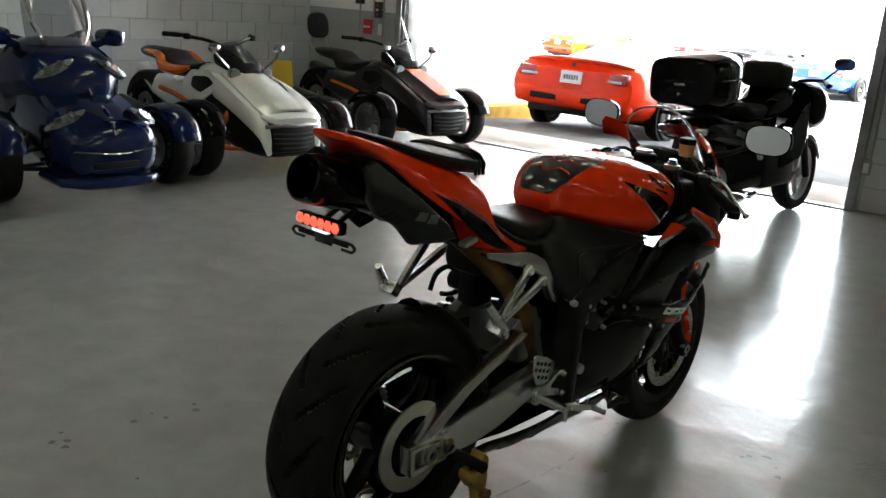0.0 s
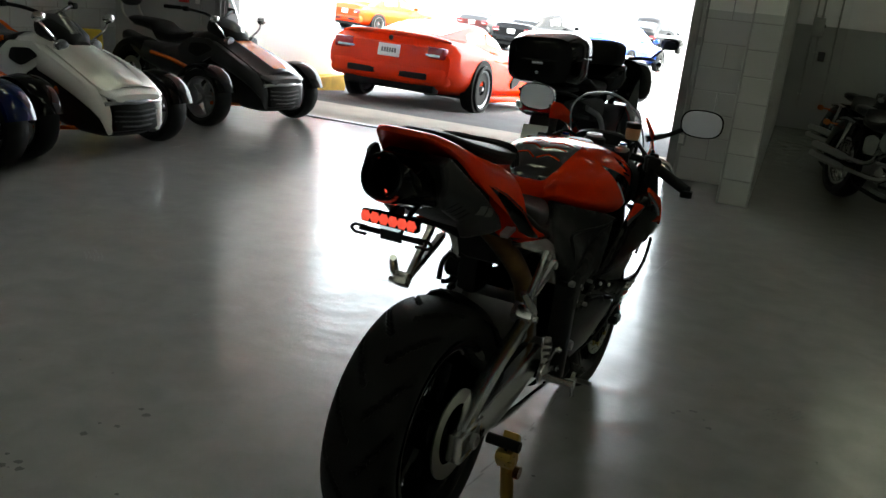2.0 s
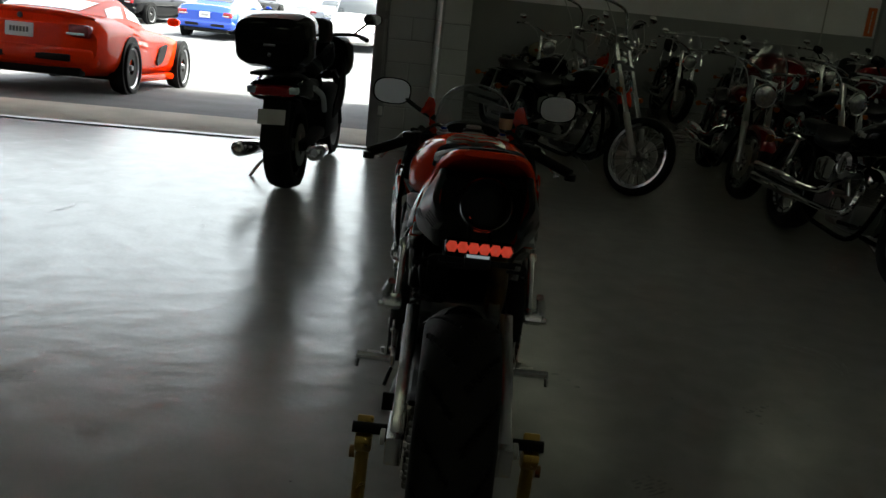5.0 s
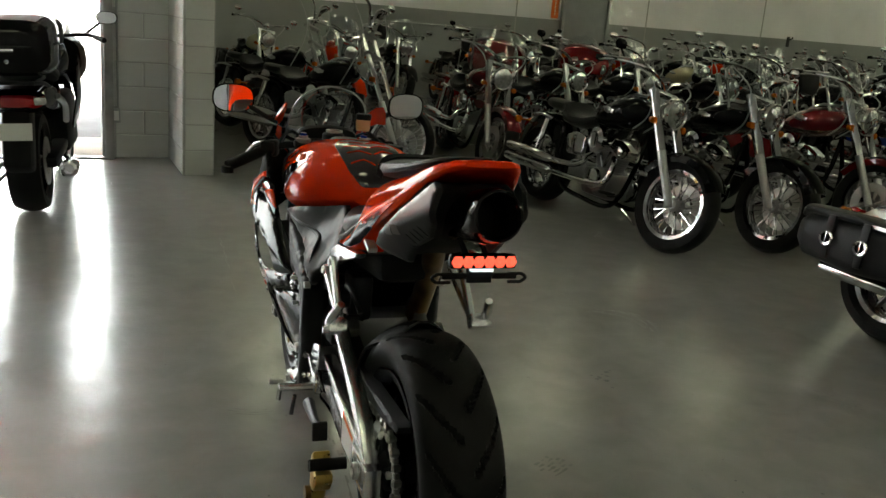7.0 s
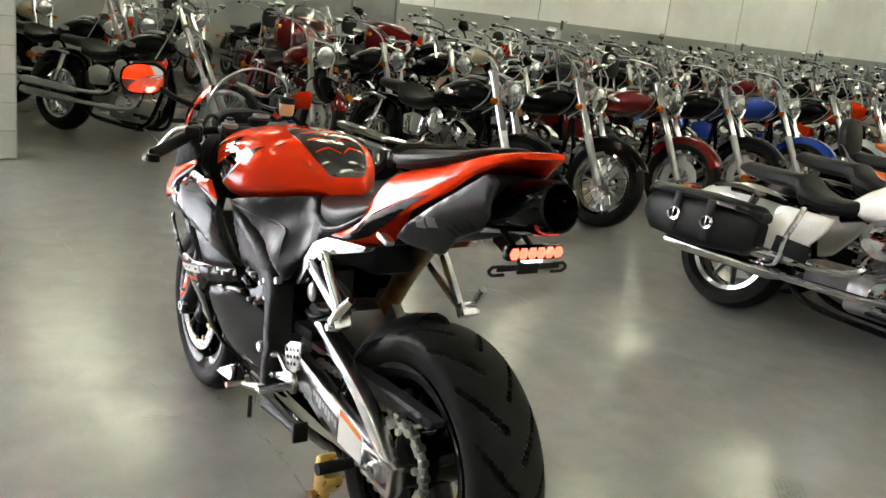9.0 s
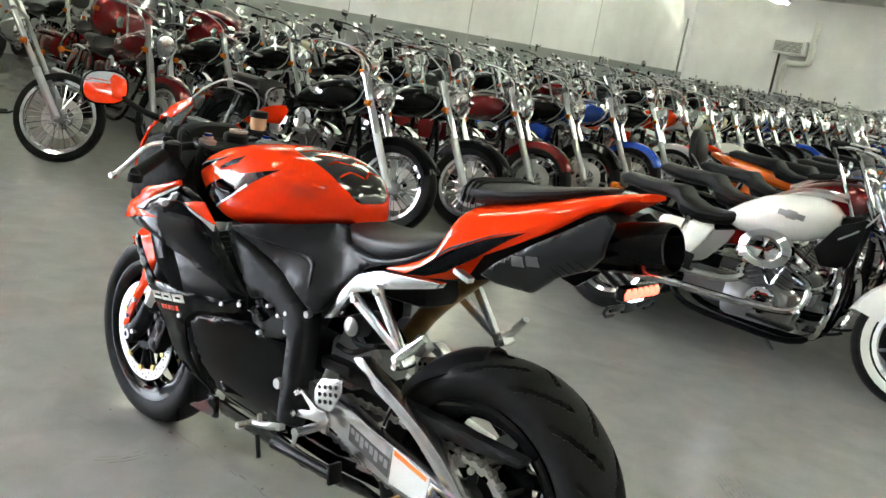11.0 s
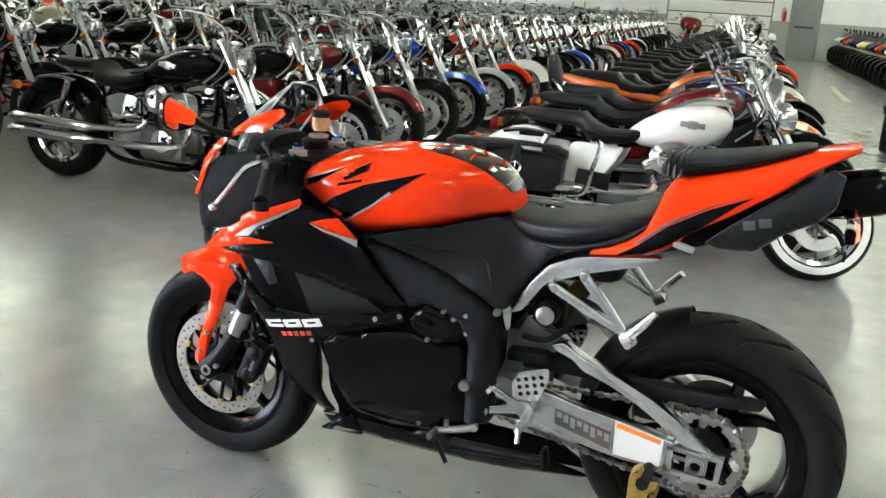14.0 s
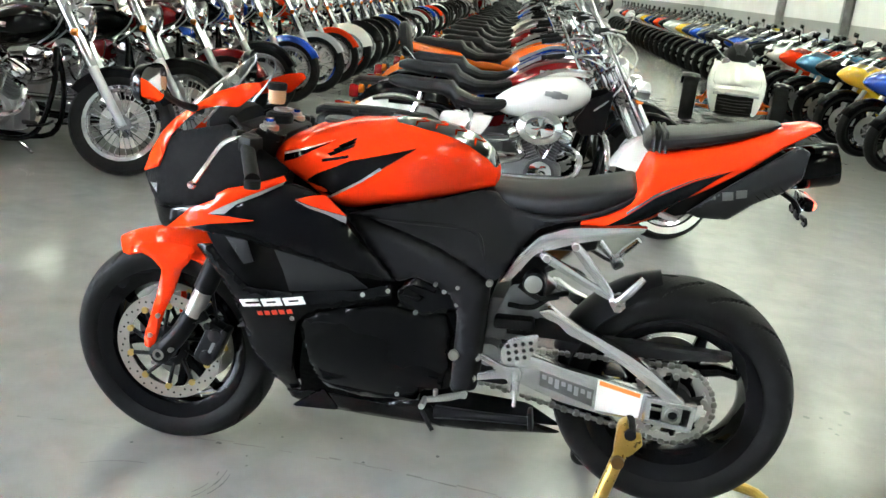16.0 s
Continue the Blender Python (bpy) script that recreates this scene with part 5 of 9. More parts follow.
    for ol in ([(0.69, 0.634), (0.665, 0.652), (0.60, 0.634), (0.612, 0.620)], [(0.712, 0.604), (0.69, 0.622), (0.64, 0.606), (0.655, 0.590)]):
        bm = bmesh.new()
        shell(bm, rounded(ol, 2, 0.15), lambda x, z: 0.192, 0.008, 0.02, s, 0.007)
        part("cover_rib", bm, BLACK_GLOSS, cover)
    for x, z in ((0.594, 0.628), (0.56, 0.60), (0.66, 0.562)):
        stud("cover_bolt", x, s * 0.180, z, 0.006, 0.012, STEEL, cover)
    # plain slanted white and red shapes on the flank
    for k in range(3):
        x, z = 1.096 - 0.058 * k, 0.513 + 0.0135 * k
        bars = [[(x, z), (x - 0.052, z + 0.013), (x - 0.048, z + 0.020), (x + 0.003, z + 0.008)], [(x + 0.008, z + 0.020), (x - 0.044, z + 0.034), (x - 0.046, z + 0.026), (x + 0.005, z + 0.013)], [(x, z), (x - 0.012, z + 0.003), (x - 0.004, z + 0.024), (x + 0.008, z + 0.020)]]
        if k:
            bars.append([(x - 0.038, z + 0.0095), (x - 0.052, z + 0.013), (x - 0.044, z + 0.034), (x - 0.030, z + 0.030)])
        for ol in bars:
            bm = bmesh.new()
            panel(bm, ol, lambda x, z: hull(x, z) + 0.002, 0.001, 0.03, s)
            part("white_mark", bm, LABEL_WHITE, hero)
    for k in range(5):
        x, z = 1.056 - 0.02 * k, 0.495 + 0.0052 * k
        bm = bmesh.new()
        panel(bm, [(x, z), (x - 0.014, z + 0.0036), (x - 0.011, z + 0.016), (x + 0.003, z + 0.012)], lambda x, z: hull(x, z) + 0.002, 0.001, 0.03, s)
        part("red_mark", bm, LABEL_RED, hero)
    for x, z in ((0.79, 0.596), (0.965, 0.505), (0.73, 0.612), (0.70, 0.30)):
        stud("fairing_screw", x, s * (hull(x, z) + 0.001), z, 0.006, 0.006, STEEL, hero)
    # nose
    bm = bmesh.new()
    shell(bm, rounded([(1.445, 0.78), (1.42, 0.835), (1.37, 0.88), (1.30, 0.925), (1.165, 0.965), (1.06, 0.915), (1.0, 0.885), (1.0, 0.855), (1.085, 0.822), (1.167, 0.79), (1.20, 0.765), (1.37, 0.722), (1.42, 0.735)], 2, 0.1), lambda x, z: hull(x, z) - 0.002, 0.004, 0.025, s, 0.008)
    part("headlamp_cover", bm, MATT_BLACK, hero, "satin black nose side panel", angle=60)
    bm = bmesh.new()
    shell(bm, rounded([(1.44, 0.79), (1.422, 0.84), (1.365, 0.91), (1.322, 0.955), (1.278, 0.985), (1.208, 1.034), (1.139, 1.062), (1.098, 1.07), (1.088, 1.056), (1.138, 1.008), (1.198, 1.002), (1.25, 0.985), (1.282, 0.96), (1.325, 0.912), (1.345, 0.858), (1.356, 0.828)], 2, 0.1), lambda x, z: hull(x, z) + 0.010, 0.004, 0.025, s, 0.006)
    part("nose_cowl", bm, RED, hero, "glossy red nose fairing", angle=60)
    bm = bmesh.new()
    shell(bm, rounded([(1.42, 0.715), (1.21, 0.752), (1.25, 0.735), (1.31, 0.68), (1.35, 0.67)], 2, 0.1), lambda x, z: hull(x, z) - 0.012, 0.004, 0.025, s, 0.004)
    part("chin", bm, BLACK_GLOSS, hero)
    bm = bmesh.new()
    shell(bm, [(1.31, 0.688), (1.236, 0.753), (1.194, 0.774), (1.165, 0.790), (1.163, 0.803), (1.136, 0.819), (1.081, 0.835), (1.000, 0.868), (0.992, 0.856), (1.059, 0.821), (1.105, 0.797), (1.15, 0.772), (1.185, 0.748), (1.131, 0.752), (1.062, 0.752), (1.174, 0.727), (1.242, 0.705)], lambda x, z: hull(x, z) + 0.013, 0.006, 0.025, s, 0.003)
    cowl = part("side_cowl", bm, RED, hero, "glossy red side fairing with silver edge", angle=60)
    bm = bmesh.new()
    panel(bm, [(1.187, 0.748), (1.15, 0.774), (1.105, 0.799), (1.059, 0.823), (0.994, 0.858), (1.0, 0.846), (1.058, 0.812), (1.109, 0.786), (1.139, 0.757)], lambda x, z: hull(x, z) + 0.0085, 0.002, 0.025, s)
    part("cowl_edge", bm, STRIPE_SILVER, cowl)
    bm = bmesh.new()
    shell(bm, [(0.968, 0.815), (0.929, 0.828), (0.897, 0.834), (0.843, 0.789), (0.887, 0.796), (0.934, 0.806)], lambda x, z: hull(x, z) + 0.010 - 0.05 * max(0, 0.85 - x), 0.004, 0.02, s, 0.002)
    part("cowl_corner", bm, RED, cowl)
    bm = bmesh.new()
    panel(bm, [(0.968, 0.813), (0.934, 0.804), (0.887, 0.795), (0.843, 0.788), (0.842, 0.772), (0.886, 0.788), (0.934, 0.799)], lambda x, z: hull(x, z) + 0.0095 - 0.05 * max(0, 0.85 - x), 0.002, 0.02, s)
    part("corner_edge", bm, STRIPE_SILVER, cowl)
    bm = bmesh.new()
    panel(bm, [(1.41, 0.77), (1.36, 0.785), (1.36, 0.76)], lambda x, z: hull(x, z) + 0.003, 0.002, 0.03, s)
    part("headlamp", bm, LAMP_GLASS, hero)
bm = bmesh.new()
rings = []
for x, top, bot, w in ((1.10, 0.95, 0.72, 0.15), (1.22, 0.93, 0.73, 0.14), (1.34, 0.88, 0.74, 0.10), (1.41, 0.83, 0.765, 0.05)):
    rings.append(egg(x, 0, (top + bot) / 2, w, (top - bot) / 2, (top - bot) / 2, 20, 2.6))
loft(bm, rings)
part("nose_core", bm, BLACK_PLASTIC, hero)

# screen
def screen_at(u, v):
    """A domed sheet: half width, and place along and up."""
    k = max(1 - v ** 3.2, 0.0) ** 0.5
    return 0.128 * k, 1.37 - 0.20 * v - 0.12 * u * u * k * (1 - 0.4 * v), 0.95 + 0.185 * v - 0.015 * v * v


bm = bmesh.new()
nu, nv = 20, 10
grid = []
for i in range(nv + 1):
    v = i / nv
    row = []
    for j in range(nu + 1):
        u = -1 + 2 * j / nu
        w, x, z = screen_at(u, v)
        row.append(bm.verts.new((x, u * w, z)))
    grid.append(row)
for a, b in zip(grid, grid[1:]):
    for j in range(nu):
        bm.faces.new((a[j], a[j + 1], b[j + 1], b[j]))
screen = part("windscreen", bm, CLEAR, hero, "clear curved windscreen")
screen.visible_shadow = False
bm = bmesh.new()
edge = [(screen_at(1, v)[1], -screen_at(1, v)[0], screen_at(1, v)[2]) for v in (0.0, 0.25, 0.5, 0.7, 0.85, 0.95, 1.0)]
tube(bm, edge + [(x, -y, z) for x, y, z in edge[-2::-1]], 0.003, 8, 3)
part("screen_edge", bm, EDGE_GLASS, hero, "pale edge of the screen")

# cockpit
bm = bmesh.new()
box(bm, (0.10, 0.18, 0.04), (1.14, 0, 0.925), (0, -12, 0), 0.015)
rings = []
for x, top, bot, w in ((1.27, 0.965, 0.90, 0.07), (1.25, 0.985, 0.90, 0.095), (1.20, 0.992, 0.91, 0.10), (1.18, 0.985, 0.92, 0.095)):
    rings.append(egg(x, 0, (top + bot) / 2, w, (top - bot) / 2, (top - bot) / 2, 20, 2.6))
loft(bm, rings)
lathe(bm, [(0, 0), (0.035, 0), (0.035, 0.02), (0.028, 0.026), (0, 0.026)], 20, pose(1.10, 0, 0.955, 90, 0, 0))
part("dashboard", bm, BLACK_PLASTIC, hero)
bm = bmesh.new()
box(bm, (0.07, 0.25, 0.022), (1.085, 0, 0.938), (0, -8, 0), 0.008)
clamp = part("top_clamp", bm, BLACK_SATIN, hero)
for s in (1, -1):
    bm = bmesh.new()
    lathe(bm, [(0, 0), (0.024, 0), (0.024, 0.012), (0.015, 0.014), (0.015, 0.022), (0, 0.022)], 16, pose(1.09, s * 0.098, 0.948, 90, 0, 0))
    part("fork_cap", bm, STEEL, clamp)
    bm = bmesh.new()
    lathe(bm, [(0, 0.021), (0.011, 0.021), (0.011, 0.030), (0, 0.030)], 12, pose(1.09, s * 0.098, 0.948, 90, 0, 0))
    part("fork_adjuster", bm, BLUE_PAINT, clamp, "blue anodised fork adjuster")
    bm = bmesh.new()
    box(bm, (0.045, 0.045, 0.04), (1.095, s * 0.205, 0.927), (0, 0, s * -25), 0.008)
    box(bm, (0.02, 0.03, 0.03), (1.13, s * 0.195, 0.942), (0, 0, s * -25), 0.006)
    part("switch_block", bm, BLACK_PLASTIC, hero)
bm = bmesh.new()
lathe(bm, [(0.018, 0), (0.026, 0), (0.026, 0.006), (0.018, 0.006)], 20, pose(1.09, 0.0, 0.985, 90, 0, 0), closed=True)
lathe(bm, [(0.0, 0), (0.014, 0), (0.014, 0.008), (0.0, 0.008)], 12, pose(1.09, 0.09, 0.95, 90, 0, 0))
lathe(bm, [(0.0, 0), (0.014, 0), (0.014, 0.008), (0.0, 0.008)], 12, pose(1.09, -0.09, 0.95, 90, 0, 0))
part("stem_nut", bm, STEEL, hero)
for s in (1, -1):
    bm = bmesh.new()
    tube(bm, [(1.125, s * 0.10, 0.935), (1.115, s * 0.17, 0.93), (1.08, s * 0.25, 0.905)], 0.012, 10)
    box(bm, (0.05, 0.035, 0.05), (1.105, s * 0.19, 0.925), (0, 0, s * -20), 0.008)
    part("clip_on_bar", bm, BLACK_SATIN, hero)
    bm = bmesh.new()
    tube(bm, [(1.098, s * 0.215, 0.918), (1.035, s * 0.335, 0.875)], 0.017, 14, 0)
    lathe(bm, [(0, 0), (0.019, 0), (0.019, 0.02), (0, 0.02)], 12, pose(1.035, s * 0.335, 0.875) @ V(0, 0, 1).rotation_difference(V(0, 1, 0)).to_matrix().to_4x4())
    part("grip", bm, RUBBER, hero)
    bm = bmesh.new()
    tube(bm, [(1.125, s * 0.20, 0.94), (1.15, s * 0.24, 0.925), (1.175, s * 0.275, 0.875), (1.19, s * 0.305, 0.84)], [0.008, 0.007, 0.006, 0.006], 8)
    lathe(bm, [(0, -0.01), (0.008, -0.008), (0.01, 0), (0.008, 0.008), (0, 0.01)], 10, pose(1.192, s * 0.31, 0.835))
    part("lever", bm, HERO_ALU, hero)
    bm = bmesh.new()
    tube(bm, [(1.255, s * 0.13, 0.98), (1.285, s * 0.19, 1.0), (1.308, s * 0.25, 1.035)], [0.012, 0.008, 0.009], 8)
    part("mirror_stem", bm, BLACK_SATIN, hero)
    bm = bmesh.new()
    rings = []
    tilt = -0.02 if s > 0 else 0.22
    for x, k in ((1.338, 0.35), (1.328, 0.75), (1.315, 0.95), (1.298, 1.0)):
        rings.append([(x + tilt * (p[1] - 0.295), s * (0.295 + (p[1] - 0.295) * k), 1.055 + (p[2] - 1.055) * k) for p in egg(0, 0.295, 1.055, 0.068, 0.046, 0.048, 20, 2.7)])
    loft(bm, rings)
    bmesh.ops.recalc_face_normals(bm, faces=bm.faces[:])
    shell = part("mirror", bm, BLACK_GLOSS, hero, "black mirror housing")
    bm = bmesh.new()
    bm.faces.new([bm.verts.new((1.2965 + tilt * (p[1] - 0.295), s * p[1], p[2])) for p in egg(0, 0.295, 1.055, 0.063, 0.042, 0.044, 20, 2.7)])
    part("mirror_glass", bm, MIRROR, shell)
bm = bmesh.new()
lathe(bm, [(0, 0), (0.021, 0), (0.024, 0.012), (0.024, 0.036), (0, 0.036)], 18, pose(1.15, -0.108, 0.985, 90, 0, 0))
resv = part("brake_reservoir", bm, FLUID, hero, "translucent reservoir with amber brake fluid")
bm = bmesh.new()
lathe(bm, [(0, 0.037), (0.026, 0.037), (0.026, 0.052), (0.023, 0.055), (0, 0.055)], 18, pose(1.15, -0.108, 0.985, 90, 0, 0))
part("cap", bm, BLACK_PLASTIC, resv)
cables = [([(1.15, -0.115, 0.99), (1.14, -0.14, 0.97), (1.12, -0.18, 0.94)], 0.006)]
for s in (1, -1):
    cables += [([(1.10, s * 0.18, 0.93), (1.18, s * 0.12, 0.97), (1.2, s * 0.04, 0.9), (1.1, 0.05 * s, 0.84)], 0.006), ([(1.12, s * 0.2, 0.92), (1.22, s * 0.14, 0.93), (1.18, s * 0.1, 0.84)], 0.005)]
for pts, r in cables:
    bm = bmesh.new()
    tube(bm, pts, r, 6)
    part("cable", bm, BLACK_PLASTIC, hero)

# the stand under its swing arm
stand = thing("paddock_stand", HERO, "gold zinc-plated rear paddock stand under the motorcycle", "motorcycle stand")
for s in (1, -1):
    bm = bmesh.new()
    tube(bm, [(0.108, s * 0.205, 0.335), (0.135, s * 0.208, 0.22), (0.172, s * 0.212, 0.055)], 0.017, 12, 0)
    part("upright", bm, GOLD, stand)
    bm = bmesh.new()
    plate(bm, rounded([(0.135, 0.375), (0.115, 0.392), (0.10, 0.35), (0.075, 0.352), (0.07, 0.335), (0.095, 0.30), (0.135, 0.29)], 2, 0.2), s * 0.185, s * 0.225, bevel=0.004)
    part("hook_plate", bm, GOLD, stand)
    bm = bmesh.new()
    rod(bm, (0.104, s * 0.15, 0.362), (0.104, s * 0.235, 0.362), 0.014, 14)
    part("support_pad", bm, RUBBER, stand)
    bm = bmesh.new()
    lathe(bm, [(0, s * 0.225), (0.016, s * 0.225), (0.016, s * 0.238), (0, s * 0.238)], 14, pose(0.122, 0, 0.285))
    part("clamp_bolt", bm, BRONZE, stand)
    bm = bmesh.new()
    tube(bm, [(0.172, s * 0.212, 0.055), (0.0, s * 0.212, 0.05), (-0.20, s * 0.205, 0.048)], 0.015, 10, 0)
    part("side_rail", bm, GOLD, stand)
    bm = bmesh.new()
    lathe(bm, [(0, -0.018), (0.030, -0.018), (0.036, -0.010), (0.036, 0.010), (0.030, 0.018), (0, 0.018)], 20, pose(0.185, s * 0.245, 0.036))
    part("stand_wheel", bm, RUBBER, stand)
bm = bmesh.new()
tube(bm, [(-0.20, 0.205, 0.048), (-0.31, 0.17, 0.05), (-0.35, 0, 0.055), (-0.31, -0.17, 0.05), (-0.20, -0.205, 0.048)], 0.015, 10, 4)
part("handle_bar", bm, GOLD, stand)

# ---- cruisers ----
def ring_of(p, q, n=36):
    return [(p[0] + q * math.cos(2 * math.pi * i / n), p[1], p[2] + q * math.sin(2 * math.pi * i / n)) for i in range(n)]


def wheel(parent, name, at, R, w, rim, style="wire", paint=None, disc=True, side=-1, white=False, lite=False):
    """A wheel with tyre, rim, hub, spokes and disc."""
    bm = bmesh.new()
    lathe(bm, [(rim - 0.022, -w * 0.22), (rim + 0.006, -w * 0.36), (rim + 0.008, -w * 0.40), (rim - 0.014, -w * 0.36), (rim - 0.03, 0), (rim - 0.014, w * 0.36), (rim + 0.008, w * 0.40), (rim + 0.006, w * 0.36), (rim - 0.022, w * 0.22)], 28, closed=True)
    wh = part(name, bm, paint or CHROME, parent, "", at)
    bm = bmesh.new()
    prof = [(rim + 0.002, -w * 0.36), (rim + (R - rim) * 0.35, -w * 0.5), (rim + (R - rim) * 0.75, -w * 0.48), (R - 0.006, -w * 0.26), (R, 0), (R - 0.006, w * 0.26), (rim + (R - rim) * 0.75, w * 0.48), (rim + (R - rim) * 0.35, w * 0.5), (rim + 0.002, w * 0.36)]
    lathe(bm, prof, 36)
    part("tyre", bm, RUBBER, wh, "black tyre")
    if white:
        for s in (1, -1):
            bm = bmesh.new()
            lathe(bm, [(rim + (R - rim) * 0.2, s * w * 0.468), (rim + (R - rim) * 0.35, s * w * 0.512), (rim + (R - rim) * 0.62, s * w * 0.503)], 40)
            part("whitewall", bm, WHITEWALL, wh, "white side wall")
    bm = bmesh.new()
    lathe(bm, [(0, -w * 0.4), (0.03, -w * 0.4), (0.045, -w * 0.25), (0.028, -w * 0.1), (0.028, w * 0.1), (0.045, w * 0.25), (0.03, w * 0.4), (0, w * 0.4)], 16)
    part("hub", bm, CAST, wh)
    bm = bmesh.new()
    if style == "wire":
        for k in range(32):
            a = 2 * math.pi * k / 32
            s = 1 if k % 2 else -1
            d = 0.35 * (1 if (k // 2) % 2 else -1)
            rod(bm, (0.04 * math.cos(a + d), s * w * 0.25, 0.04 * math.sin(a + d)), ((rim - 0.02) * math.cos(a), s * w * 0.05, (rim - 0.02) * math.sin(a)), 0.003, 4)
        part("spokes", bm, CHROME, wh, "chromed wire spokes")
    else:
        cast_spokes(bm, 5 if style == "five" else 9, 0.03, rim - 0.015, 0.04 if style == "five" else 0.02, 0.026 if style == "five" else 0.016, w * 0.35)
        part("spokes", bm, paint or (CAST if style == "nine" else CHROME), wh)
    if disc:
        bm = bmesh.new()
        lathe(bm, [(0.082, side * w * 0.5), (0.148, side * w * 0.5), (0.148, side * (w * 0.5 + 0.006)), (0.082, side * (w * 0.5 + 0.006))], 32, closed=True)
        for k in range(6):
            a = 2 * math.pi * k / 6
            rod(bm, (0.03 * math.cos(a), side * w * 0.48, 0.03 * math.sin(a)), (0.105 * math.cos(a + 0.4), side * (w * 0.5 + 0.003), 0.105 * math.sin(a + 0.4)), 0.008, 5)
        part("brake_disc", bm, STEEL, wh, "steel brake disc")
    return wh


def fender_mesh(bm, R, w, a0, a1, n=14, flare=0.0, side=0.10):
    """A mudguard round the y axis, with side skirts."""
    rings = []
    for i in range(n):
        a = radians(a0 + (a1 - a0) * i / (n - 1))
        r = R + flare * (i / (n - 1)) ** 3
        ring = []
        for u, dr in ((-1, -side), (-0.98, -side * 0.35), (-0.8, -0.008), (-0.4, 0.0), (0, 0.004), (0.4, 0.0), (0.8, -0.008), (0.98, -side * 0.35), (1, -side)):
            ring.append(((r + dr) * math.cos(a), u * w / 2, (r + dr) * math.sin(a)))
        for u, dr in ((0.96, -side), (0.94, -side * 0.35), (0.76, -0.013), (0, -0.003), (-0.76, -0.013), (-0.94, -side * 0.35), (-0.96, -side)):
            ring.append(((r + dr) * math.cos(a), u * w / 2, (r + dr) * math.sin(a)))
        rings.append(ring)
    loft(bm, rings)
    bmesh.ops.recalc_face_normals(bm, faces=bm.faces[:])


def cruiser(m, label, paint, second=None, front="wire", rear="five", screen=None, bags=None, backrest=False, bars=0.0, turn=12, white=False, chop=False, fairing=False, lamps=False, wide_fender=False, group="rows of parked motorcycles", seat=None, big=False, low=0.0, under=None):
    """A cruiser facing local x, leaning on its side stand. turn: how far the bars are turned."""
    t = thing("cruiser_motorcycle", m, label, "motorcycle", group)
    second = second or paint
    Rf, wf, rf = (0.33, 0.085, 0.265) if chop else (0.315, 0.115, 0.22)
    fx = 0.98 if chop else 0.80
    rx, Rr, wr, rr = -0.80, 0.315, 0.16, 0.205
    # front end, turned about the steering head
    ax = V(-0.56, 0, 0.83).normalized() if chop else V(-0.50, 0, 0.866).normalized()
    head = V(0.40, 0, 0.86)
    S = Matrix.Translation(head) @ Matrix.Rotation(radians(turn), 4, ax) @ Matrix.Translation(-head)
    axle = V(fx, 0, Rf)
    top = axle + ax * ((1.02 if chop else 0.78))
    wheel(t, "front_wheel", S @ pose(*axle), Rf, wf, rf, front, None, True, 1 if front == "wire" else -1, white)
    wheel(t, "rear_wheel", pose(rx, 0, Rr), Rr, wr, rr, rear, None, True, 1)
    for s in (1, -1):
        o = V(0, s * 0.10, 0)
        bm = bmesh.new()
        tube(bm, [axle + o + V(0.02, 0, -0.02), axle + o + ax * 0.36], [0.026, 0.029], 12, 0, S)
        part("fork_slider", bm, ALU, t, "polished fork leg")
        bm = bmesh.new()
        tube(bm, [axle + o + ax * 0.35, top + o], 0.032 if not chop else 0.022, 12, 0, S)
        part("fork_cover", bm, CHROME, t)
    bm = bmesh.new()
    for k, d in ((0.0, 0.075), (-0.2, 0.07)):
        p = top + ax * k
        box(bm, (0.05, 0.26, 0.03), tuple(p), (0, -30, 0), 0.008, m=S)
    part("fork_clamp", bm, CHROME if not chop else CAST, t)
    if not chop:
        bm = bmesh.new()
        fender_mesh(bm, Rf + (0.03 if wide_fender else 0.022), wf + (0.07 if wide_fender else 0.045), 18 if wide_fender else 28, 165 if wide_fender else 150, 14, 0.02, 0.13 if wide_fender else 0.07)
        part("front_fender", bm, second, t, "", S @ pose(*axle))
    # lights
    lp = head + V(0.16, 0, 0.0) + ax * 0.02
    bm = bmesh.new()
    lathe(bm, [(0, -0.12), (0.06, -0.11), (0.097, -0.04), (0.108, 0.015), (0.10, 0.03), (0.09, 0.022)], 20, S @ pose(*lp, 0, 0, -90))
    lamp = part("headlamp", bm, CHROME, t, "chrome headlamp")
    bm = bmesh.new()
    lathe(bm, [(0, 0.036), (0.06, 0.031), (0.096, 0.020)], 20, S @ pose(*lp, 0, 0, -90))
    part("lens", bm, LAMP_GLASS, lamp)
    if lamps:
        for s in (1, -1):
            bm = bmesh.new()
            lathe(bm, [(0, -0.07), (0.045, -0.06), (0.06, -0.01), (0.062, 0.015), (0.05, 0.02), (0, 0.024)], 16, S @ pose(lp.x - 0.02, s * 0.19, lp.z - 0.03, 0, 0, -90))
            rod(bm, lp + V(-0.06, s * 0.06, -0.03), lp + V(-0.06, s * 0.18, -0.03), 0.012, 6, S)
            part("passing_lamp", bm, CHROME, t, "chrome passing lamp")
    for s in (1, -1):
        bm = bmesh.new()
        p = axle + ax * 0.56 + V(0.01, s * 0.16, 0)
        lathe(bm, [(0, -0.03), (0.018, -0.025), (0.023, 0.0), (0.023, 0.012), (0, 0.018)], 12, S @ pose(*p, 0, 0, -90))
        part("turn_signal", bm, AMBER, t, "amber turn signal")
    # bars, grips, mirrors
    hb = top + V(0, 0, 0.02)
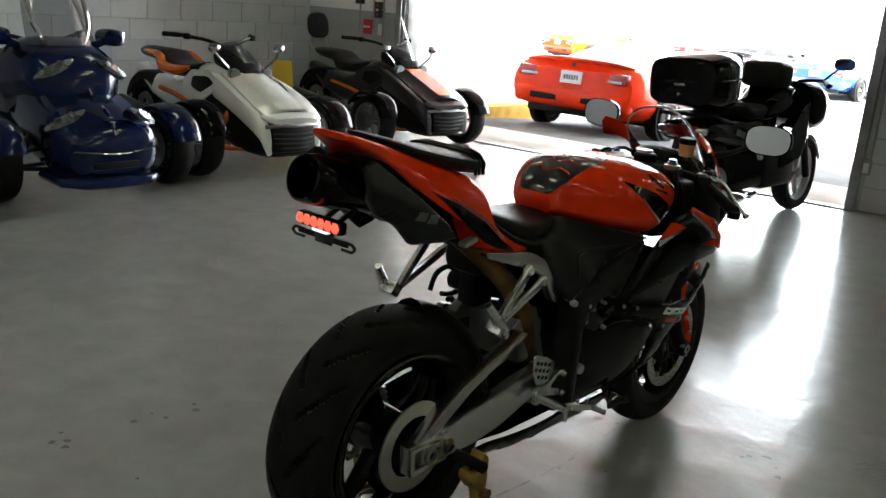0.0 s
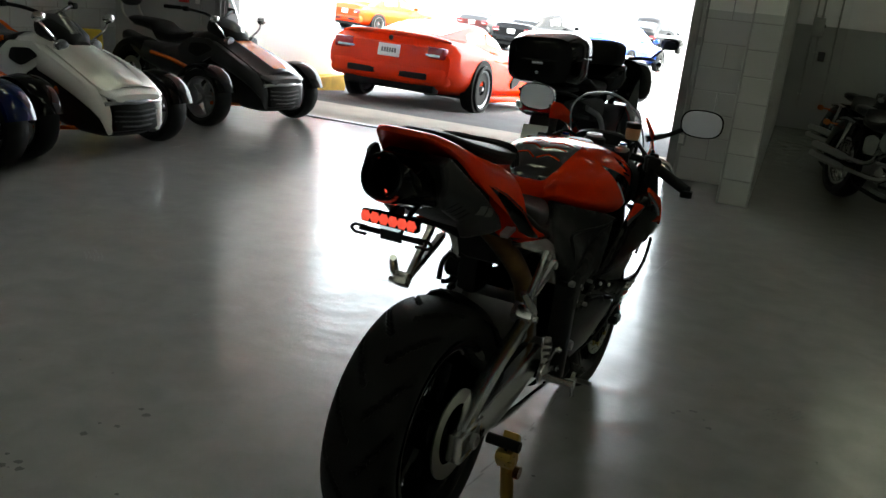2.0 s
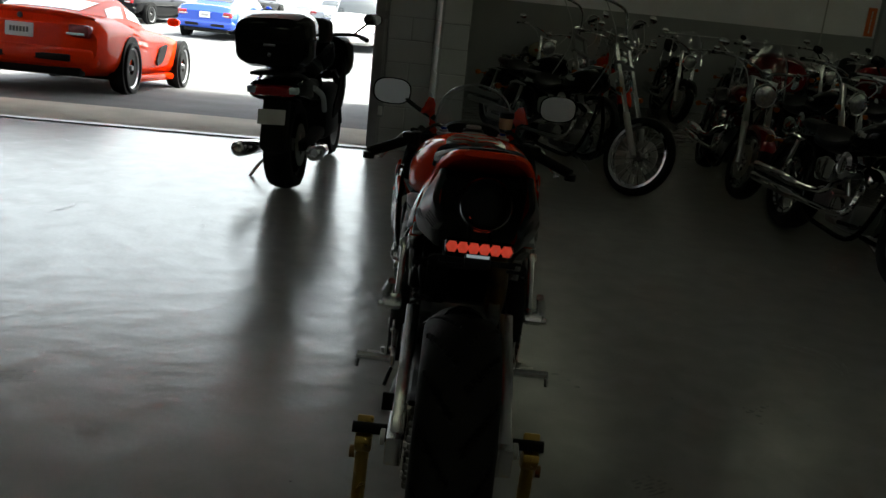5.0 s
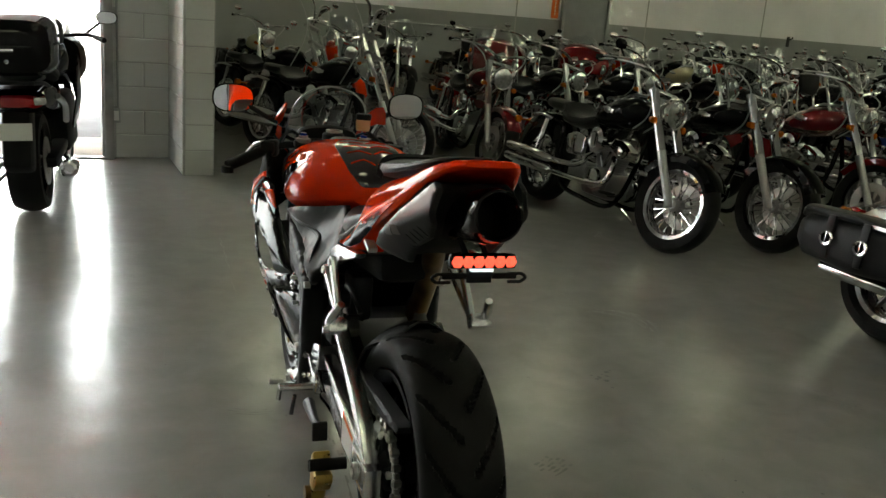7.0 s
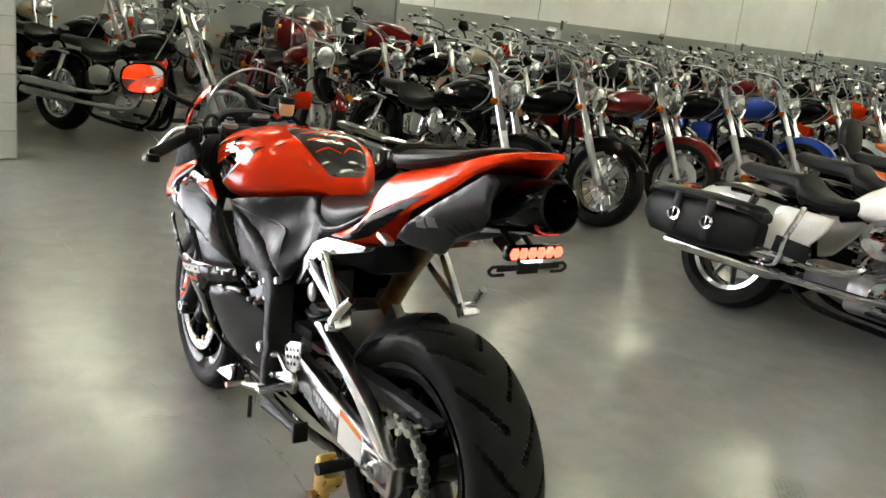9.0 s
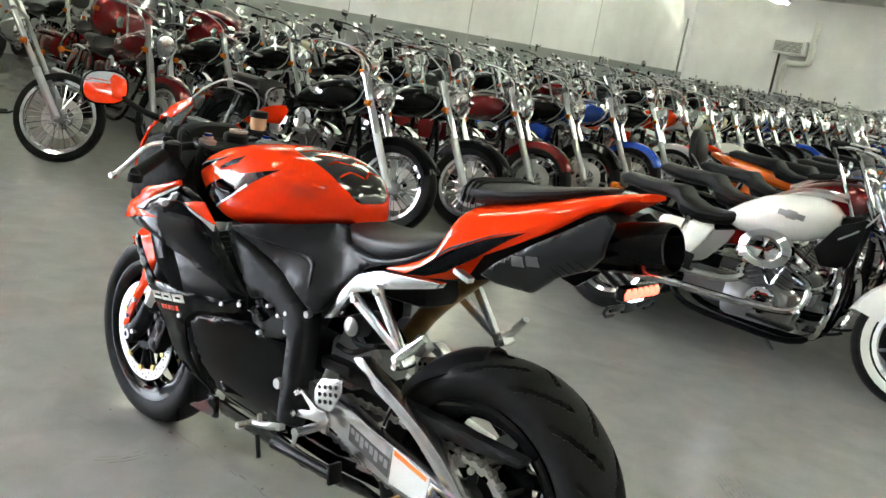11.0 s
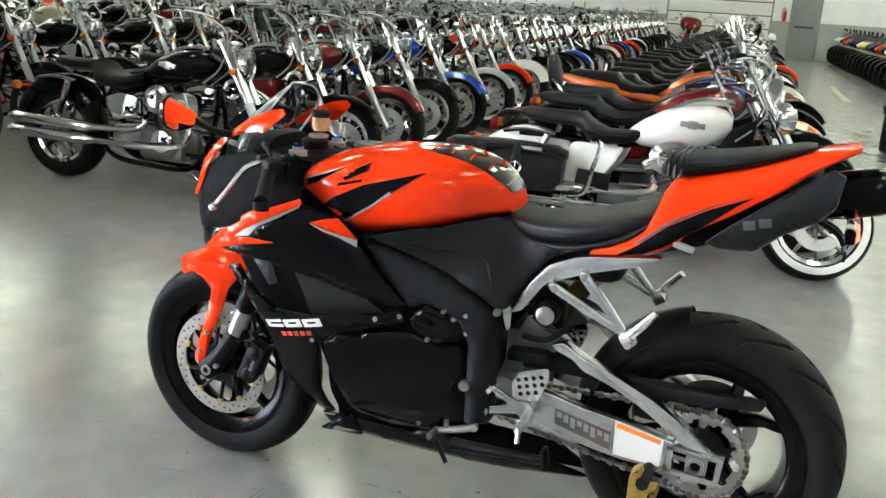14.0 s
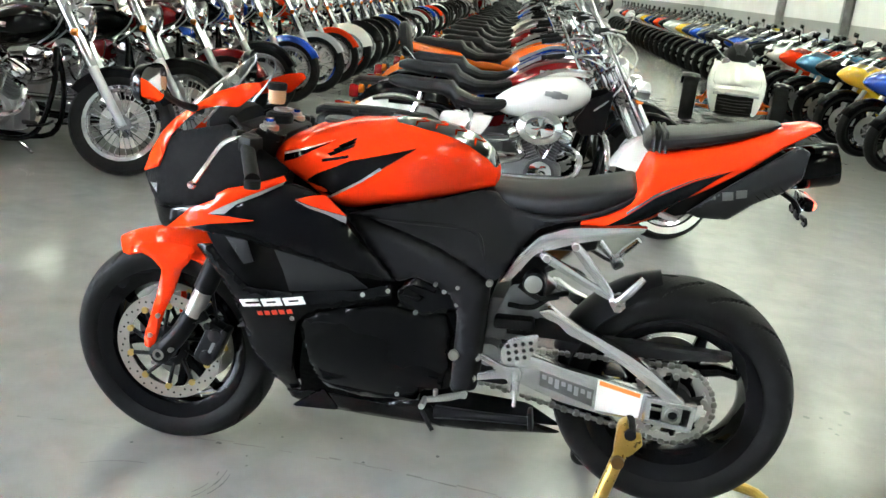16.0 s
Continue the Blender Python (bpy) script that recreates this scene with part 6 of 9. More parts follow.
    for s in (1, -1):
        bm = bmesh.new()
        tube(bm, [hb, hb + V(-0.01, s * 0.07, 0.06 + bars), hb + V(-0.03, s * 0.22, 0.10 + bars), hb + V(-0.16, s * 0.36, 0.10 + bars), hb + V(-0.27, s * 0.41, 0.08 + bars)], 0.0125, 8, 5, S)
        bar = part("handlebar", bm, CHROME, t)
        bm = bmesh.new()
        rod(bm, hb + V(-0.16, s * 0.36, 0.11 + bars), hb + V(-0.29, s * 0.418, 0.085 + bars), 0.018, 10, S)
        part("grip", bm, RUBBER, bar)
        bm = bmesh.new()
        tube(bm, [hb + V(-0.12, s * 0.34, 0.12 + bars), hb + V(-0.10, s * 0.40, 0.145 + bars), hb + V(-0.11, s * 0.42, 0.17 + bars)], 0.006, 6, 4, S)
        rings = [[(x - 0.0, s * 0.42 + (q[1]) * k, 0.19 + q[2] * k) for q in egg(0, 0, 0, 0.052, 0.034, 0.034, 14, 2.3)] for x, k in ((0.018, 0.4), (0.008, 0.9), (-0.006, 1.0), (-0.008, 0.9))]
        loft(bm, rings, S @ Matrix.Translation(hb + V(-0.11, 0, bars)))
        bmesh.ops.recalc_face_normals(bm, faces=bm.faces[:])
        part("mirror", bm, BLACK_GLOSS if turn == 14 else CHROME, bar, "round mirror")
        bm = bmesh.new()
        tube(bm, [hb + V(-0.1, s * 0.31, 0.13 + bars), hb + V(-0.1, s * 0.37, 0.115 + bars), hb + V(-0.22, s * 0.43, 0.10 + bars)], 0.006, 6, 3, S)
        tube(bm, [hb + V(-0.1, s * 0.3, 0.11 + bars), hb + V(0.06, s * 0.2, 0.02), hb + V(0.0, s * 0.08, -0.18), V(0.3, s * 0.06, 0.72)], 0.005, 5, 4, S)
        part("lever", bm, ALU, bar)
    bm = bmesh.new()
    lathe(bm, [(0, -0.03), (0.045, -0.03), (0.05, 0.0), (0.045, 0.015), (0, 0.012)], 16, S @ pose(hb.x - 0.03, 0, hb.z + 0.06, 90, 0, 0) @ pose(0, 0, 0, 35, 0, 0))
    part("speedometer", bm, CHROME, t)
    if screen:
        bm = bmesh.new()
        grid = []
        for i in range(7):
            v = i / 6
            row = []
            for j in range(13):
                u = -1 + j / 6
                w = 0.25 * (1 - 0.10 * v - 0.35 * max(0, v - 0.6) ** 2 * 3)
                row.append(bm.verts.new(S @ V(0.50 - 0.26 * v * screen - 0.12 * u * u, u * w, 0.88 + 0.50 * v * screen - 0.10 * u * u * max(0, v - 0.5))))
            grid.append(row)
        for a, b in zip(grid, grid[1:]):
            for j in range(12):
                bm.faces.new((a[j], a[j + 1], b[j + 1], b[j]))
        sc = part("windscreen", bm, CLEAR, t, "clear windscreen with bright edge")
        sc.visible_shadow = False
        bm = bmesh.new()
        for s in (1, -1):
            tube(bm, [(0.38 - 0.26 * v * screen, s * 0.25 * (1 - 0.10 * v - 1.05 * max(0, v - 0.6) ** 2), 0.88 + 0.5 * v * screen - 0.10 * max(0, v - 0.5)) for v in (0, 0.3, 0.6, 0.85)], 0.010, 6, 3, S)
        part("screen_bracket", bm, CHROME, t)
    if fairing:
        bm = bmesh.new()
        rings = []
        for x, z, w, u, d in ((0.62, 0.90, 0.10, 0.06, 0.07), (0.58, 0.92, 0.22, 0.12, 0.12), (0.50, 0.95, 0.32, 0.18, 0.20), (0.38, 0.98, 0.36, 0.20, 0.30), (0.30, 0.98, 0.35, 0.19, 0.34)):
            rings.append(egg(x, 0, z, w, u, d, 22, 2.6))
        loft(bm, rings)
        part("fairing", bm, paint, t, "large painted front fairing")
        for s in (1, -1):
            bm = bmesh.new()
            lathe(bm, [(0, 0.03), (0.05, 0.028), (0.07, 0.0), (0.0, -0.02)], 16, pose(0.585, s * 0.12, 0.90, 0, 0, -90 + s * -24))
            part("fairing_lamp", bm, LAMP_GLASS, t)
            bm = bmesh.new()
            box(bm, (0.05, 0.10, 0.05), (0.44, s * 0.33, 0.98), (0, 0, s * -20), 0.015)
            part("fairing_signal", bm, AMBER, t)
    # tank
    bm = bmesh.new()
    rings = []
    for x, z, w, u, d in ((0.37, 0.84, 0.05, 0.03, 0.03), (0.33, 0.84, 0.10, 0.06, 0.06), (0.25, 0.835, 0.14, 0.085, 0.09), (0.13, 0.815, 0.155, 0.09, 0.10), (0.0, 0.785, 0.145, 0.08, 0.085), (-0.10, 0.755, 0.11, 0.055, 0.06), (-0.17, 0.735, 0.06, 0.025, 0.03)):
        rings.append(egg(x - (0.07 if big else 0), 0, z - (0.012 if big else 0), w * 1.13, u * 1.25, d * (1.5 if big else 1.15), 24, 2.2))
    loft(bm, rings)
    tk = part("fuel_tank", bm, paint, t, "teardrop fuel tank")
    bm = bmesh.new()
    lathe(bm, [(0, 0), (0.04, 0), (0.042, 0.012), (0.03, 0.02), (0, 0.022)], 16, pose(0.12, 0.05, 0.925, 90, 0, 0))
    tube(bm, [(0.30, 0, 0.945), (0.1, 0, 0.935), (-0.1, 0, 0.83)], 0.022, 8)
    part("tank_console", bm, CHROME, tk)
    for s in (1, -1):
        bm = bmesh.new()
        box(bm, (0.13, 0.006, 0.03), (0.10, s * 0.174, 0.80 if big else 0.82), (0, 4, 0), 0.002)
        box(bm, (0.05, 0.008, 0.045), (0.10, s * 0.174, 0.80 if big else 0.82), (0, 4, 0), 0.002)
        part("tank_badge", bm, CHROME if paint is not WHITE_PAINT else CAST, tk)
    if big:
        for s in (1, -1):
            bm = bmesh.new()
            plate(bm, rounded([(0.43, 0.87), (0.40, 0.60), (0.27, 0.58), (0.22, 0.66), (0.30, 0.80)], 2, 0.12), s * 0.045, s * 0.085, bevel=0.008)
            part("neck_cover", bm, BLACK_GLOSS, t, "glossy black steering head cover")
    # seat
    bm = bmesh.new()
    rings = []
    for x, z, w, h in ((-0.08, 0.745, 0.07, 0.02), (-0.14, 0.735, 0.11, 0.035), (-0.24, 0.70, 0.145, 0.042), (-0.36, 0.69, 0.165, 0.05), (-0.46, 0.715, 0.17, 0.065), (-0.50, 0.765, 0.14, 0.06), (-0.56, 0.775, 0.125, 0.045), (-0.70, 0.775, 0.12, 0.045), (-0.82, 0.785, 0.10, 0.04), (-0.87, 0.785, 0.06, 0.02)):
        rings.append(egg(x, 0, z + (0.06 if under else 0.0), w, h, h, 18, 2.6))
    loft(bm, rings)
    part("seat", bm, seat or SEAT_BLACK, t, "stepped black seat")
    if under:
        bm = bmesh.new()
        loft(bm, [egg(x, 0, z, w, h, h, 18, 2.8) for x, z, w, h in ((-1.0, 0.815, 0.06, 0.018), (-0.95, 0.81, 0.10, 0.03), (-0.80, 0.78, 0.135, 0.05), (-0.5, 0.735, 0.165, 0.06), (-0.25, 0.70, 0.15, 0.045), (-0.10, 0.695, 0.09, 0.025), (-0.05, 0.695, 0.05, 0.012))])
        part("tail_body", bm, under, t, "painted bodywork under the seat")
    if backrest:
        bm = bmesh.new()
        rings = [egg(0, 0, 0, 0.11 * k, 0.13 * k, 0.12 * k, 18, 2.6) for k in (0.8, 1.0, 1.0, 0.85)]
        rings = [[(x, q[1], q[2]) for q in r] for x, r in zip((0.035, 0.02, -0.02, -0.035), rings)]
        loft(bm, rings, pose(-0.93, 0, 1.06 - low, 0, -12, 0))
        part("backrest", bm, SEAT_BLACK, t, "padded black backrest")
        bm = bmesh.new()
        for s in (1, -1):
            tube(bm, [(-0.70, s * 0.12, 0.60), (-0.88, s * 0.11, 0.80), (-0.95, s * 0.09, 1.02 - low)], 0.010, 6)
        part("sissy_bar", bm, CHROME, t)
    # rear fender, lamp
    bm = bmesh.new()
    fender_mesh(bm, Rr + 0.045, wr + 0.06, 35, 178 if not bags else 170, 16, 0.02, 0.13)
    part("rear_fender", bm, second, t, "", pose(rx, 0, Rr + 0.03))
    bm = bmesh.new()
    lathe(bm, [(0, -0.05), (0.04, -0.04), (0.05, 0.0), (0.045, 0.02), (0, 0.03)], 14, pose(rx - 0.36, 0, 0.58, 0, 0, 90))
    part("tail_lamp", bm, RED_LENS, t)
    for s in (1, -1):
        bm = bmesh.new()
        rod(bm, (rx - 0.28, 0, 0.60), (rx - 0.28, s * 0.16, 0.60), 0.008, 6)
        lathe(bm, [(0, -0.03), (0.028, -0.02), (0.03, 0.01), (0, 0.018)], 12, pose(rx - 0.28, s * 0.18, 0.60, 0, 0, 90))
        part("rear_signal", bm, AMBER, t)
        bm = bmesh.new()
        tube(bm, [(rx + 0.16, s * 0.13, 0.66), (rx, s * 0.135, 0.68), (rx - 0.14, s * 0.13, 0.66)], 0.014, 6)
        rod(bm, (rx + 0.02, s * 0.15, 0.33), (rx + 0.12, s * 0.15, 0.66), 0.022, 8)
        part("shock_absorber", bm, CHROME, t)
    # frame and engine
    bm = bmesh.new()
    for s in (1, -1):
        tube(bm, [(0.38, 0, 0.72), (0.40, s * 0.07, 0.45), (0.30, s * 0.12, 0.19), (-0.05, s * 0.13, 0.17), (-0.35, s * 0.13, 0.22), (-0.45, s * 0.12, 0.45), (-0.50, s * 0.12, 0.64), (-0.85, s * 0.11, 0.66)], 0.017, 8)
        tube(bm, [(-0.40, s * 0.11, 0.32), (-0.80, s * 0.115, 0.31)], 0.02, 8)
    tube(bm, [(0.40, 0, 0.86), (0.1, 0, 0.76), (-0.30, 0, 0.64)], 0.024, 8)
    part("frame", bm, BLACK_GLOSS, t, "black tube frame")
    bm = bmesh.new()
    box(bm, (0.34, 0.20, 0.20), (0.02, 0, 0.30), bevel=0.04)
    lathe(bm, [(0, -0.13), (0.08, -0.125), (0.10, -0.10), (0.10, 0.10), (0.08, 0.125), (0, 0.13)], 24, pose(0.07, 0, 0.32))
    box(bm, (0.24, 0.18, 0.16), (-0.25, 0, 0.33), bevel=0.03)
    part("crankcase", bm, CAST, t, "cast engine case")
    bm = bmesh.new()
    lathe(bm, [(0, 0.12), (0.10, 0.12), (0.11, 0.14), (0.09, 0.165), (0, 0.17)], 24, pose(0.10, 0, 0.30))
    box(bm, (0.42, 0.05, 0.13), (-0.08, 0.145, 0.30), bevel=0.024, seg=3)
    lathe(bm, [(0, -0.13), (0.075, -0.13), (0.07, -0.155), (0, -0.165)], 22, pose(0.06, 0, 0.33))
    part("engine_cover", bm, CHROME, t, "chrome engine cover")
    for a in (26, -26):
        bm = bmesh.new()
        prof = [(0, 0.0)]
        for k in range(8):
            prof += [(0.052, 0.018 * k), (0.075, 0.018 * k + 0.004), (0.075, 0.018 * k + 0.008), (0.052, 0.018 * k + 0.012)]
        prof += [(0.06, 0.15), (0, 0.15)]
        lathe(bm, prof, 14, pose(0.04 + 0.03 * (1 if a > 0 else -1), 0, 0.40) @ Matrix.Rotation(radians(a), 4, "Y") @ Matrix.Rotation(radians(90), 4, "X"))
        part("cylinder", bm, CAST, t, "finned cylinder")
        bm = bmesh.new()
        box(bm, (0.16, 0.15, 0.075), (0, 0, 0.185), bevel=0.022, m=pose(0.04 + 0.03 * (1 if a > 0 else -1), 0, 0.40) @ Matrix.Rotation(radians(a), 4, "Y"))
        for s in (1, -1):
            rod(bm, V(0.035, s * 0.088, -0.02), V(0.015, s * 0.085, 0.16), 0.010, 8, pose(0.04, 0, 0.40) @ Matrix.Rotation(radians(a), 4, "Y"))
        part("rocker_cover", bm, CHROME, t)
    bm = bmesh.new()
    lathe(bm, [(0, -0.13), (0.085, -0.13), (0.095, -0.145), (0.09, -0.175), (0.06, -0.19), (0.05, -0.185), (0, -0.192)], 26, pose(0.03, 0, 0.60) @ Matrix.Diagonal((1.45, 1.15, 1.1, 1) if big else (1, 1, 1, 1)))
    part("air_cleaner", bm, CHROME, t, "round chrome air cleaner")
    for k, (z0, xs) in enumerate(((0.50, 0.17), (0.50, -0.07))):
        bm = bmesh.new()
        pz = 0.30 - 0.0 if k == 0 else 0.385
        tube(bm, [(xs, -0.08, z0), (xs + (0.10 if k == 0 else -0.0), -0.15, z0 - 0.04), (xs + (0.08 if k == 0 else 0.02), -0.18, pz + 0.04), (xs - 0.10, -0.19, pz), (-0.45, -0.195, pz - 0.01)], 0.021, 10)
        tube(bm, [(-0.42, -0.195, pz - 0.01), (-0.48, -0.198, pz - 0.01), (-1.05, -0.205, pz + 0.0), (-1.10, -0.206, pz)], [0.022, 0.037, 0.039, 0.030], 14, 0)
        part("exhaust", bm, CHROME, t, "chrome exhaust pipe")
    bm = bmesh.new()
    for s in (1, -1):
        rod(bm, (0.34, s * 0.14, 0.27), (0.34, s * 0.27, 0.28), 0.013, 8)
        tube(bm, [(0.30, s * 0.16, 0.25), (0.42, s * 0.19, 0.27), (0.48, s * 0.20, 0.30)], 0.008, 6)
    part("foot_controls", bm, RUBBER, t)
    bm = bmesh.new()
    tube(bm, [(-0.02, 0.13, 0.18), (0.06, 0.24, 0.08), (0.10, 0.30, 0.012)], 0.011, 8)
    part("side_stand", bm, CHROME, t)
    for s in (1, -1):
        bm = bmesh.new()
        if big:
            plate(bm, rounded([(-0.53, 0.645), (-0.24, 0.64), (-0.27, 0.56), (-0.37, 0.42), (-0.60, 0.36), (-0.57, 0.50)], 2, 0.15), s * 0.16, s * 0.19, bevel=0.010)
        else:
            plate(bm, rounded([(-0.28, 0.62), (-0.14, 0.60), (-0.16, 0.46), (-0.36, 0.44), (-0.40, 0.58)], 2, 0.2), s * 0.10, s * 0.135, bevel=0.006)
        part("side_panel", bm, paint if bags else (CHROME if paint is BLACK_GLOSS else paint), t)
    if bags:
        for s in (1, -1):
            bm = bmesh.new()
            rings = []
            for x, z0, z1, w in ((-0.55, 0.40, 0.53, 0.055), (-0.60, 0.34, 0.57, 0.085), (-0.88, 0.32, 0.58, 0.10), (-1.16, 0.34, 0.57, 0.09), (-1.22, 0.40, 0.53, 0.06)):
                rings.append(egg(x, s * 0.24, (z0 + z1) / 2, w, (z1 - z0) / 2, (z1 - z0) / 2, 20, 3.6))
            loft(bm, rings)
            bmesh.ops.recalc_face_normals(bm, faces=bm.faces[:])
            bag = part("saddlebag", bm, bags, t, "black leather saddlebag with buckles" if bags is LEATHER else "painted saddlebag")
            bm = bmesh.new()
            rings = []
            for x, z, w in ((-0.54, 0.555, 0.05), (-0.60, 0.58, 0.095), (-0.88, 0.59, 0.108), (-1.18, 0.58, 0.095), (-1.23, 0.555, 0.05)):
                rings.append(egg(x, s * 0.24, z, w, 0.03, 0.025, 18, 2.8))
            loft(bm, rings)
            bmesh.ops.recalc_face_normals(bm, faces=bm.faces[:])
            part("bag_lid", bm, bags, bag)
            if bags is LEATHER:
                for x in (-0.80, -1.0):
                    bm = bmesh.new()
                    box(bm, (0.045, 0.012, 0.22), (x, s * 0.342, 0.475), bevel=0.004)
                    part("strap", bm, LEATHER, bag)
                    bm = bmesh.new()
                    lathe(bm, [(0.026, -0.005), (0.036, -0.007), (0.040, 0.0), (0.036, 0.007), (0.026, 0.005)], 16, pose(x, s * 0.353, 0.465), True)
                    box(bm, (0.007, 0.01, 0.07), (x, s * 0.355, 0.465), bevel=0.002)
                    part("buckle", bm, CHROME, bag, "chrome buckle")
                bm = bmesh.new()
                plate(bm, [(-0.66, 0.572), (-0.76, 0.572), (-0.78, 0.59), (-0.66, 0.59)], s * 0.338, s * 0.349)
                part("bag_badge", bm, CHROME, bag)
            bm = bmesh.new()
            tube(bm, [(-0.42, s * 0.15, 0.66), (-0.36, s * 0.27, 0.64), (-0.38, s * 0.32, 0.50), (-0.42, s * 0.28, 0.36), (-0.55, s * 0.20, 0.33)], 0.014, 8)
            part("bag_guard", bm, CHROME, t)
            bm = bmesh.new()
            tube(bm, [(0.36, s * 0.08, 0.62), (0.40, s * 0.22, 0.58), (0.42, s * 0.30, 0.42), (0.38, s * 0.26, 0.26), (0.32, s * 0.12, 0.22)], 0.016, 8)
            part("engine_guard", bm, CHROME, t)
            bm = bmesh.new()
            box(bm, (0.22, 0.09, 0.02), (0.10 if s > 0 else 0.16, s * 0.24, 0.25), (0, 3, 0), 0.008)
            part("footboard", bm, RUBBER, t)
            bm = bmesh.new()
            box(bm, (0.19, 0.018, 0.09), (-0.385, s * 0.235, 0.44), (0, 6, 0), 0.02)
            part("passenger_board", bm, RUBBER, t, "folded black passenger footboard")
    return t


LEAN_L = 7


def spot(fx, fy, heading, front=0.80, lean=LEAN_L):
    """A pose that sets a motorcycle's front wheel over (fx, fy), heading in degrees from +x, leaning to its left."""
    h = radians(heading)
    return pose(fx - front * math.cos(h), fy - front * math.sin(h), 0, 0, 0, heading) @ pose(0, 0, 0, -lean, 0, 0)


kinds = [
    cruiser(spot(1.74, 4.30, -90), "black cruiser motorcycle with chrome engine and cast wheels", BLACK_GLOSS, front="wire", turn=14),
    cruiser(spot(2.50, 4.20, -90), "black cruiser motorcycle with wire-spoke front wheel", BLACK_GLOSS, front="wire", rear="wire", turn=8, bars=0.05, screen=0.7),
    cruiser(spot(3.45, 4.22, -90), "dark red cruiser motorcycle with red mudguards", MAROON_PAINT, front="nine", turn=10, screen=0.9),
    cruiser(spot(4.36, 4.22, -90), "black cruiser motorcycle with a padded backrest", BLACK_GLOSS, front="nine", turn=10, backrest=True, screen=0.85),
    cruiser(spot(5.27, 4.22, -90), "bright blue cruiser motorcycle with windscreen", BLUE_PAINT, front="wire", turn=6, screen=0.95),
    cruiser(spot(6.12, 4.15, -90), "black and chrome cruiser motorcycle with high bars", BLACK_GLOSS, SILVER, front="wire", turn=10, bars=0.12),
    cruiser(spot(6.98, 4.15, -90), "red cruiser motorcycle with red mudguard and screen", RED, front="nine", turn=12, screen=0.8),
    cruiser(spot(7.85, 4.15, -90), "white cruiser motorcycle with broad white mudguards", WHITE_PAINT, front="wire", turn=8, wide_fender=True, screen=0.95),
    cruiser(spot(8.70, 4.15, -90), "cream and black cruiser motorcycle with saddlebags", CREAM_PAINT, BLACK_GLOSS, front="wire", turn=8, bags=LEATHER, wide_fender=True),
]
harley = cruiser(spot(1.80, 1.05, -90) @ Matrix.Diagonal((1, 1, 0.955, 1)), "white touring motorcycle with black leather saddlebags", WHITE_PAINT, front="nine", rear="nine", screen=1.0, bags=LEATHER, white=True, lamps=True, wide_fender=True, turn=20, big=True, group="second row of motorcycles")
touring = cruiser(spot(2.9, 9.0, -100), "dark red touring motorcycle with a large fairing", MAROON_PAINT, front="five", screen=0.8, bags=MAROON_PAINT, fairing=True, turn=0, backrest=True, wide_fender=True)
chopper = cruiser(pose(0.33, 7.50, 0, 0, 0, -68) @ pose(0, 0, 0, -7, 0, 0), "black and chrome chopper with long forks and high bars", BLACK_GLOSS, front="wire", rear="wire", chop=True, turn=18, bars=0.16, group="choppers")
copy_thing(chopper, pose(0.30, 9.09, 0, 0, 0, -68) @ pose(0, 0, 0, -7, 0, 0))
orange = cruiser(spot(3.72, 1.15, -92), "orange and black cruiser with orange bodywork under its seat", ORANGE_PAINT, front="nine", turn=18, screen=0.8, under=ORANGE_PAINT, group="second row of motorcycles")
navy = cruiser(spot(3.02, 1.08, -91), "blue touring motorcycle with screen and backrest", BLUE_PAINT, BLACK_GLOSS, front="nine", turn=16, screen=0.9, backrest=True, low=0.17, bags=LEATHER, group="second row of motorcycles")
cruiser(spot(2.40, 1.08, -90), "low dark red cruiser between two touring motorcycles", MAROON_PAINT, BLACK_GLOSS, front="wire", turn=14, group="second row of motorcycles")



def far_version(ob, kind="cruiser_motorcycle"):
    """The same motorcycle with its small parts gathered into the larger ones, for rows that stay far off."""
    home = {"fork_slider": "fork", "fork_cover": "fork", "fork_clamp": "fork", "turn_signal": "signals", "rear_signal": "signals", "mirror": "handlebar", "lever": "fork", "handlebar": "handlebar", "grip": "grips",
            "shock_absorber": "fork", "speedometer": "handlebar", "tank_console": "trim", "tank_badge": "trim", "air_cleaner": "trim", "engine_cover": "trim", "rocker_cover": "trim", "screen_bracket": "trim", "side_stand": "trim",
            "bag_guard": "trim", "engine_guard": "trim", "sissy_bar": "trim", "cylinder": "engine", "crankcase": "engine", "hub": "engine", "foot_controls": "grips", "side_panel": "side_panel", "saddlebag": "saddlebag", "bag_lid": "saddlebag",
            "strap": "saddlebag", "buckle": "trim", "bag_badge": "trim", "footboard": "grips", "passing_lamp": "headlamp", "brake_disc": "brake_disc", "spokes": "spokes", "exhaust": "exhaust", "tyre": "tyre", "whitewall": "whitewall"}
    t = thing(kind, Matrix(), ob["label"], "motorcycle", ob["group"])
    bins = {}
    for o in ob.children_recursive:
        name = o.name.split(".")[0]
        m = o.matrix_basis.copy()
        q = o.parent
        while q is not ob:
            m = q.matrix_basis @ m
            q = q.parent
        if name == "tyre":
            name = o.parent.name.split(".")[0].replace("wheel", "tyre")
        bins.setdefault((home.get(name, name), o.data.materials[0].name), []).append((o, m))
    for (name, mn), items in bins.items():
        bm = bmesh.new()
        for o, m in items:
            n = len(bm.verts)
            bm.from_mesh(o.data)
            bm.verts.ensure_lookup_table()
            bmesh.ops.transform(bm, matrix=m, verts=bm.verts[n:])
        new_part = part(name.rstrip("s") if name in ("signals", "grips") else name, bm, bpy.data.materials[mn], t)
        new_part.visible_shadow = items[0][0].visible_shadow
    return t


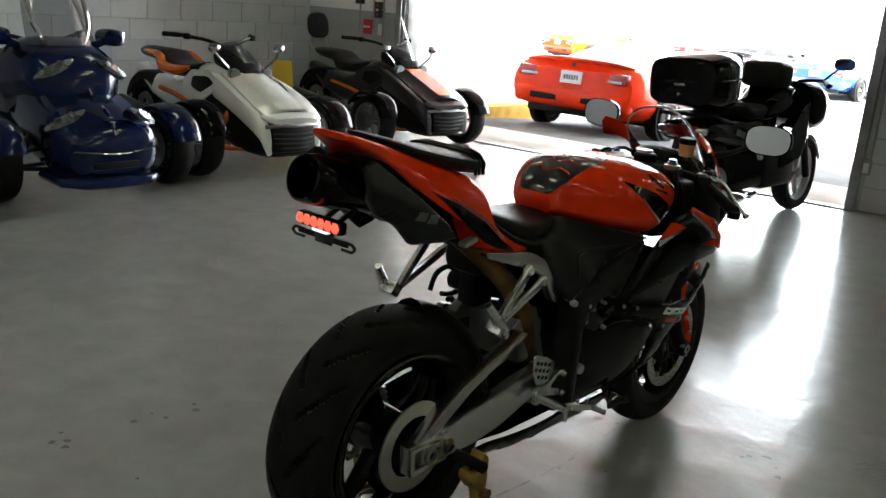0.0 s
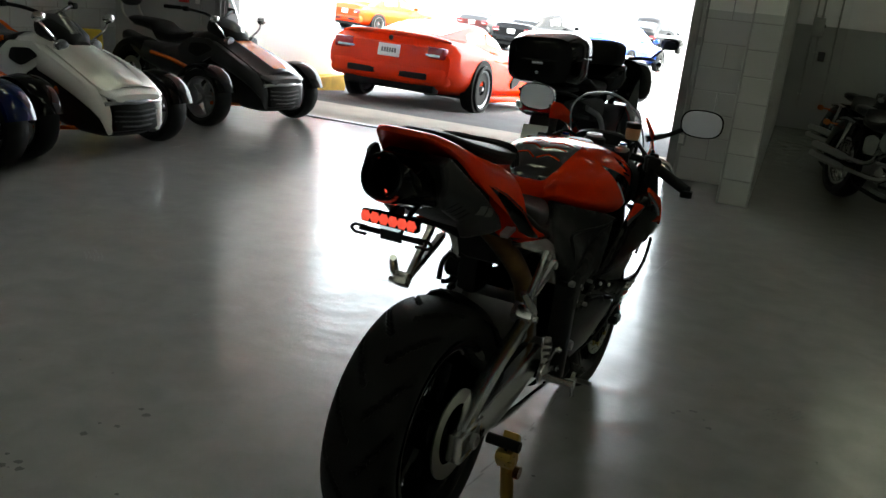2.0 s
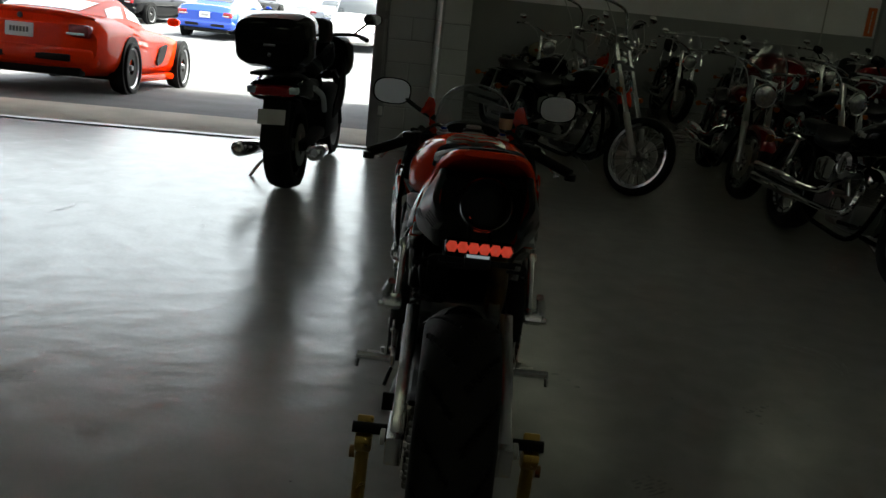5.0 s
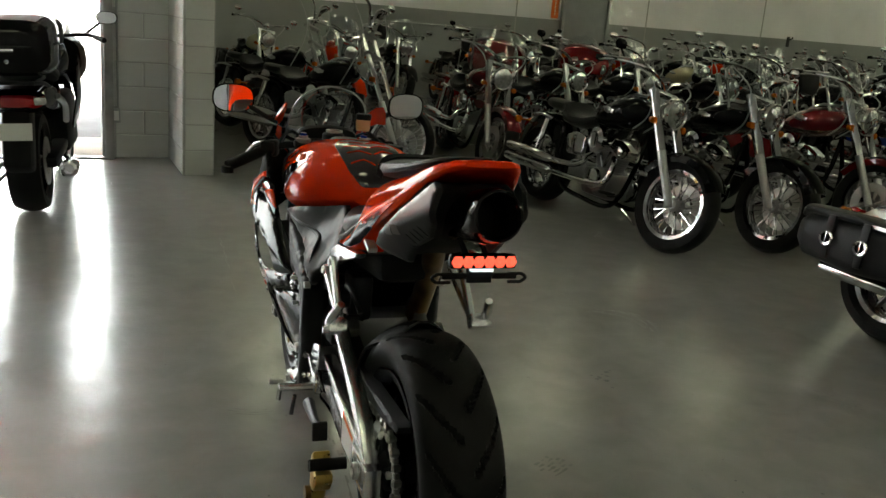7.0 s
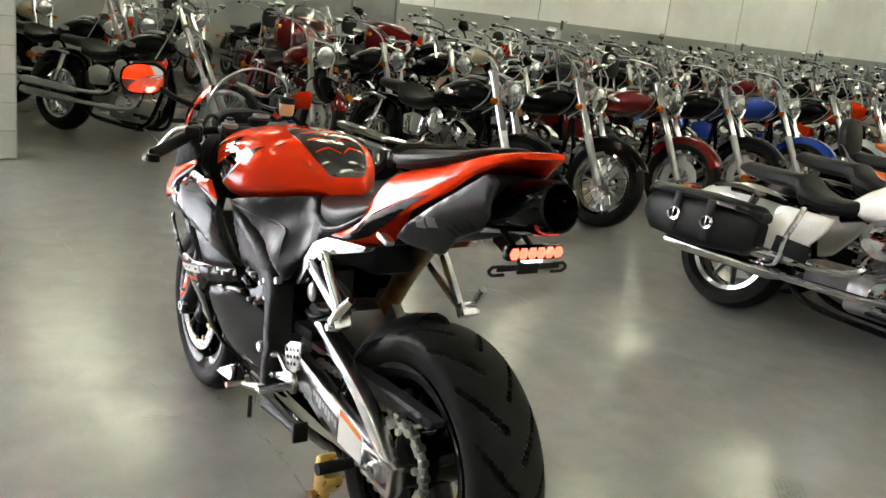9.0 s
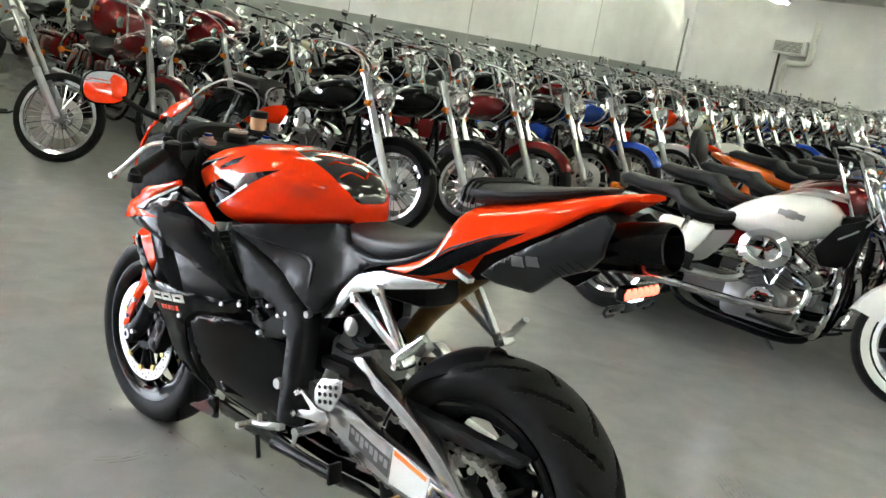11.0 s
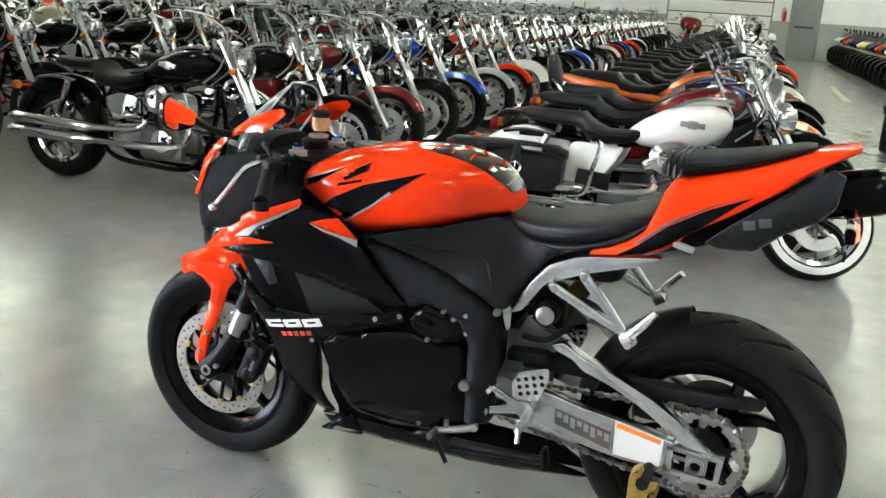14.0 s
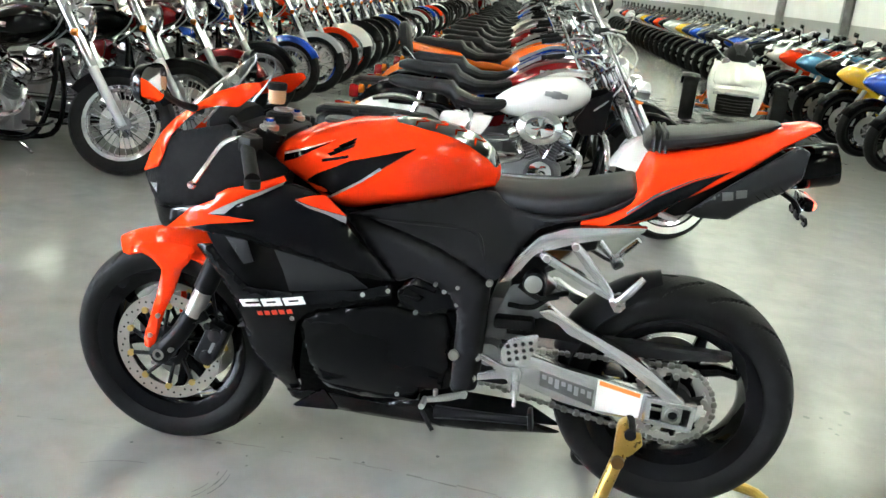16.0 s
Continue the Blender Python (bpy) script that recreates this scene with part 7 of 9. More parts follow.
copy_thing(touring, spot(4.3, 9.2, -98))
far = [far_version(k) for k in kinds + [touring, orange, navy]]
rnd = random.Random(4)


def pick(pool, dark):
    """Black ones are the most common."""
    return rnd.choice(dark) if rnd.random() < 0.5 else rnd.choice(pool)


BLACKS, FAR_BLACKS = [kinds[0], kinds[1], kinds[3], kinds[5]], [far[0], far[1], far[3], far[5]]
x, n = 9.6, 0
while x < 28.5:
    pool = kinds if x < 13 else far[:9]
    copy_thing(pick(pool, BLACKS if x < 13 else FAR_BLACKS), spot(x, 4.15 + rnd.uniform(-0.08, 0.08), -90 + rnd.uniform(-4, 4)))
    x += rnd.uniform(0.82, 0.92)
for y0, x0, x1 in ((6.95, 1.75, 28), (9.7, 1.3, 28.5), (12.0, 0.9, 28.5)):
    x = x0
    while x < x1:
        pool = kinds if y0 < 8 and x < 8 else far[:9]
        if not (9 < y0 < 10 and 2.2 < x < 4.9):
            at = spot(x, y0 + rnd.uniform(-0.15, 0.15), -92 + rnd.uniform(-9, 7))
            copy_thing(pick(pool, BLACKS if y0 < 8 and x < 8 else FAR_BLACKS), at)
        x += rnd.uniform(0.86, 1.0) if y0 < 9 else rnd.uniform(0.98, 1.12)
x = 4.55
while x < 27.0:
    pool = [navy] + kinds[1:3] + kinds[5:9] if x < 9 else far[1:3] + far[5:9] + far[11:]
    copy_thing(pick(pool, (BLACKS if x < 9 else FAR_BLACKS)[:2]), spot(x, 1.1 + rnd.uniform(-0.08, 0.08), -90 + rnd.uniform(-3, 3)))
    x += rnd.uniform(0.82, 0.92)
for k, o in enumerate(far):
    o.matrix_basis = spot(28.7, 12.2 - 0.95 * k, 180)

# ---- three-wheelers ----
TRIKE = Matrix.Scale(0.92, 4)


def trike(m, label, paint, stripe=None, accent=BLACK_SATIN, seat_mat=SEAT_BLACK, seat_side=None, backrest=False, touring=False, tall=False, track=0.64, guard=15):
    t = thing("three_wheeler", m, label, "three-wheeled motorcycle", "three-wheelers")
    for s in (1, -1):
        wheel(t, "front_wheel", pose(0.93, s * track, 0.285), 0.285, 0.18, 0.19, "five", CAST if not touring else BLACK_GLOSS, True, -s)
        bm = bmesh.new()
        fender_mesh(bm, 0.325, 0.23, guard, 150, 14, 0.0, 0.05)
        part("front_fender", bm, BLACK_GLOSS if not touring else paint, t, "gloss mudguard over the wheel", pose(0.93, s * (track + 0.01), 0.285))
        bm = bmesh.new()
        rod(bm, (0.93, s * (track - 0.08), 0.30), (0.86, s * 0.25, 0.33), 0.016, 8)
        rod(bm, (0.93, s * (track - 0.08), 0.22), (1.02, s * 0.22, 0.20), 0.016, 8)
        rod(bm, (0.93, s * (track - 0.08), 0.22), (0.78, s * 0.22, 0.20), 0.016, 8)
        rod(bm, (0.90, s * (track - 0.16), 0.25), (0.84, s * 0.28, 0.48), 0.028, 10)
        part("suspension_arm", bm, accent, t)
        bm = bmesh.new()
        rod(bm, (0.93, s * (track - 0.04), 0.42), (0.93, s * (track - 0.04), 0.60), 0.012, 6)
        part("fender_bracket", bm, BLACK_SATIN, t)
    wheel(t, "rear_wheel", pose(-0.76, 0, 0.31), 0.31, 0.22, 0.19, "five", BLACK_GLOSS)
    bm = bmesh.new()
    fender_mesh(bm, 0.36, 0.28, 30, 165, 14, 0.0, 0.09)
    part("rear_fender", bm, BLACK_SATIN, t, "", pose(-0.76, 0, 0.31))
    # nose and hood
    bm = bmesh.new()
    rings = []
    for x, top, bot, w in ((1.36, 0.45, 0.22, 0.24), (1.33, 0.52, 0.19, 0.31), (1.24, 0.58, 0.17, 0.36), (1.05, 0.65, 0.17, 0.37), (0.85, 0.73, 0.19, 0.35), (0.62, 0.80, 0.22, 0.31), (0.42, 0.83, 0.26, 0.27)):
        c = bot + (top - bot) * 0.5
        rings.append(egg(x, 0, c, w, top - c, c - bot, 26, 3.4))
    loft(bm, rings)
    if not touring:
        bmesh.ops.scale(bm, vec=(0.985, 0.86, 0.92), verts=bm.verts[:])
    nose = part("nose", bm, paint if touring else BLACK_PLASTIC, t, "angular painted nose" if touring else "black inner nose")
    if not touring:
        for s in (1, -1):
            bm = bmesh.new()
            rings = []
            for x, y, z, w, hh in ((0.62, 0.25, 0.68, 0.05, 0.10), (0.85, 0.28, 0.62, 0.06, 0.09), (1.08, 0.295, 0.54, 0.065, 0.085), (1.24, 0.285, 0.46, 0.06, 0.085), (1.32, 0.265, 0.38, 0.05, 0.08), (1.345, 0.25, 0.30, 0.04, 0.07), (1.35, 0.24, 0.25, 0.03, 0.05)):
                rings.append(egg(x, s * y, z, w, hh, hh, 12, 3.0))
            loft(bm, rings)
            bmesh.ops.recalc_face_normals(bm, faces=bm.faces[:])
            part("side_cowl", bm, paint, t, "painted cheek beside the grille")
        bm = bmesh.new()
        rings = [egg(x, 0, z, w, 0.03, 0.03, 16, 3.0) for x, z, w in ((1.30, 0.51, 0.30), (1.36, 0.485, 0.27), (1.385, 0.47, 0.22))]
        loft(bm, rings)
        part("nose_lip", bm, paint, t)
    bm = bmesh.new()
    rings = []
    for x, z, w in ((1.32, 0.545, 0.26), (1.2, 0.61, 0.30), (1.0, 0.695, 0.29), (0.8, 0.765, 0.26), (0.62, 0.815, 0.21)):
        rings.append([(x, -w * 1.08, z - 0.10), (x, -w * 0.95, z - 0.03), (x, -w * 0.5, z + 0.004), (x, -w * 0.42, z + 0.02), (x, 0, z + 0.024), (x, w * 0.42, z + 0.02), (x, w * 0.5, z + 0.004), (x, w * 0.95, z - 0.03), (x, w * 1.08, z - 0.10)])
    loft(bm, rings + [[(x, y, z - 0.02) for x, y, z in r] for r in rings[::-1]], caps=False, ring_closed=False)
    bmesh.ops.recalc_face_normals(bm, faces=bm.faces[:])
    part("hood", bm, paint, t)
    if stripe:
        bm = bmesh.new()
        rings = [[(x, -w, z + 0.025), (x, 0, z + 0.0285), (x, w, z + 0.025)] for x, z, w in ((1.29, 0.563, 0.09), (1.2, 0.61, 0.11), (1.0, 0.695, 0.115), (0.8, 0.765, 0.11), (0.66, 0.808, 0.09))]
        loft(bm, rings + [[(x, y, z - 0.01) for x, y, z in r] for r in rings[::-1]], caps=False, ring_closed=False)
        bmesh.ops.recalc_face_normals(bm, faces=bm.faces[:])
        part("hood_stripe", bm, stripe, t, "bright stripe along the hood")
    if not touring:
        bm = bmesh.new()
        box(bm, (0.08, 0.44, 0.22), (1.335, 0, 0.325), (0, -8, 0), 0.03)
        g = part("grille", bm, BLACK_PLASTIC, t, "black front grille")
        for k in range(4):
            bm = bmesh.new()
            tube(bm, [(1.37, -0.21, 0.265 + 0.038 * k), (1.395, 0, 0.255 + 0.038 * k), (1.37, 0.21, 0.265 + 0.038 * k)], 0.006, 6)
            part("slat", bm, GREY_PAINT, g)
        bm = bmesh.new()
        tube(bm, [(1.33, -0.27, 0.43), (1.375, -0.12, 0.445), (1.39, 0, 0.44), (1.375, 0.12, 0.445), (1.33, 0.27, 0.43)], 0.016, 8)
        part("grille_bar", bm, SILVER, t)
    else:
        for s in (1, -1):
            for x, y, z, a in ((1.20, 0.27, 0.56, 32), (0.93, 0.20, 0.86, 26)):
                bm = bmesh.new()
                rings = [[(xx, q[1] * k, q[2] * k) for q in egg(0, 0, 0, 0.15, 0.034, 0.05, 18, 1.7)] for xx, k in ((-0.08, 0.8), (0.0, 1.0), (0.03, 0.95), (0.05, 0.6))]
                loft(bm, rings, pose(x, s * y, z, s * -30, -30, s * a))
                hl = part("headlamp", bm, HEAD_GLASS, t, "large clear headlamp")
                for d in (-0.045, 0.045):
                    bm = bmesh.new()
                    lathe(bm, [(0.018, 0.0), (0.026, 0.0), (0.026, 0.006), (0.018, 0.006)], 14, pose(x, s * y, z, s * -30, -30, s * a) @ pose(0.047, d, 0.0, 0, 0, -90), closed=True)
                    part("reflector_ring", bm, DARK_STEEL, hl)
            bm = bmesh.new()
            box(bm, (0.06, 0.13, 0.05), (1.30, s * 0.24, 0.33), (0, 0, s * 25), 0.018)
            part("fog_lamp", bm, LAMP_GLASS, t)
            bm = bmesh.new()
            rings = [[(xx, s * 0.42 + q[1] * k, 1.06 + q[2] * k) for q in egg(0, 0, 0, 0.09, 0.06, 0.07, 16, 2.6)] for xx, k in ((0.68, 0.4), (0.64, 0.9), (0.54, 1.0), (0.50, 0.9))]
            loft(bm, rings)
            bmesh.ops.recalc_face_normals(bm, faces=bm.faces[:])
            rod(bm, (0.58, s * 0.25, 0.98), (0.58, s * 0.36, 1.03), 0.03, 8)
            mr = part("mirror", bm, paint, t, "painted mirror housing")
            bm = bmesh.new()
            box(bm, (0.03, 0.05, 0.09), (0.655, s * 0.47, 1.06), (0, 0, s * 30), 0.012)
            part("mirror_signal", bm, LAMP_GLASS, mr)
        bm = bmesh.new()
        rings = []
        for x, top, bot, w in ((1.02, 0.78, 0.66, 0.14), (0.95, 0.92, 0.62, 0.26), (0.82, 1.0, 0.60, 0.32), (0.62, 1.06, 0.58, 0.35), (0.45, 1.05, 0.56, 0.35)):
            c = (top + bot) / 2
            rings.append(egg(x, 0, c, w, top - c, c - bot, 22, 2.8))
        loft(bm, rings)
        part("upper_fairing", bm, paint, t, "dark blue upper fairing")
        for s in (1, -1):
            bm = bmesh.new()
            box(bm, (0.55, 0.16, 0.32), (-0.55, s * 0.27, 0.62), bevel=0.06, seg=3)
            part("side_case", bm, paint, t)
    if touring:
        bm = bmesh.new()
        rings = [egg(x, 0, z, w, hh, hh, 18, 3.2) for x, z, w, hh in ((1.10, 0.20, 0.42, 0.05), (1.30, 0.17, 0.38, 0.055), (1.40, 0.165, 0.28, 0.045), (1.43, 0.165, 0.20, 0.03))]
        loft(bm, rings)
        part("front_bumper", bm, paint, t, "dark blue front bumper")
        bm = bmesh.new()
        box(bm, (0.05, 0.34, 0.05), (1.355, 0, 0.27), bevel=0.014)
        part("intake", bm, BLACK_PLASTIC, t)
        bm = bmesh.new()
        tube(bm, [(1.36, -0.30, 0.38), (1.40, -0.1, 0.36), (1.405, 0, 0.355), (1.40, 0.1, 0.36), (1.36, 0.30, 0.38)], 0.007, 6)
        part("trim_line", bm, CHROME, t)
        bm = bmesh.new()
        tube(bm, [(1.36, 0, 0.47), (1.25, 0, 0.595), (1.05, 0, 0.675), (0.98, 0, 0.80)], [0.012, 0.022, 0.022, 0.010], 8)
        part("hood_ridge", bm, paint, t)
        bm = bmesh.new()
        lathe(bm, [(0, 0), (0.028, 0), (0.024, 0.008), (0, 0.01)], 16, pose(1.30, 0, 0.565, 40, 0, -90))
        part("round_badge", bm, CHROME, t)
    # centre body
    bm = bmesh.new()
    rings = []
    for x, top, bot, w in ((0.62, 0.80, 0.30, 0.20), (0.42, 0.86, 0.28, 0.24), (0.25, 0.84, 0.30, 0.23), (0.05, 0.70, 0.32, 0.19), (-0.25, 0.62, 0.34, 0.17), (-0.6, 0.64, 0.42, 0.14), (-0.95, 0.72, 0.60, 0.09)):
        c = (top + bot) / 2
        rings.append(egg(x, 0, c, w, top - c, c - bot, 20, 2.8))
    loft(bm, rings)
    part("body", bm, paint if not touring else paint, t)
    for s in (1, -1):
        bm = bmesh.new()
        panel(bm, rounded([(0.75, 0.70), (0.60, 0.80), (0.30, 0.78), (0.12, 0.66), (0.18, 0.52), (0.40, 0.50), (0.55, 0.58)], 2, 0.15), lambda x, z: 0.30 - 0.12 * max(0, 0.4 - x), 0.02, 0.06, s)
        part("side_panel", bm, paint, t)
        bm = bmesh.new()
        panel(bm, rounded([(0.66, 0.70), (0.56, 0.75), (0.34, 0.73), (0.30, 0.64), (0.46, 0.60)], 2, 0.2), lambda x, z: 0.307 - 0.12 * max(0, 0.4 - x), 0.01, 0.06, s)
        part("air_scoop", bm, BLACK_PLASTIC, t)
        bm = bmesh.new()
        tube(bm, [(0.30, s * 0.24, 0.45), (0.0, s * 0.24, 0.52), (-0.35, s * 0.20, 0.55)], 0.022, 8)
        part("frame_rail", bm, accent, t)
        bm = bmesh.new()
        box(bm, (0.30, 0.10, 0.025), (0.15, s * 0.34, 0.30), bevel=0.008)
        part("footrest", bm, BLACK_SATIN, t)
    bm = bmesh.new()
    rings = []
    for x, z, w, h in ((0.16, 0.80, 0.10, 0.03), (0.08, 0.765, 0.15, 0.05), (-0.1, 0.73, 0.18, 0.065), (-0.3, 0.74, 0.20, 0.08), (-0.4, 0.81, 0.17, 0.07), (-0.55, 0.83, 0.16, 0.06), (-0.8, 0.84, 0.13, 0.05), (-0.9, 0.84, 0.08, 0.02)):
        rings.append(egg(x, 0, z, w, h, h, 18, 2.6))
    loft(bm, rings)
    st = part("seat", bm, seat_mat, t, "padded two-step seat")
    if seat_side:
        for s in (1, -1):
            bm = bmesh.new()
            tube(bm, [(0.06, s * 0.155, 0.77), (-0.1, s * 0.185, 0.735), (-0.3, s * 0.20, 0.75), (-0.42, s * 0.165, 0.83), (-0.7, s * 0.14, 0.85)], [0.02, 0.045, 0.05, 0.04, 0.02], 10)
            part("seat_side", bm, seat_side, st, "orange seat side")
    if backrest:
        bm = bmesh.new()
        rings = [[(x, q[1] * k, q[2] * k) for q in egg(0, 0, 0, 0.14, 0.15, 0.14, 20, 2.8)] for x, k in ((0.04, 0.8), (0.02, 1.0), (-0.02, 1.0), (-0.04, 0.85))]
        loft(bm, rings, pose(-0.93, 0, 1.12, 0, -12, 0))
        part("backrest", bm, seat_mat, t, "upright padded backrest")
        bm = bmesh.new()
        for s in (1, -1):
            tube(bm, [(-0.72, s * 0.13, 0.80), (-0.90, s * 0.12, 0.90), (-0.96, s * 0.10, 1.08)], 0.014, 8)
        part("backrest_bar", bm, STEEL, t)
    # cockpit
    bm = bmesh.new()
    rings = []
    for x, top, bot, w in ((0.78, 0.82, 0.76, 0.08), (0.70, 0.90, 0.76, 0.15), (0.55, 0.98, 0.78, 0.17), (0.42, 1.0, 0.80, 0.15), (0.36, 0.95, 0.82, 0.10)):
        c = (top + bot) / 2
        rings.append(egg(x, 0, c, w, top - c, c - bot, 18, 2.4))
    loft(bm, rings)
    part("dashboard", bm, BLACK_PLASTIC, t)
    for s in (1, -1):
        bm = bmesh.new()
        tube(bm, [(0.42, s * 0.05, 0.98), (0.38, s * 0.18, 1.03), (0.26, s * 0.36, 1.06), (0.14, s * 0.44, 1.06)], 0.015, 8)
        bar = part("handlebar", bm, BLACK_SATIN, t)
        bm = bmesh.new()
        rod(bm, (0.26, s * 0.36, 1.06), (0.12, s * 0.45, 1.06), 0.02, 10)
        box(bm, (0.06, 0.05, 0.05), (0.30, s * 0.33, 1.055), bevel=0.012)
        part("grip", bm, RUBBER, bar)
        if not touring:
            bm = bmesh.new()
            tube(bm, [(0.70, s * 0.17, 0.82), (0.72, s * 0.27, 0.90), (0.70, s * 0.32, 0.96)], 0.009, 6)
            rings = [[(0.70 + x, s * 0.33 + q[1] * k, 0.995 + q[2] * k) for q in egg(0, 0, 0, 0.055, 0.04, 0.04, 14, 2.3)] for x, k in ((0.035, 0.35), (0.02, 0.85), (-0.005, 1.0), (-0.012, 0.9))]
            loft(bm, rings)
            bmesh.ops.recalc_face_normals(bm, faces=bm.faces[:])
            part("mirror", bm, CHROME, t, "small bright mirror")
            bm = bmesh.new()
            lathe(bm, [(0, -0.05), (0.05, -0.03), (0.058, 0.01), (0.05, 0.03), (0, 0.035)], 16, pose(0.74, s * 0.16, 0.78, 0, 0, -90))
            part("headlamp", bm, LAMP_GLASS, t)
    h = 0.42 if tall else (0.40 if touring else 0.16)
    bm = bmesh.new()
    grid = []
    w0 = 0.26 if touring else 0.15
    for i in range(7):
        v = i / 6
        grid.append([bm.verts.new((0.74 + (0.06 if touring else 0) - 0.22 * v - 0.10 * u * u, u * w0 * (1 - 0.2 * v - 0.5 * max(0, v - 0.6) ** 2), (1.0 if touring else 0.88) + h * v - 0.04 * u * u)) for u in np.linspace(-1, 1, 11)])
    for a, b in zip(grid, grid[1:]):
        for j in range(10):
            bm.faces.new((a[j], a[j + 1], b[j + 1], b[j]))
    sc = part("windscreen", bm, CLEAR if tall else SMOKE, t, "curved windscreen")
    sc.visible_shadow = False
    if touring:
        bm = bmesh.new()
        for s in (1, -1):
            tube(bm, [(0.72, s * 0.13, 1.0), (0.66, s * 0.2, 1.15), (0.55, s * 0.22, 1.34)], 0.016, 8)
        part("screen_arm", bm, CHROME, t)
    bm = bmesh.new()
    tube(bm, [(0.0, -0.20, 0.28), (-0.35, -0.22, 0.27), (-0.75, -0.24, 0.33), (-1.0, -0.24, 0.36)], [0.03, 0.04, 0.06, 0.055], 12)
    part("exhaust", bm, DARK_STEEL, t)
    return t


trike(pose(-6.03, 3.32, 0, 0, 0, -4) @ TRIKE, "dark navy blue touring three-wheeler with a tall screen", NAVY_PAINT, touring=True)
trike(pose(-6.01, 4.87, 0, 0, 0, -6) @ TRIKE, "white three-wheeler with an orange-trimmed seat", WHITE_PAINT, accent=ORANGE_PAINT, seat_side=ORANGE_PAINT)
trike(pose(-6.04, 7.0, 0, 0, 0, -10) @ TRIKE, "grey three-wheeler with orange hood stripe and backrest", GREY_PAINT, stripe=ORANGE_PAINT, accent=ORANGE_PAINT, backrest=True, tall=True)
trike(pose(8.2, -0.70, 0, 0, 0, 170) @ TRIKE, "white three-wheeler with orange arms beside sport motorcycles", WHITE_PAINT, accent=ORANGE_PAINT, track=0.55, guard=62)

# ---- sport motorcycles along the far side, and the black tourer at the door ----
def sport_bike(m, label, paint, second=BLACK_GLOSS, group="row of sport motorcycles"):
    t = thing("sport_motorcycle", m, label, "motorcycle", group)
    wheel(t, "front_wheel", pose(0.70, 0, 0.295), 0.295, 0.12, 0.21, "five", BLACK_GLOSS, True, 1)
    wheel(t, "rear_wheel", pose(-0.68, 0, 0.31), 0.31, 0.18, 0.21, "five", BLACK_GLOSS, True, -1)
    bm = bmesh.new()
    fender_mesh(bm, 0.318, 0.14, 25, 120, 10, 0.0, 0.06)
    part("front_fender", bm, BLACK_GLOSS, t, "", pose(0.70, 0, 0.295))
    for s in (1, -1):
        bm = bmesh.new()
        rod(bm, (0.71, s * 0.09, 0.28), (0.46, s * 0.09, 0.86), 0.026, 10)
        part("fork_leg", bm, STEEL, t)
        bm = bmesh.new()
        panel(bm, rounded([(0.52, 0.62), (0.40, 0.36), (0.25, 0.25), (-0.25, 0.26), (-0.10, 0.42), (0.05, 0.60), (0.22, 0.76), (0.46, 0.86), (0.66, 0.80), (0.74, 0.74)], 2, 0.12), lambda x, z: 0.225 - 0.55 * max(0, x - 0.42) - 0.25 * max(0, 0.4 - z), 0.012, 0.08, s)
        part("side_fairing", bm, paint, t)
        bm = bmesh.new()
        panel(bm, rounded([(0.40, 0.44), (0.34, 0.33), (0.24, 0.27), (-0.20, 0.28), (-0.10, 0.40), (0.12, 0.44)], 2, 0.12), lambda x, z: 0.230 - 0.25 * max(0, 0.4 - z), 0.006, 0.08, s)
        part("belly_pan", bm, second if second is not BLACK_GLOSS else BLACK_SATIN, t)
        bm = bmesh.new()
        panel(bm, [(0.60, 0.76), (0.36, 0.70), (0.12, 0.56), (0.10, 0.48), (0.34, 0.56), (0.52, 0.66)], lambda x, z: 0.229 - 0.55 * max(0, x - 0.42) - 0.25 * max(0, 0.4 - z), 0.004, 0.08, s)
        part("fairing_stripe", bm, second, t)
        bm = bmesh.new()
        tube(bm, [(0.42, s * 0.10, 0.90), (0.40, s * 0.22, 0.90), (0.32, s * 0.33, 0.87)], 0.015, 8)
        part("handlebar", bm, RUBBER, t)
        bm = bmesh.new()
        rod(bm, (0.56, s * 0.16, 0.95), (0.52, s * 0.30, 1.04), 0.008, 6)
        box(bm, (0.03, 0.13, 0.075), (0.52, s * 0.36, 1.06), (0, 0, 0), 0.014)
        part("mirror", bm, BLACK_GLOSS, t)
    bm = bmesh.new()
    rings = []
    for x, top, bot, w in ((0.86, 0.775, 0.755, 0.03), (0.82, 0.815, 0.72, 0.085), (0.74, 0.865, 0.68, 0.135), (0.64, 0.90, 0.65, 0.175), (0.52, 0.905, 0.62, 0.20), (0.42, 0.88, 0.62, 0.205)):
        c = (top + bot) / 2
        rings.append(egg(x, 0, c, w, top - c, c - bot, 20, 2.5))
    loft(bm, rings)
    part("nose", bm, paint, t)
    for s in (1, -1):
        bm = bmesh.new()
        panel(bm, rounded([(0.80, 0.765), (0.70, 0.80), (0.58, 0.815), (0.60, 0.765), (0.72, 0.725)], 2, 0.15), lambda x, z: 0.215 - 0.62 * max(0, x - 0.56), 0.008, 0.05, s)
        part("lamp_mask", bm, BLACK_GLOSS, t)
        bm = bmesh.new()
        panel(bm, rounded([(0.78, 0.765), (0.70, 0.788), (0.64, 0.79), (0.66, 0.765), (0.73, 0.742)], 2, 0.15), lambda x, z: 0.221 - 0.62 * max(0, x - 0.56), 0.004, 0.05, s)
        part("headlamp", bm, LAMP_GLASS, t)
    bm = bmesh.new()
    rings = []
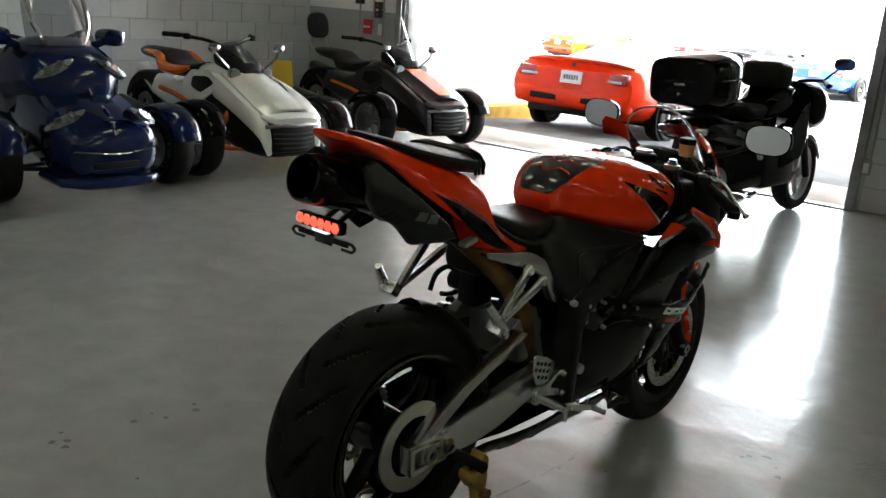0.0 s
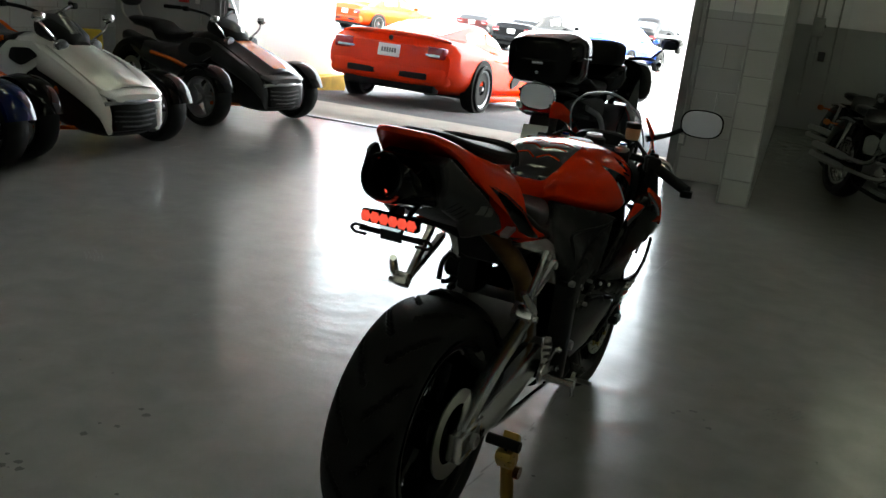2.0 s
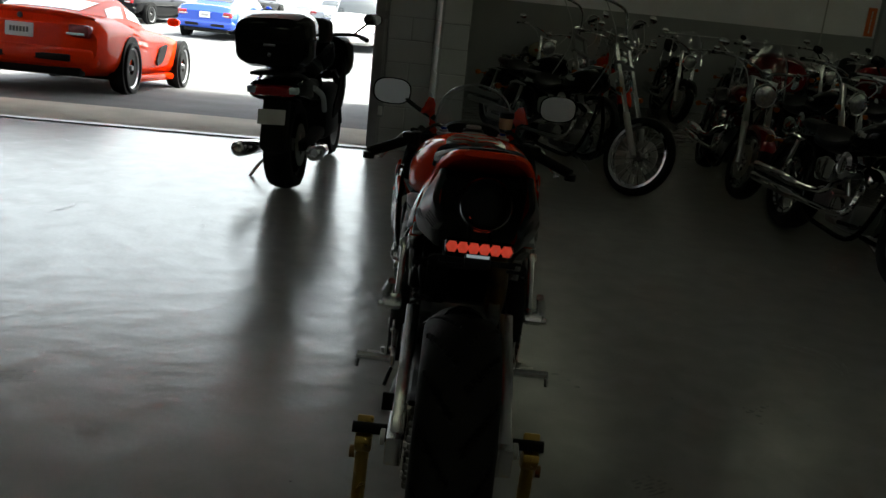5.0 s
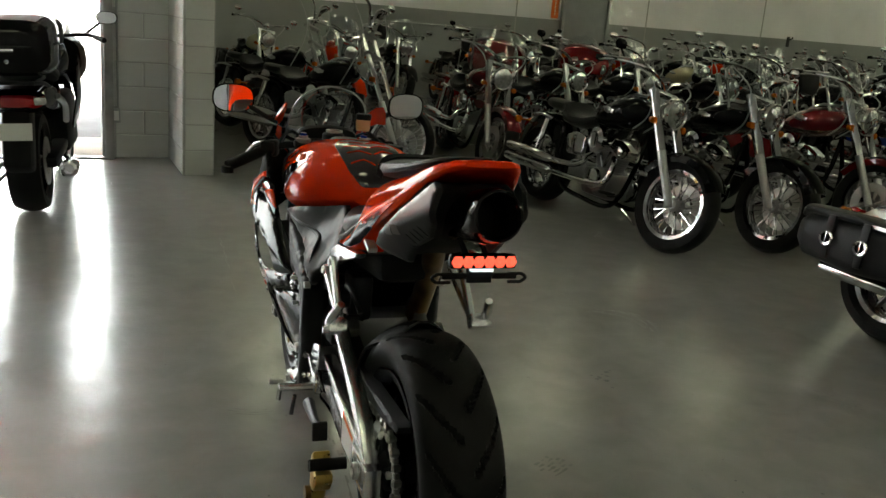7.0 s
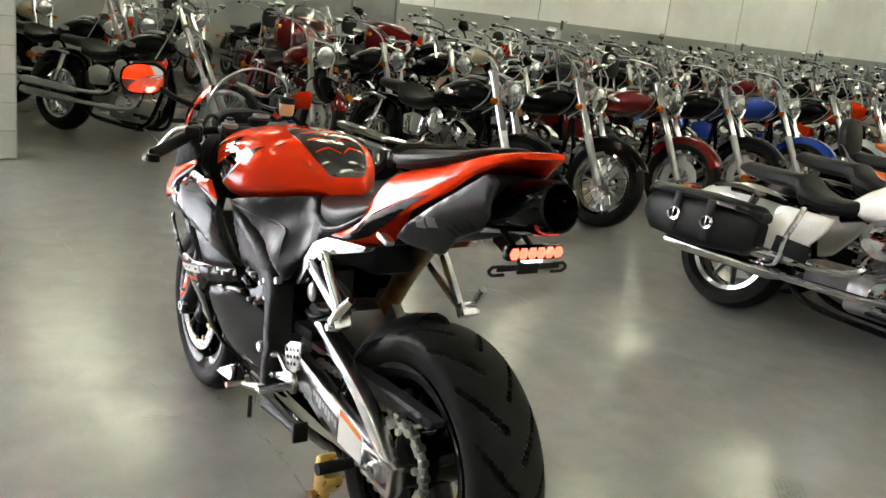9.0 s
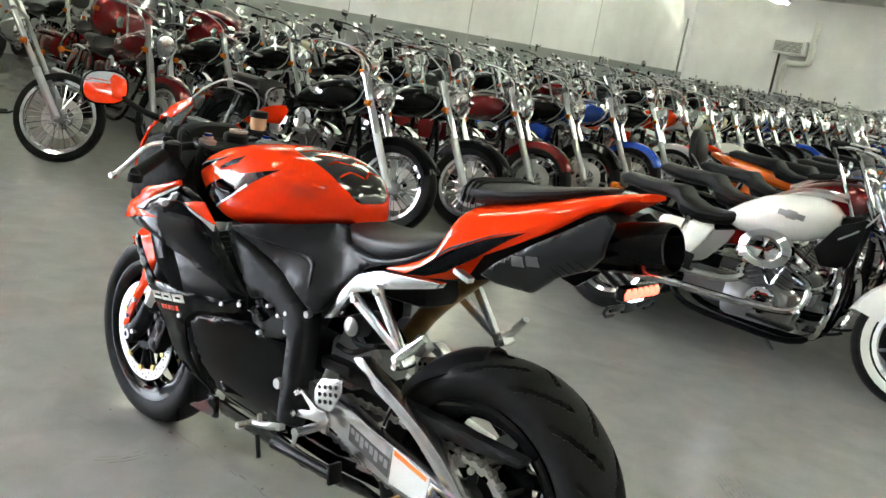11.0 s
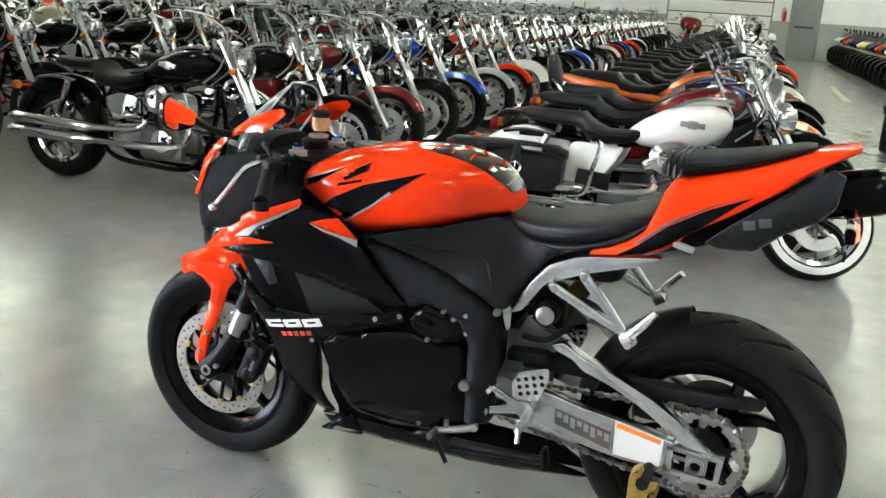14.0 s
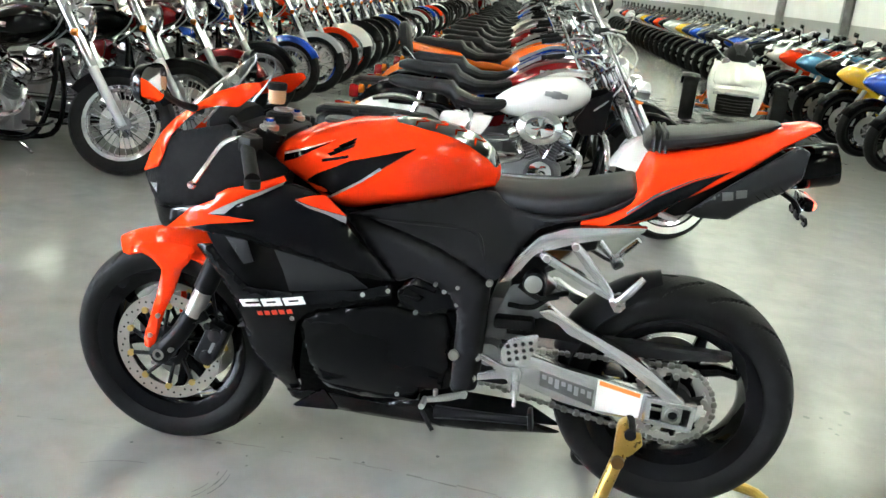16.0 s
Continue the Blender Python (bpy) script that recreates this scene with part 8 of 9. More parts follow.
    for x, top, bot, w in ((0.36, 0.87, 0.80, 0.08), (0.30, 0.91, 0.76, 0.12), (0.18, 0.935, 0.74, 0.135), (0.02, 0.92, 0.76, 0.12), (-0.08, 0.85, 0.78, 0.09)):
        c = (top + bot) / 2
        rings.append(egg(x, 0, c, w, top - c, c - bot, 20, 2.5))
    loft(bm, rings)
    part("fuel_tank", bm, paint, t)
    bm = bmesh.new()
    rings = []
    for x, z, w, h in ((-0.05, 0.83, 0.09, 0.02), (-0.15, 0.83, 0.12, 0.035), (-0.30, 0.845, 0.13, 0.035), (-0.38, 0.90, 0.11, 0.04), (-0.55, 0.945, 0.10, 0.03), (-0.70, 0.975, 0.07, 0.02)):
        rings.append(egg(x, 0, z, w, h, h, 16, 2.6))
    loft(bm, rings)
    part("seat", bm, SEAT_BLACK, t)
    bm = bmesh.new()
    rings = []
    for x, top, bot, w in ((-0.20, 0.81, 0.76, 0.12), (-0.40, 0.88, 0.80, 0.115), (-0.60, 0.935, 0.87, 0.10), (-0.82, 0.98, 0.95, 0.05)):
        c = (top + bot) / 2
        rings.append(egg(x, 0, c, w, top - c, c - bot, 16, 2.8))
    loft(bm, rings)
    part("tail_cowl", bm, paint, t)
    bm = bmesh.new()
    grid = [[bm.verts.new((0.72 - 0.30 * v - 0.09 * u * u, u * 0.165 * (1 - 0.15 * v), 0.875 + 0.19 * v - 0.03 * u * u)) for u in np.linspace(-1, 1, 9)] for v in np.linspace(0, 1, 5)]
    for a, b in zip(grid, grid[1:]):
        for j in range(8):
            bm.faces.new((a[j], a[j + 1], b[j + 1], b[j]))
    part("windscreen", bm, SMOKE, t).visible_shadow = False
    bm = bmesh.new()
    box(bm, (0.50, 0.28, 0.36), (0.05, 0, 0.46), bevel=0.05)
    box(bm, (0.46, 0.16, 0.07), (-0.45, 0, 0.36), (0, -6, 0), 0.02)
    part("engine", bm, BLACK_SATIN, t)
    bm = bmesh.new()
    tube(bm, [(0.0, -0.14, 0.28), (-0.2, -0.17, 0.32), (-0.35, -0.18, 0.42), (-0.62, -0.19, 0.55)], [0.022, 0.024, 0.05, 0.048], 12)
    part("exhaust", bm, DARK_STEEL, t)
    bm = bmesh.new()
    rod(bm, (-0.05, 0.12, 0.26), (0.0, 0.24, 0.015), 0.011, 6)
    part("side_stand", bm, DARK_STEEL, t)
    return t


def sport_spot(fx, fy, heading):
    return spot(fx, fy, heading, 0.70, 7)


paints = [(WHITE_PAINT, RED, "white and red"), (BLUE_PAINT, WHITE_PAINT, "blue and white"), (YELLOW_PAINT, BLACK_GLOSS, "yellow and black"), (BLACK_GLOSS, GREY_PAINT, "black"), (SKY_PAINT, WHITE_PAINT, "pale blue and white"), (RED, BLACK_GLOSS, "red and black"), (WHITE_PAINT, BLUE_PAINT, "white and blue"), (BLACK_GLOSS, ORANGE_PAINT, "black and orange"), (NAVY_PAINT, BLUE_PAINT, "dark blue")]
sports = [sport_bike(sport_spot(5.30 + 0.78 * k, -1.60, 100), "%s sport motorcycle parked in a row" % w, a, b) for k, (a, b, w) in enumerate(paints)]
far_sports = [far_version(k, "sport_motorcycle") for k in sports]
order = [1, 7, 3, 8, 1, 8, 2, 0, 6, 3, 5, 8, 1, 2, 0, 7, 3, 1, 5, 8, 6, 0]
for k, o in enumerate(order):
    copy_thing((sports if k < 5 else far_sports)[o], sport_spot(12.35 + 0.74 * k, -1.52 + 0.02 * k, 101 + (k * 37 % 7) - 3))
for k, o in enumerate((2, 6, 0, 3, 8, 5, 1, 4, 0, 7)):
    copy_thing(far_sports[o], sport_spot(5.7 + 1.5 * k, -3.25, 97 + (k * 31 % 9) - 4))
for k, o in enumerate(far_sports):
    o.matrix_basis = sport_spot(22.0 + 0.8 * k, -3.25, 97 + (k * 23 % 7) - 3)

tourer = thing("touring_motorcycle", pose(-1.96, 5.81, 0, 0, 0, 81.8) @ pose(0, 0, 0, -3, 0, 0), "black touring motorcycle with a large top case at the door", "motorcycle")
wheel(tourer, "rear_wheel", pose(0, 0, 0.31), 0.31, 0.19, 0.21, "five", BLACK_GLOSS, True, -1)
wheel(tourer, "front_wheel", pose(1.48, 0, 0.30), 0.30, 0.12, 0.21, "five", SILVER, True, 1)
bm = bmesh.new()
rings = []
for x, z0, z1, w in ((-0.44, 0.92, 1.13, 0.17), (-0.42, 0.875, 1.165, 0.225), (-0.30, 0.85, 1.20, 0.25), (-0.10, 0.85, 1.205, 0.24), (0.0, 0.88, 1.17, 0.18)):
    rings.append(egg(x, 0, (z0 + z1) / 2, w, (z1 - z0) / 2, (z1 - z0) / 2, 24, 4.2))
loft(bm, rings)
case = part("top_case", bm, BLACK_GLOSS, tourer, "large black plastic top case")
bm = bmesh.new()
for s in (1, -1):
    tube(bm, [(-0.43, s * 0.17, 1.02), (-0.30, s * 0.252, 1.035), (-0.02, s * 0.2, 1.03)], 0.007, 6)
tube(bm, [(-0.43, -0.17, 1.02), (-0.442, 0, 1.02), (-0.43, 0.17, 1.02)], 0.007, 6)
part("case_seam", bm, BLACK_PLASTIC, case)
bm = bmesh.new()
box(bm, (0.012, 0.08, 0.018), (-0.442, 0, 1.0), bevel=0.004)
lathe(bm, [(0, 0), (0.012, 0), (0.012, 0.01), (0, 0.012)], 12, pose(-0.438, 0, 0.94, 0, 0, 90))
part("case_lock", bm, CHROME, case)
bm = bmesh.new()
box(bm, (0.42, 0.26, 0.025), (-0.20, 0, 0.82), bevel=0.008)
tube(bm, [(0.1, 0.14, 0.74), (-0.2, 0.15, 0.80), (-0.42, 0.12, 0.82)], 0.012, 8)
tube(bm, [(0.1, -0.14, 0.74), (-0.2, -0.15, 0.80), (-0.42, -0.12, 0.82)], 0.012, 8)
part("luggage_rack", bm, BLACK_SATIN, tourer)
bm = bmesh.new()
rings = []
for x, top, bot, w in ((-0.36, 0.74, 0.70, 0.12), (-0.32, 0.78, 0.64, 0.17), (-0.15, 0.80, 0.62, 0.18), (0.2, 0.80, 0.56, 0.17), (0.5, 0.80, 0.50, 0.15)):
    rings.append(egg(x, 0, (top + bot) / 2, w, (top - bot) / 2, (top - bot) / 2, 18, 2.8))
loft(bm, rings)
part("tail_cowl", bm, BLACK_GLOSS, tourer)
bm = bmesh.new()
rings = [[(x, q[1] * k, 0.71 + q[2] * k) for q in egg(0, 0, 0, 0.17, 0.042, 0.045, 18, 2.6)] for x, k in ((-0.30, 1.0), (-0.36, 0.95), (-0.385, 0.6))]
loft(bm, rings)
part("tail_lamp", bm, RED_LENS, tourer, "wide red tail lamp")
for s in (1, -1):
    bm = bmesh.new()
    box(bm, (0.05, 0.07, 0.05), (-0.355, s * 0.135, 0.715), (0, 0, s * -20), 0.014)
    part("rear_signal", bm, LAMP_GLASS, tourer)
bm = bmesh.new()
box(bm, (0.16, 0.16, 0.40), (-0.30, 0, 0.50), (0, 22, 0), 0.03)
part("mud_flap", bm, BLACK_PLASTIC, tourer)
bm = bmesh.new()
box(bm, (0.004, 0.18, 0.10), (-0.40, 0, 0.545), (0, 22, 0))
plate_o = part("number_plate", bm, LABEL_WHITE, tourer, "white number plate")
for k in range(5):
    bm = bmesh.new()
    box(bm, (0.002, 0.016, 0.045), (-0.4035, -0.055 + 0.027 * k, 0.538), (0, 22, 0))
    part("plate_bar", bm, NAVY_PAINT, plate_o)
bm = bmesh.new()
box(bm, (0.006, 0.10, 0.035), (-0.335, 0.0, 0.38), (0, 22, 0), 0.002)
part("reflector", bm, LABEL_RED, tourer)
for s in (1, -1):
    bm = bmesh.new()
    tube(bm, [(0.50, s * 0.14, 0.24), (0.25, s * 0.20, 0.25), (0.10, s * 0.225, 0.27)], 0.022, 10)
    part("exhaust_pipe", bm, CHROME, tourer)
    bm = bmesh.new()
    lathe(bm, [(0.0, 0.0), (0.035, 0.0), (0.052, 0.04), (0.056, 0.40), (0.045, 0.43), (0.03, 0.435), (0.028, 0.36), (0, 0.36)], 22, Matrix.Translation((0.12, s * 0.225, 0.265)) @ Matrix.Rotation(radians(90 - s * 4), 4, "Z") @ Matrix.Rotation(radians(6), 4, "X"))
    part("silencer", bm, CHROME, tourer, "chrome silencer")
    bm = bmesh.new()
    panel(bm, rounded([(1.42, 0.80), (1.28, 0.60), (1.08, 0.46), (0.78, 0.40), (0.72, 0.52), (0.86, 0.72), (1.05, 0.86), (1.30, 0.95)], 2, 0.12), lambda x, z: 0.215 - 0.35 * max(0, x - 1.1) - 0.2 * max(0, 0.6 - z), 0.012, 0.08, s)
    part("side_fairing", bm, BLACK_GLOSS, tourer)
    bm = bmesh.new()
    tube(bm, [(0.46, s * 0.17, 0.50), (0.30, s * 0.19, 0.62), (0.05, s * 0.18, 0.70)], 0.02, 8)
    part("grab_rail", bm, SILVER, tourer)
    bm = bmesh.new()
    tube(bm, [(1.10, s * 0.10, 1.02), (1.05, s * 0.28, 1.03), (0.93, s * 0.38, 1.01)], 0.014, 8)
    rod(bm, (0.98, s * 0.35, 1.015), (0.88, s * 0.41, 1.0), 0.019, 10)
    part("handlebar", bm, RUBBER, tourer)
    bm = bmesh.new()
    rod(bm, (1.16, s * 0.26, 1.03), (1.10, s * 0.38, 1.12), 0.009, 6)
    rings = [[(1.09 + x, s * 0.42 + q[1] * k, 1.15 + q[2] * k) for q in egg(0, 0, 0, 0.075, 0.045, 0.045, 16, 2.6)] for x, k in ((0.04, 0.4), (0.02, 0.9), (0.0, 1.0), (-0.006, 0.9))]
    loft(bm, rings)
    bmesh.ops.recalc_face_normals(bm, faces=bm.faces[:])
    mr = part("mirror", bm, BLACK_GLOSS, tourer)
    bm = bmesh.new()
    bm.faces.new([bm.verts.new((1.083, s * 0.42 + q[1] * 0.9, 1.15 + q[2] * 0.9)) for q in egg(0, 0, 0, 0.075, 0.045, 0.045, 16, 2.6)])
    part("mirror_glass", bm, MIRROR, mr)
    bm = bmesh.new()
    rod(bm, (1.49, s * 0.09, 0.28), (1.22, s * 0.09, 0.90), 0.028, 10)
    part("fork_leg", bm, BLACK_SATIN, tourer)
bm = bmesh.new()
rings = []
for x, top, bot, w in ((1.62, 0.80, 0.72, 0.06), (1.56, 0.90, 0.66, 0.16), (1.42, 1.0, 0.64, 0.22), (1.25, 1.04, 0.66, 0.25), (1.12, 1.02, 0.74, 0.22)):
    rings.append(egg(x, 0, (top + bot) / 2, w, (top - bot) / 2, (top - bot) / 2, 20, 2.6))
loft(bm, rings)
part("nose_fairing", bm, BLACK_GLOSS, tourer)
bm = bmesh.new()
rings = []
for x, top, bot, w in ((1.05, 0.92, 0.84, 0.10), (0.95, 1.0, 0.78, 0.17), (0.75, 0.99, 0.74, 0.18), (0.60, 0.90, 0.74, 0.13)):
    rings.append(egg(x, 0, (top + bot) / 2, w, (top - bot) / 2, (top - bot) / 2, 18, 2.5))
loft(bm, rings)
part("fuel_tank", bm, BLACK_GLOSS, tourer)
bm = bmesh.new()
box(bm, (0.26, 0.30, 0.18), (0.78, 0, 1.06), (0, 4, 0), 0.05, 3)
part("tank_bag", bm, BLACK_PLASTIC, tourer, "black fabric tank bag")
bm = bmesh.new()
rings = []
for x, z, w, h in ((0.66, 0.84, 0.10, 0.03), (0.50, 0.80, 0.15, 0.045), (0.30, 0.80, 0.17, 0.05), (0.18, 0.86, 0.15, 0.05), (-0.05, 0.87, 0.14, 0.04)):
    rings.append(egg(x, 0, z, w, h, h, 16, 2.6))
loft(bm, rings)
part("seat", bm, SEAT_BLACK, tourer)
bm = bmesh.new()
grid = [[bm.verts.new((1.42 - 0.24 * v - 0.12 * u * u, u * 0.22 * (1 - 0.15 * v), 1.0 + 0.26 * v - 0.03 * u * u)) for u in np.linspace(-1, 1, 11)] for v in np.linspace(0, 1, 6)]
for a, b in zip(grid, grid[1:]):
    for j in range(10):
        bm.faces.new((a[j], a[j + 1], b[j + 1], b[j]))
part("windscreen", bm, CLEAR, tourer).visible_shadow = False
bm = bmesh.new()
box(bm, (0.50, 0.34, 0.40), (0.82, 0, 0.46), bevel=0.05)
box(bm, (0.60, 0.10, 0.07), (0.25, -0.11, 0.32), (0, -3, 0), 0.02)
part("engine", bm, BLACK_SATIN, tourer)
bm = bmesh.new()
fender_mesh(bm, 0.325, 0.15, 20, 130, 10, 0.0, 0.06)
part("front_fender", bm, BLACK_GLOSS, tourer, "", pose(1.48, 0, 0.30))
bm = bmesh.new()
tube(bm, [(0.40, 0.14, 0.22), (0.30, 0.26, 0.12), (0.26, 0.34, 0.01)], 0.012, 8)
part("side_stand", bm, STEEL, tourer)

# ---- cars outside ----
def car(m, label, paint, L=4.5, W=1.82, H=1.42, kind="sedan"):
    """A car facing local x, its origin on the ground under its middle."""
    t = thing("car", m, label, "car", "parked cars")
    h = L / 2
    f, r = h * 0.60, -h * 0.60
    if kind == "coupe":
        f, r = 1.33, -1.25
        body = ((h, 0.50, 0.24, 0.55), (h - 0.12, 0.60, 0.17, 0.80), (h - 0.5, 0.70, 0.15, 0.91), (f, 0.80, 0.15, 0.93), (0.5, 0.86, 0.15, 0.90), (-0.3, 0.86, 0.15, 0.90), (-0.9, 0.92, 0.16, 0.94), (r, 0.96, 0.17, 0.955), (-h + 0.35, 0.95, 0.20, 0.94), (-h + 0.10, 0.93, 0.26, 0.91), (-h, 0.80, 0.34, 0.86))
        cabin = ((0.45, 0.86, 0.62), (0.05, 1.10, 0.60), (-0.35, 1.21, 0.58), (-0.75, 1.19, 0.57), (-1.25, 1.07, 0.55), (-1.75, 0.95, 0.50))
        R = 0.335
    else:
        body = ((h, 0.56, 0.30, 0.60), (h - 0.10, 0.68, 0.22, 0.82), (h - 0.5, 0.80, 0.18, 0.90), (f, 0.86, 0.18, 0.91), (0.9, 0.92, 0.18, 0.91), (0, 0.94, 0.18, 0.91), (-1.0, 0.96, 0.18, 0.91), (r, 0.98, 0.20, 0.91), (-h + 0.3, 1.0, 0.24, 0.89), (-h + 0.06, 0.96, 0.30, 0.84), (-h, 0.80, 0.38, 0.78))
        k = 1.0 if kind == "sedan" else 1.18
        cabin = ((1.05, 0.90, 0.74), (0.45, 1.30 * k, 0.68), (0.0, H * k, 0.66), (-0.6, H * k - 0.02, 0.66), (-1.2, (1.30 if kind == "sedan" else 1.40) * k, 0.64), (-1.75 if kind == "sedan" else -2.1, 0.98, 0.62))
        R = 0.33
    w2 = W / 2 / 0.93
    rows = stations(body[::-1], None, 33)
    bm = bmesh.new()
    rings = []
    for x, top, bot, w in rows:
        c = bot + (top - bot) * 0.52
        ring = egg(x, 0, c, w * w2, top - c, c - bot, 30, 3.8)
        rings.append(ring)
    loft(bm, rings)
    bmesh.ops.recalc_face_normals(bm, faces=bm.faces[:])
    part("body", bm, paint, t, "glossy painted car body")
    rows = stations(cabin[::-1], None, 17)
    bm = bmesh.new()
    rings = []
    for x, top, w in rows:
        ring = []
        for u, v in ((-1.12, 0), (-1.06, 0.35), (-0.98, 0.72), (-0.85, 0.93), (-0.5, 0.995), (0, 1.01), (0.5, 0.995), (0.85, 0.93), (0.98, 0.72), (1.06, 0.35), (1.12, 0)):
            ring.append((x, u * w * w2, 0.80 + (top - 0.80) * v))
        rings.append(ring)
    loft(bm, rings)
    bmesh.ops.recalc_face_normals(bm, faces=bm.faces[:])
    part("cabin", bm, paint, t, "painted roof and pillars")

    def window(name, i0, i1, cols):
        b = bmesh.new()
        grid = [[b.verts.new((q[0], q[1] * 1.008, 0.80 + (q[2] - 0.80) * 1.012 + 0.004)) for q in (rings[i][c] for c in cols)] for i in range(i0, i1 + 1)]
        for p0, p1 in zip(grid, grid[1:]):
            for c in range(len(cols) - 1):
                b.faces.new((p0[c], p0[c + 1], p1[c + 1], p1[c]))
        bmesh.ops.recalc_face_normals(b, faces=b.faces[:])
        part(name, b, CAR_GLASS, t, "dark car glass")

    window("rear_window", 1, 5 if kind == "coupe" else 3, (3, 4, 5, 6, 7))
    window("windscreen", 12, 15, (3, 4, 5, 6, 7))
    for cols in ((1, 2), (9, 8)):
        window("side_window", 5, 9, cols)
        window("side_window", 10, 14, cols)
    for s in (1, -1):
        for x in (f, r):
            wh = wheel(t, "wheel", pose(x, s * (W / 2 - 0.05), R), R, 0.24, R * 0.74, "nine" if kind == "coupe" else "five", SILVER if kind == "coupe" else CAST, False)
            # Dark disc on the uncut side stands in for the arch's shaded opening.
            bm = bmesh.new()
            lathe(bm, [(R * 0.3, s * (W / 2 - 0.05)), (R + 0.045, s * (W / 2 - 0.05)), (R + 0.045, s * (W / 2 + 0.035)), (R * 0.3, s * (W / 2 + 0.03))], 32, closed=True)
            part("wheel_arch", bm, BLACK_PLASTIC, t, "", pose(x, 0, R + 0.01))
        bm = bmesh.new()
        rings = [[(0.62 + x, s * (W / 2 + 0.05) + q[1] * k, 0.98 + q[2] * k) for q in egg(0, 0, 0, 0.09, 0.06, 0.06, 14, 2.6)] for x, k in ((0.10, 0.4), (0.05, 0.9), (-0.03, 1.0), (-0.05, 0.9))]
        loft(bm, rings)
        bmesh.ops.recalc_face_normals(bm, faces=bm.faces[:])
        part("mirror", bm, paint, t)
        bm = bmesh.new()
        box(bm, (0.12, 0.40, 0.15), (-h + 0.045, s * W * 0.325, 0.735), (0, 0, s * 14), 0.03)
        tl = part("tail_lamp", bm, RED_LENS, t, "red tail lamp")
        bm = bmesh.new()
        box(bm, (0.12, 0.30, 0.035), (-h + 0.037, s * W * 0.325, 0.70), (0, 0, s * 14), 0.01)
        part("reverse_lamp", bm, LAMP_GLASS, tl)
        bm = bmesh.new()
        box(bm, (0.16, 0.32, 0.12), (h - 0.16, s * W * 0.34, 0.62), (0, -15, s * -25), 0.04)
        part("headlamp", bm, LAMP_GLASS, t)
        if kind == "coupe":
            bm = bmesh.new()
            panel(bm, rounded([(0.62, 0.66), (0.20, 0.60), (0.05, 0.42), (0.12, 0.34), (0.40, 0.42)], 2, 0.2), lambda x, z: W / 2 * 0.985, 0.03, 0.1, s)
            part("side_vent", bm, BLACK_PLASTIC, t)
            bm = bmesh.new()
            box(bm, (1.7, 0.10, 0.10), (0.05, s * (W / 2 - 0.04), 0.19), bevel=0.04)
            part("side_sill", bm, paint, t)
    bm = bmesh.new()
    box(bm, (0.02, 0.32, 0.16), (-h - 0.012, 0, 0.70), (0, 4, 0), 0.006)
    part("number_plate", bm, LABEL_WHITE, t, "pale number plate")
    for k in range(6):
        bm = bmesh.new()
        box(bm, (0.004, 0.026, 0.06), (-h - 0.024, -0.095 + 0.038 * k, 0.70), (0, 4, 0))
        part("plate_bar", bm, LABEL_GREY, t)
    bm = bmesh.new()
    box(bm, (0.24, W * 0.92, 0.26), (-h + 0.10, 0, 0.44), bevel=0.09, seg=4)
    bp = part("rear_bumper", bm, paint, t)
    for s in (1, -1):
        bm = bmesh.new()
        box(bm, (0.03, 0.46, 0.085), (-h - 0.014, s * 0.36, 0.42), (0, 0, s * 3), 0.02)
        part("bumper_vent", bm, BLACK_PLASTIC, bp)
    bm = bmesh.new()
    box(bm, (0.20, W * 0.7, 0.12), (-h + 0.16, 0, 0.27), bevel=0.03)
    box(bm, (L * 0.6, W * 0.8, 0.12), (0, 0, 0.22), bevel=0.03)
    part("underbody", bm, BLACK_PLASTIC, t)
    if kind == "coupe":
        bm = bmesh.new()
        tube(bm, [(-h + 0.17, -0.80, 0.885), (-h + 0.07, -0.5, 0.915), (-h + 0.05, 0, 0.925), (-h + 0.07, 0.5, 0.915), (-h + 0.17, 0.80, 0.885)], [0.02, 0.035, 0.035, 0.035, 0.02], 10)
        part("spoiler", bm, paint, t, "curved tail spoiler")
        bm = bmesh.new()
        lathe(bm, [(0, 0), (0.035, 0), (0.03, 0.012), (0, 0.014)], 12, pose(-h + 0.01, 0, 0.86, 0, 0, 90))
        part("round_badge", bm, DARK_STEEL, t)
    return t


def park(x, y, heading, tilt=0.0):
    return pose(x, y, ground_z(y), 0, 0, heading) @ pose(0, 0, 0, 0, tilt, 0)


SILVER_CAR = mat("car_silver", (0.5, 0.5, 0.5), 0.25, metal=0.7, coat=1.0, vary=0.03)
red_coupe = car(pose(-5.42, 12.66, ground_z(12.66), 0, 0, 87.5) @ pose(0, 0, 0, 0, 3.8, 0), "bright red sports coupe parked outside the door", RED, 4.45, 1.92, 1.2, "coupe")
car(park(-6.0, 29.0, 80), "bright blue coupe parked across the car park", BLUE_PAINT, 4.7, 1.9, 1.40)
car(park(-9.6, 33.0, 75), "black saloon car in a parking bay", BLACK_GLOSS, 4.8, 1.85, 1.45)
car(park(-16.2, 33.0, 70), "red saloon car in a parking bay", RED, 4.6, 1.85, 1.42)
car(park(-2.0, 29.5, -95), "white estate car parked facing the door", WHITE_PAINT, 4.6, 1.85, 1.42, "suv")
car(park(-13.0, 38.0, 76), "dark grey saloon car in a parking bay", GREY_PAINT, 4.7, 1.82, 1.45)
car(park(-3.0, 40.0, 80), "silver saloon car further along the bays", SILVER_CAR, 4.7, 1.82, 1.45)
car(park(-20.5, 40.0, 72), "silver estate car further along the bays", SILVER_CAR, 4.7, 1.85, 1.45, "suv")
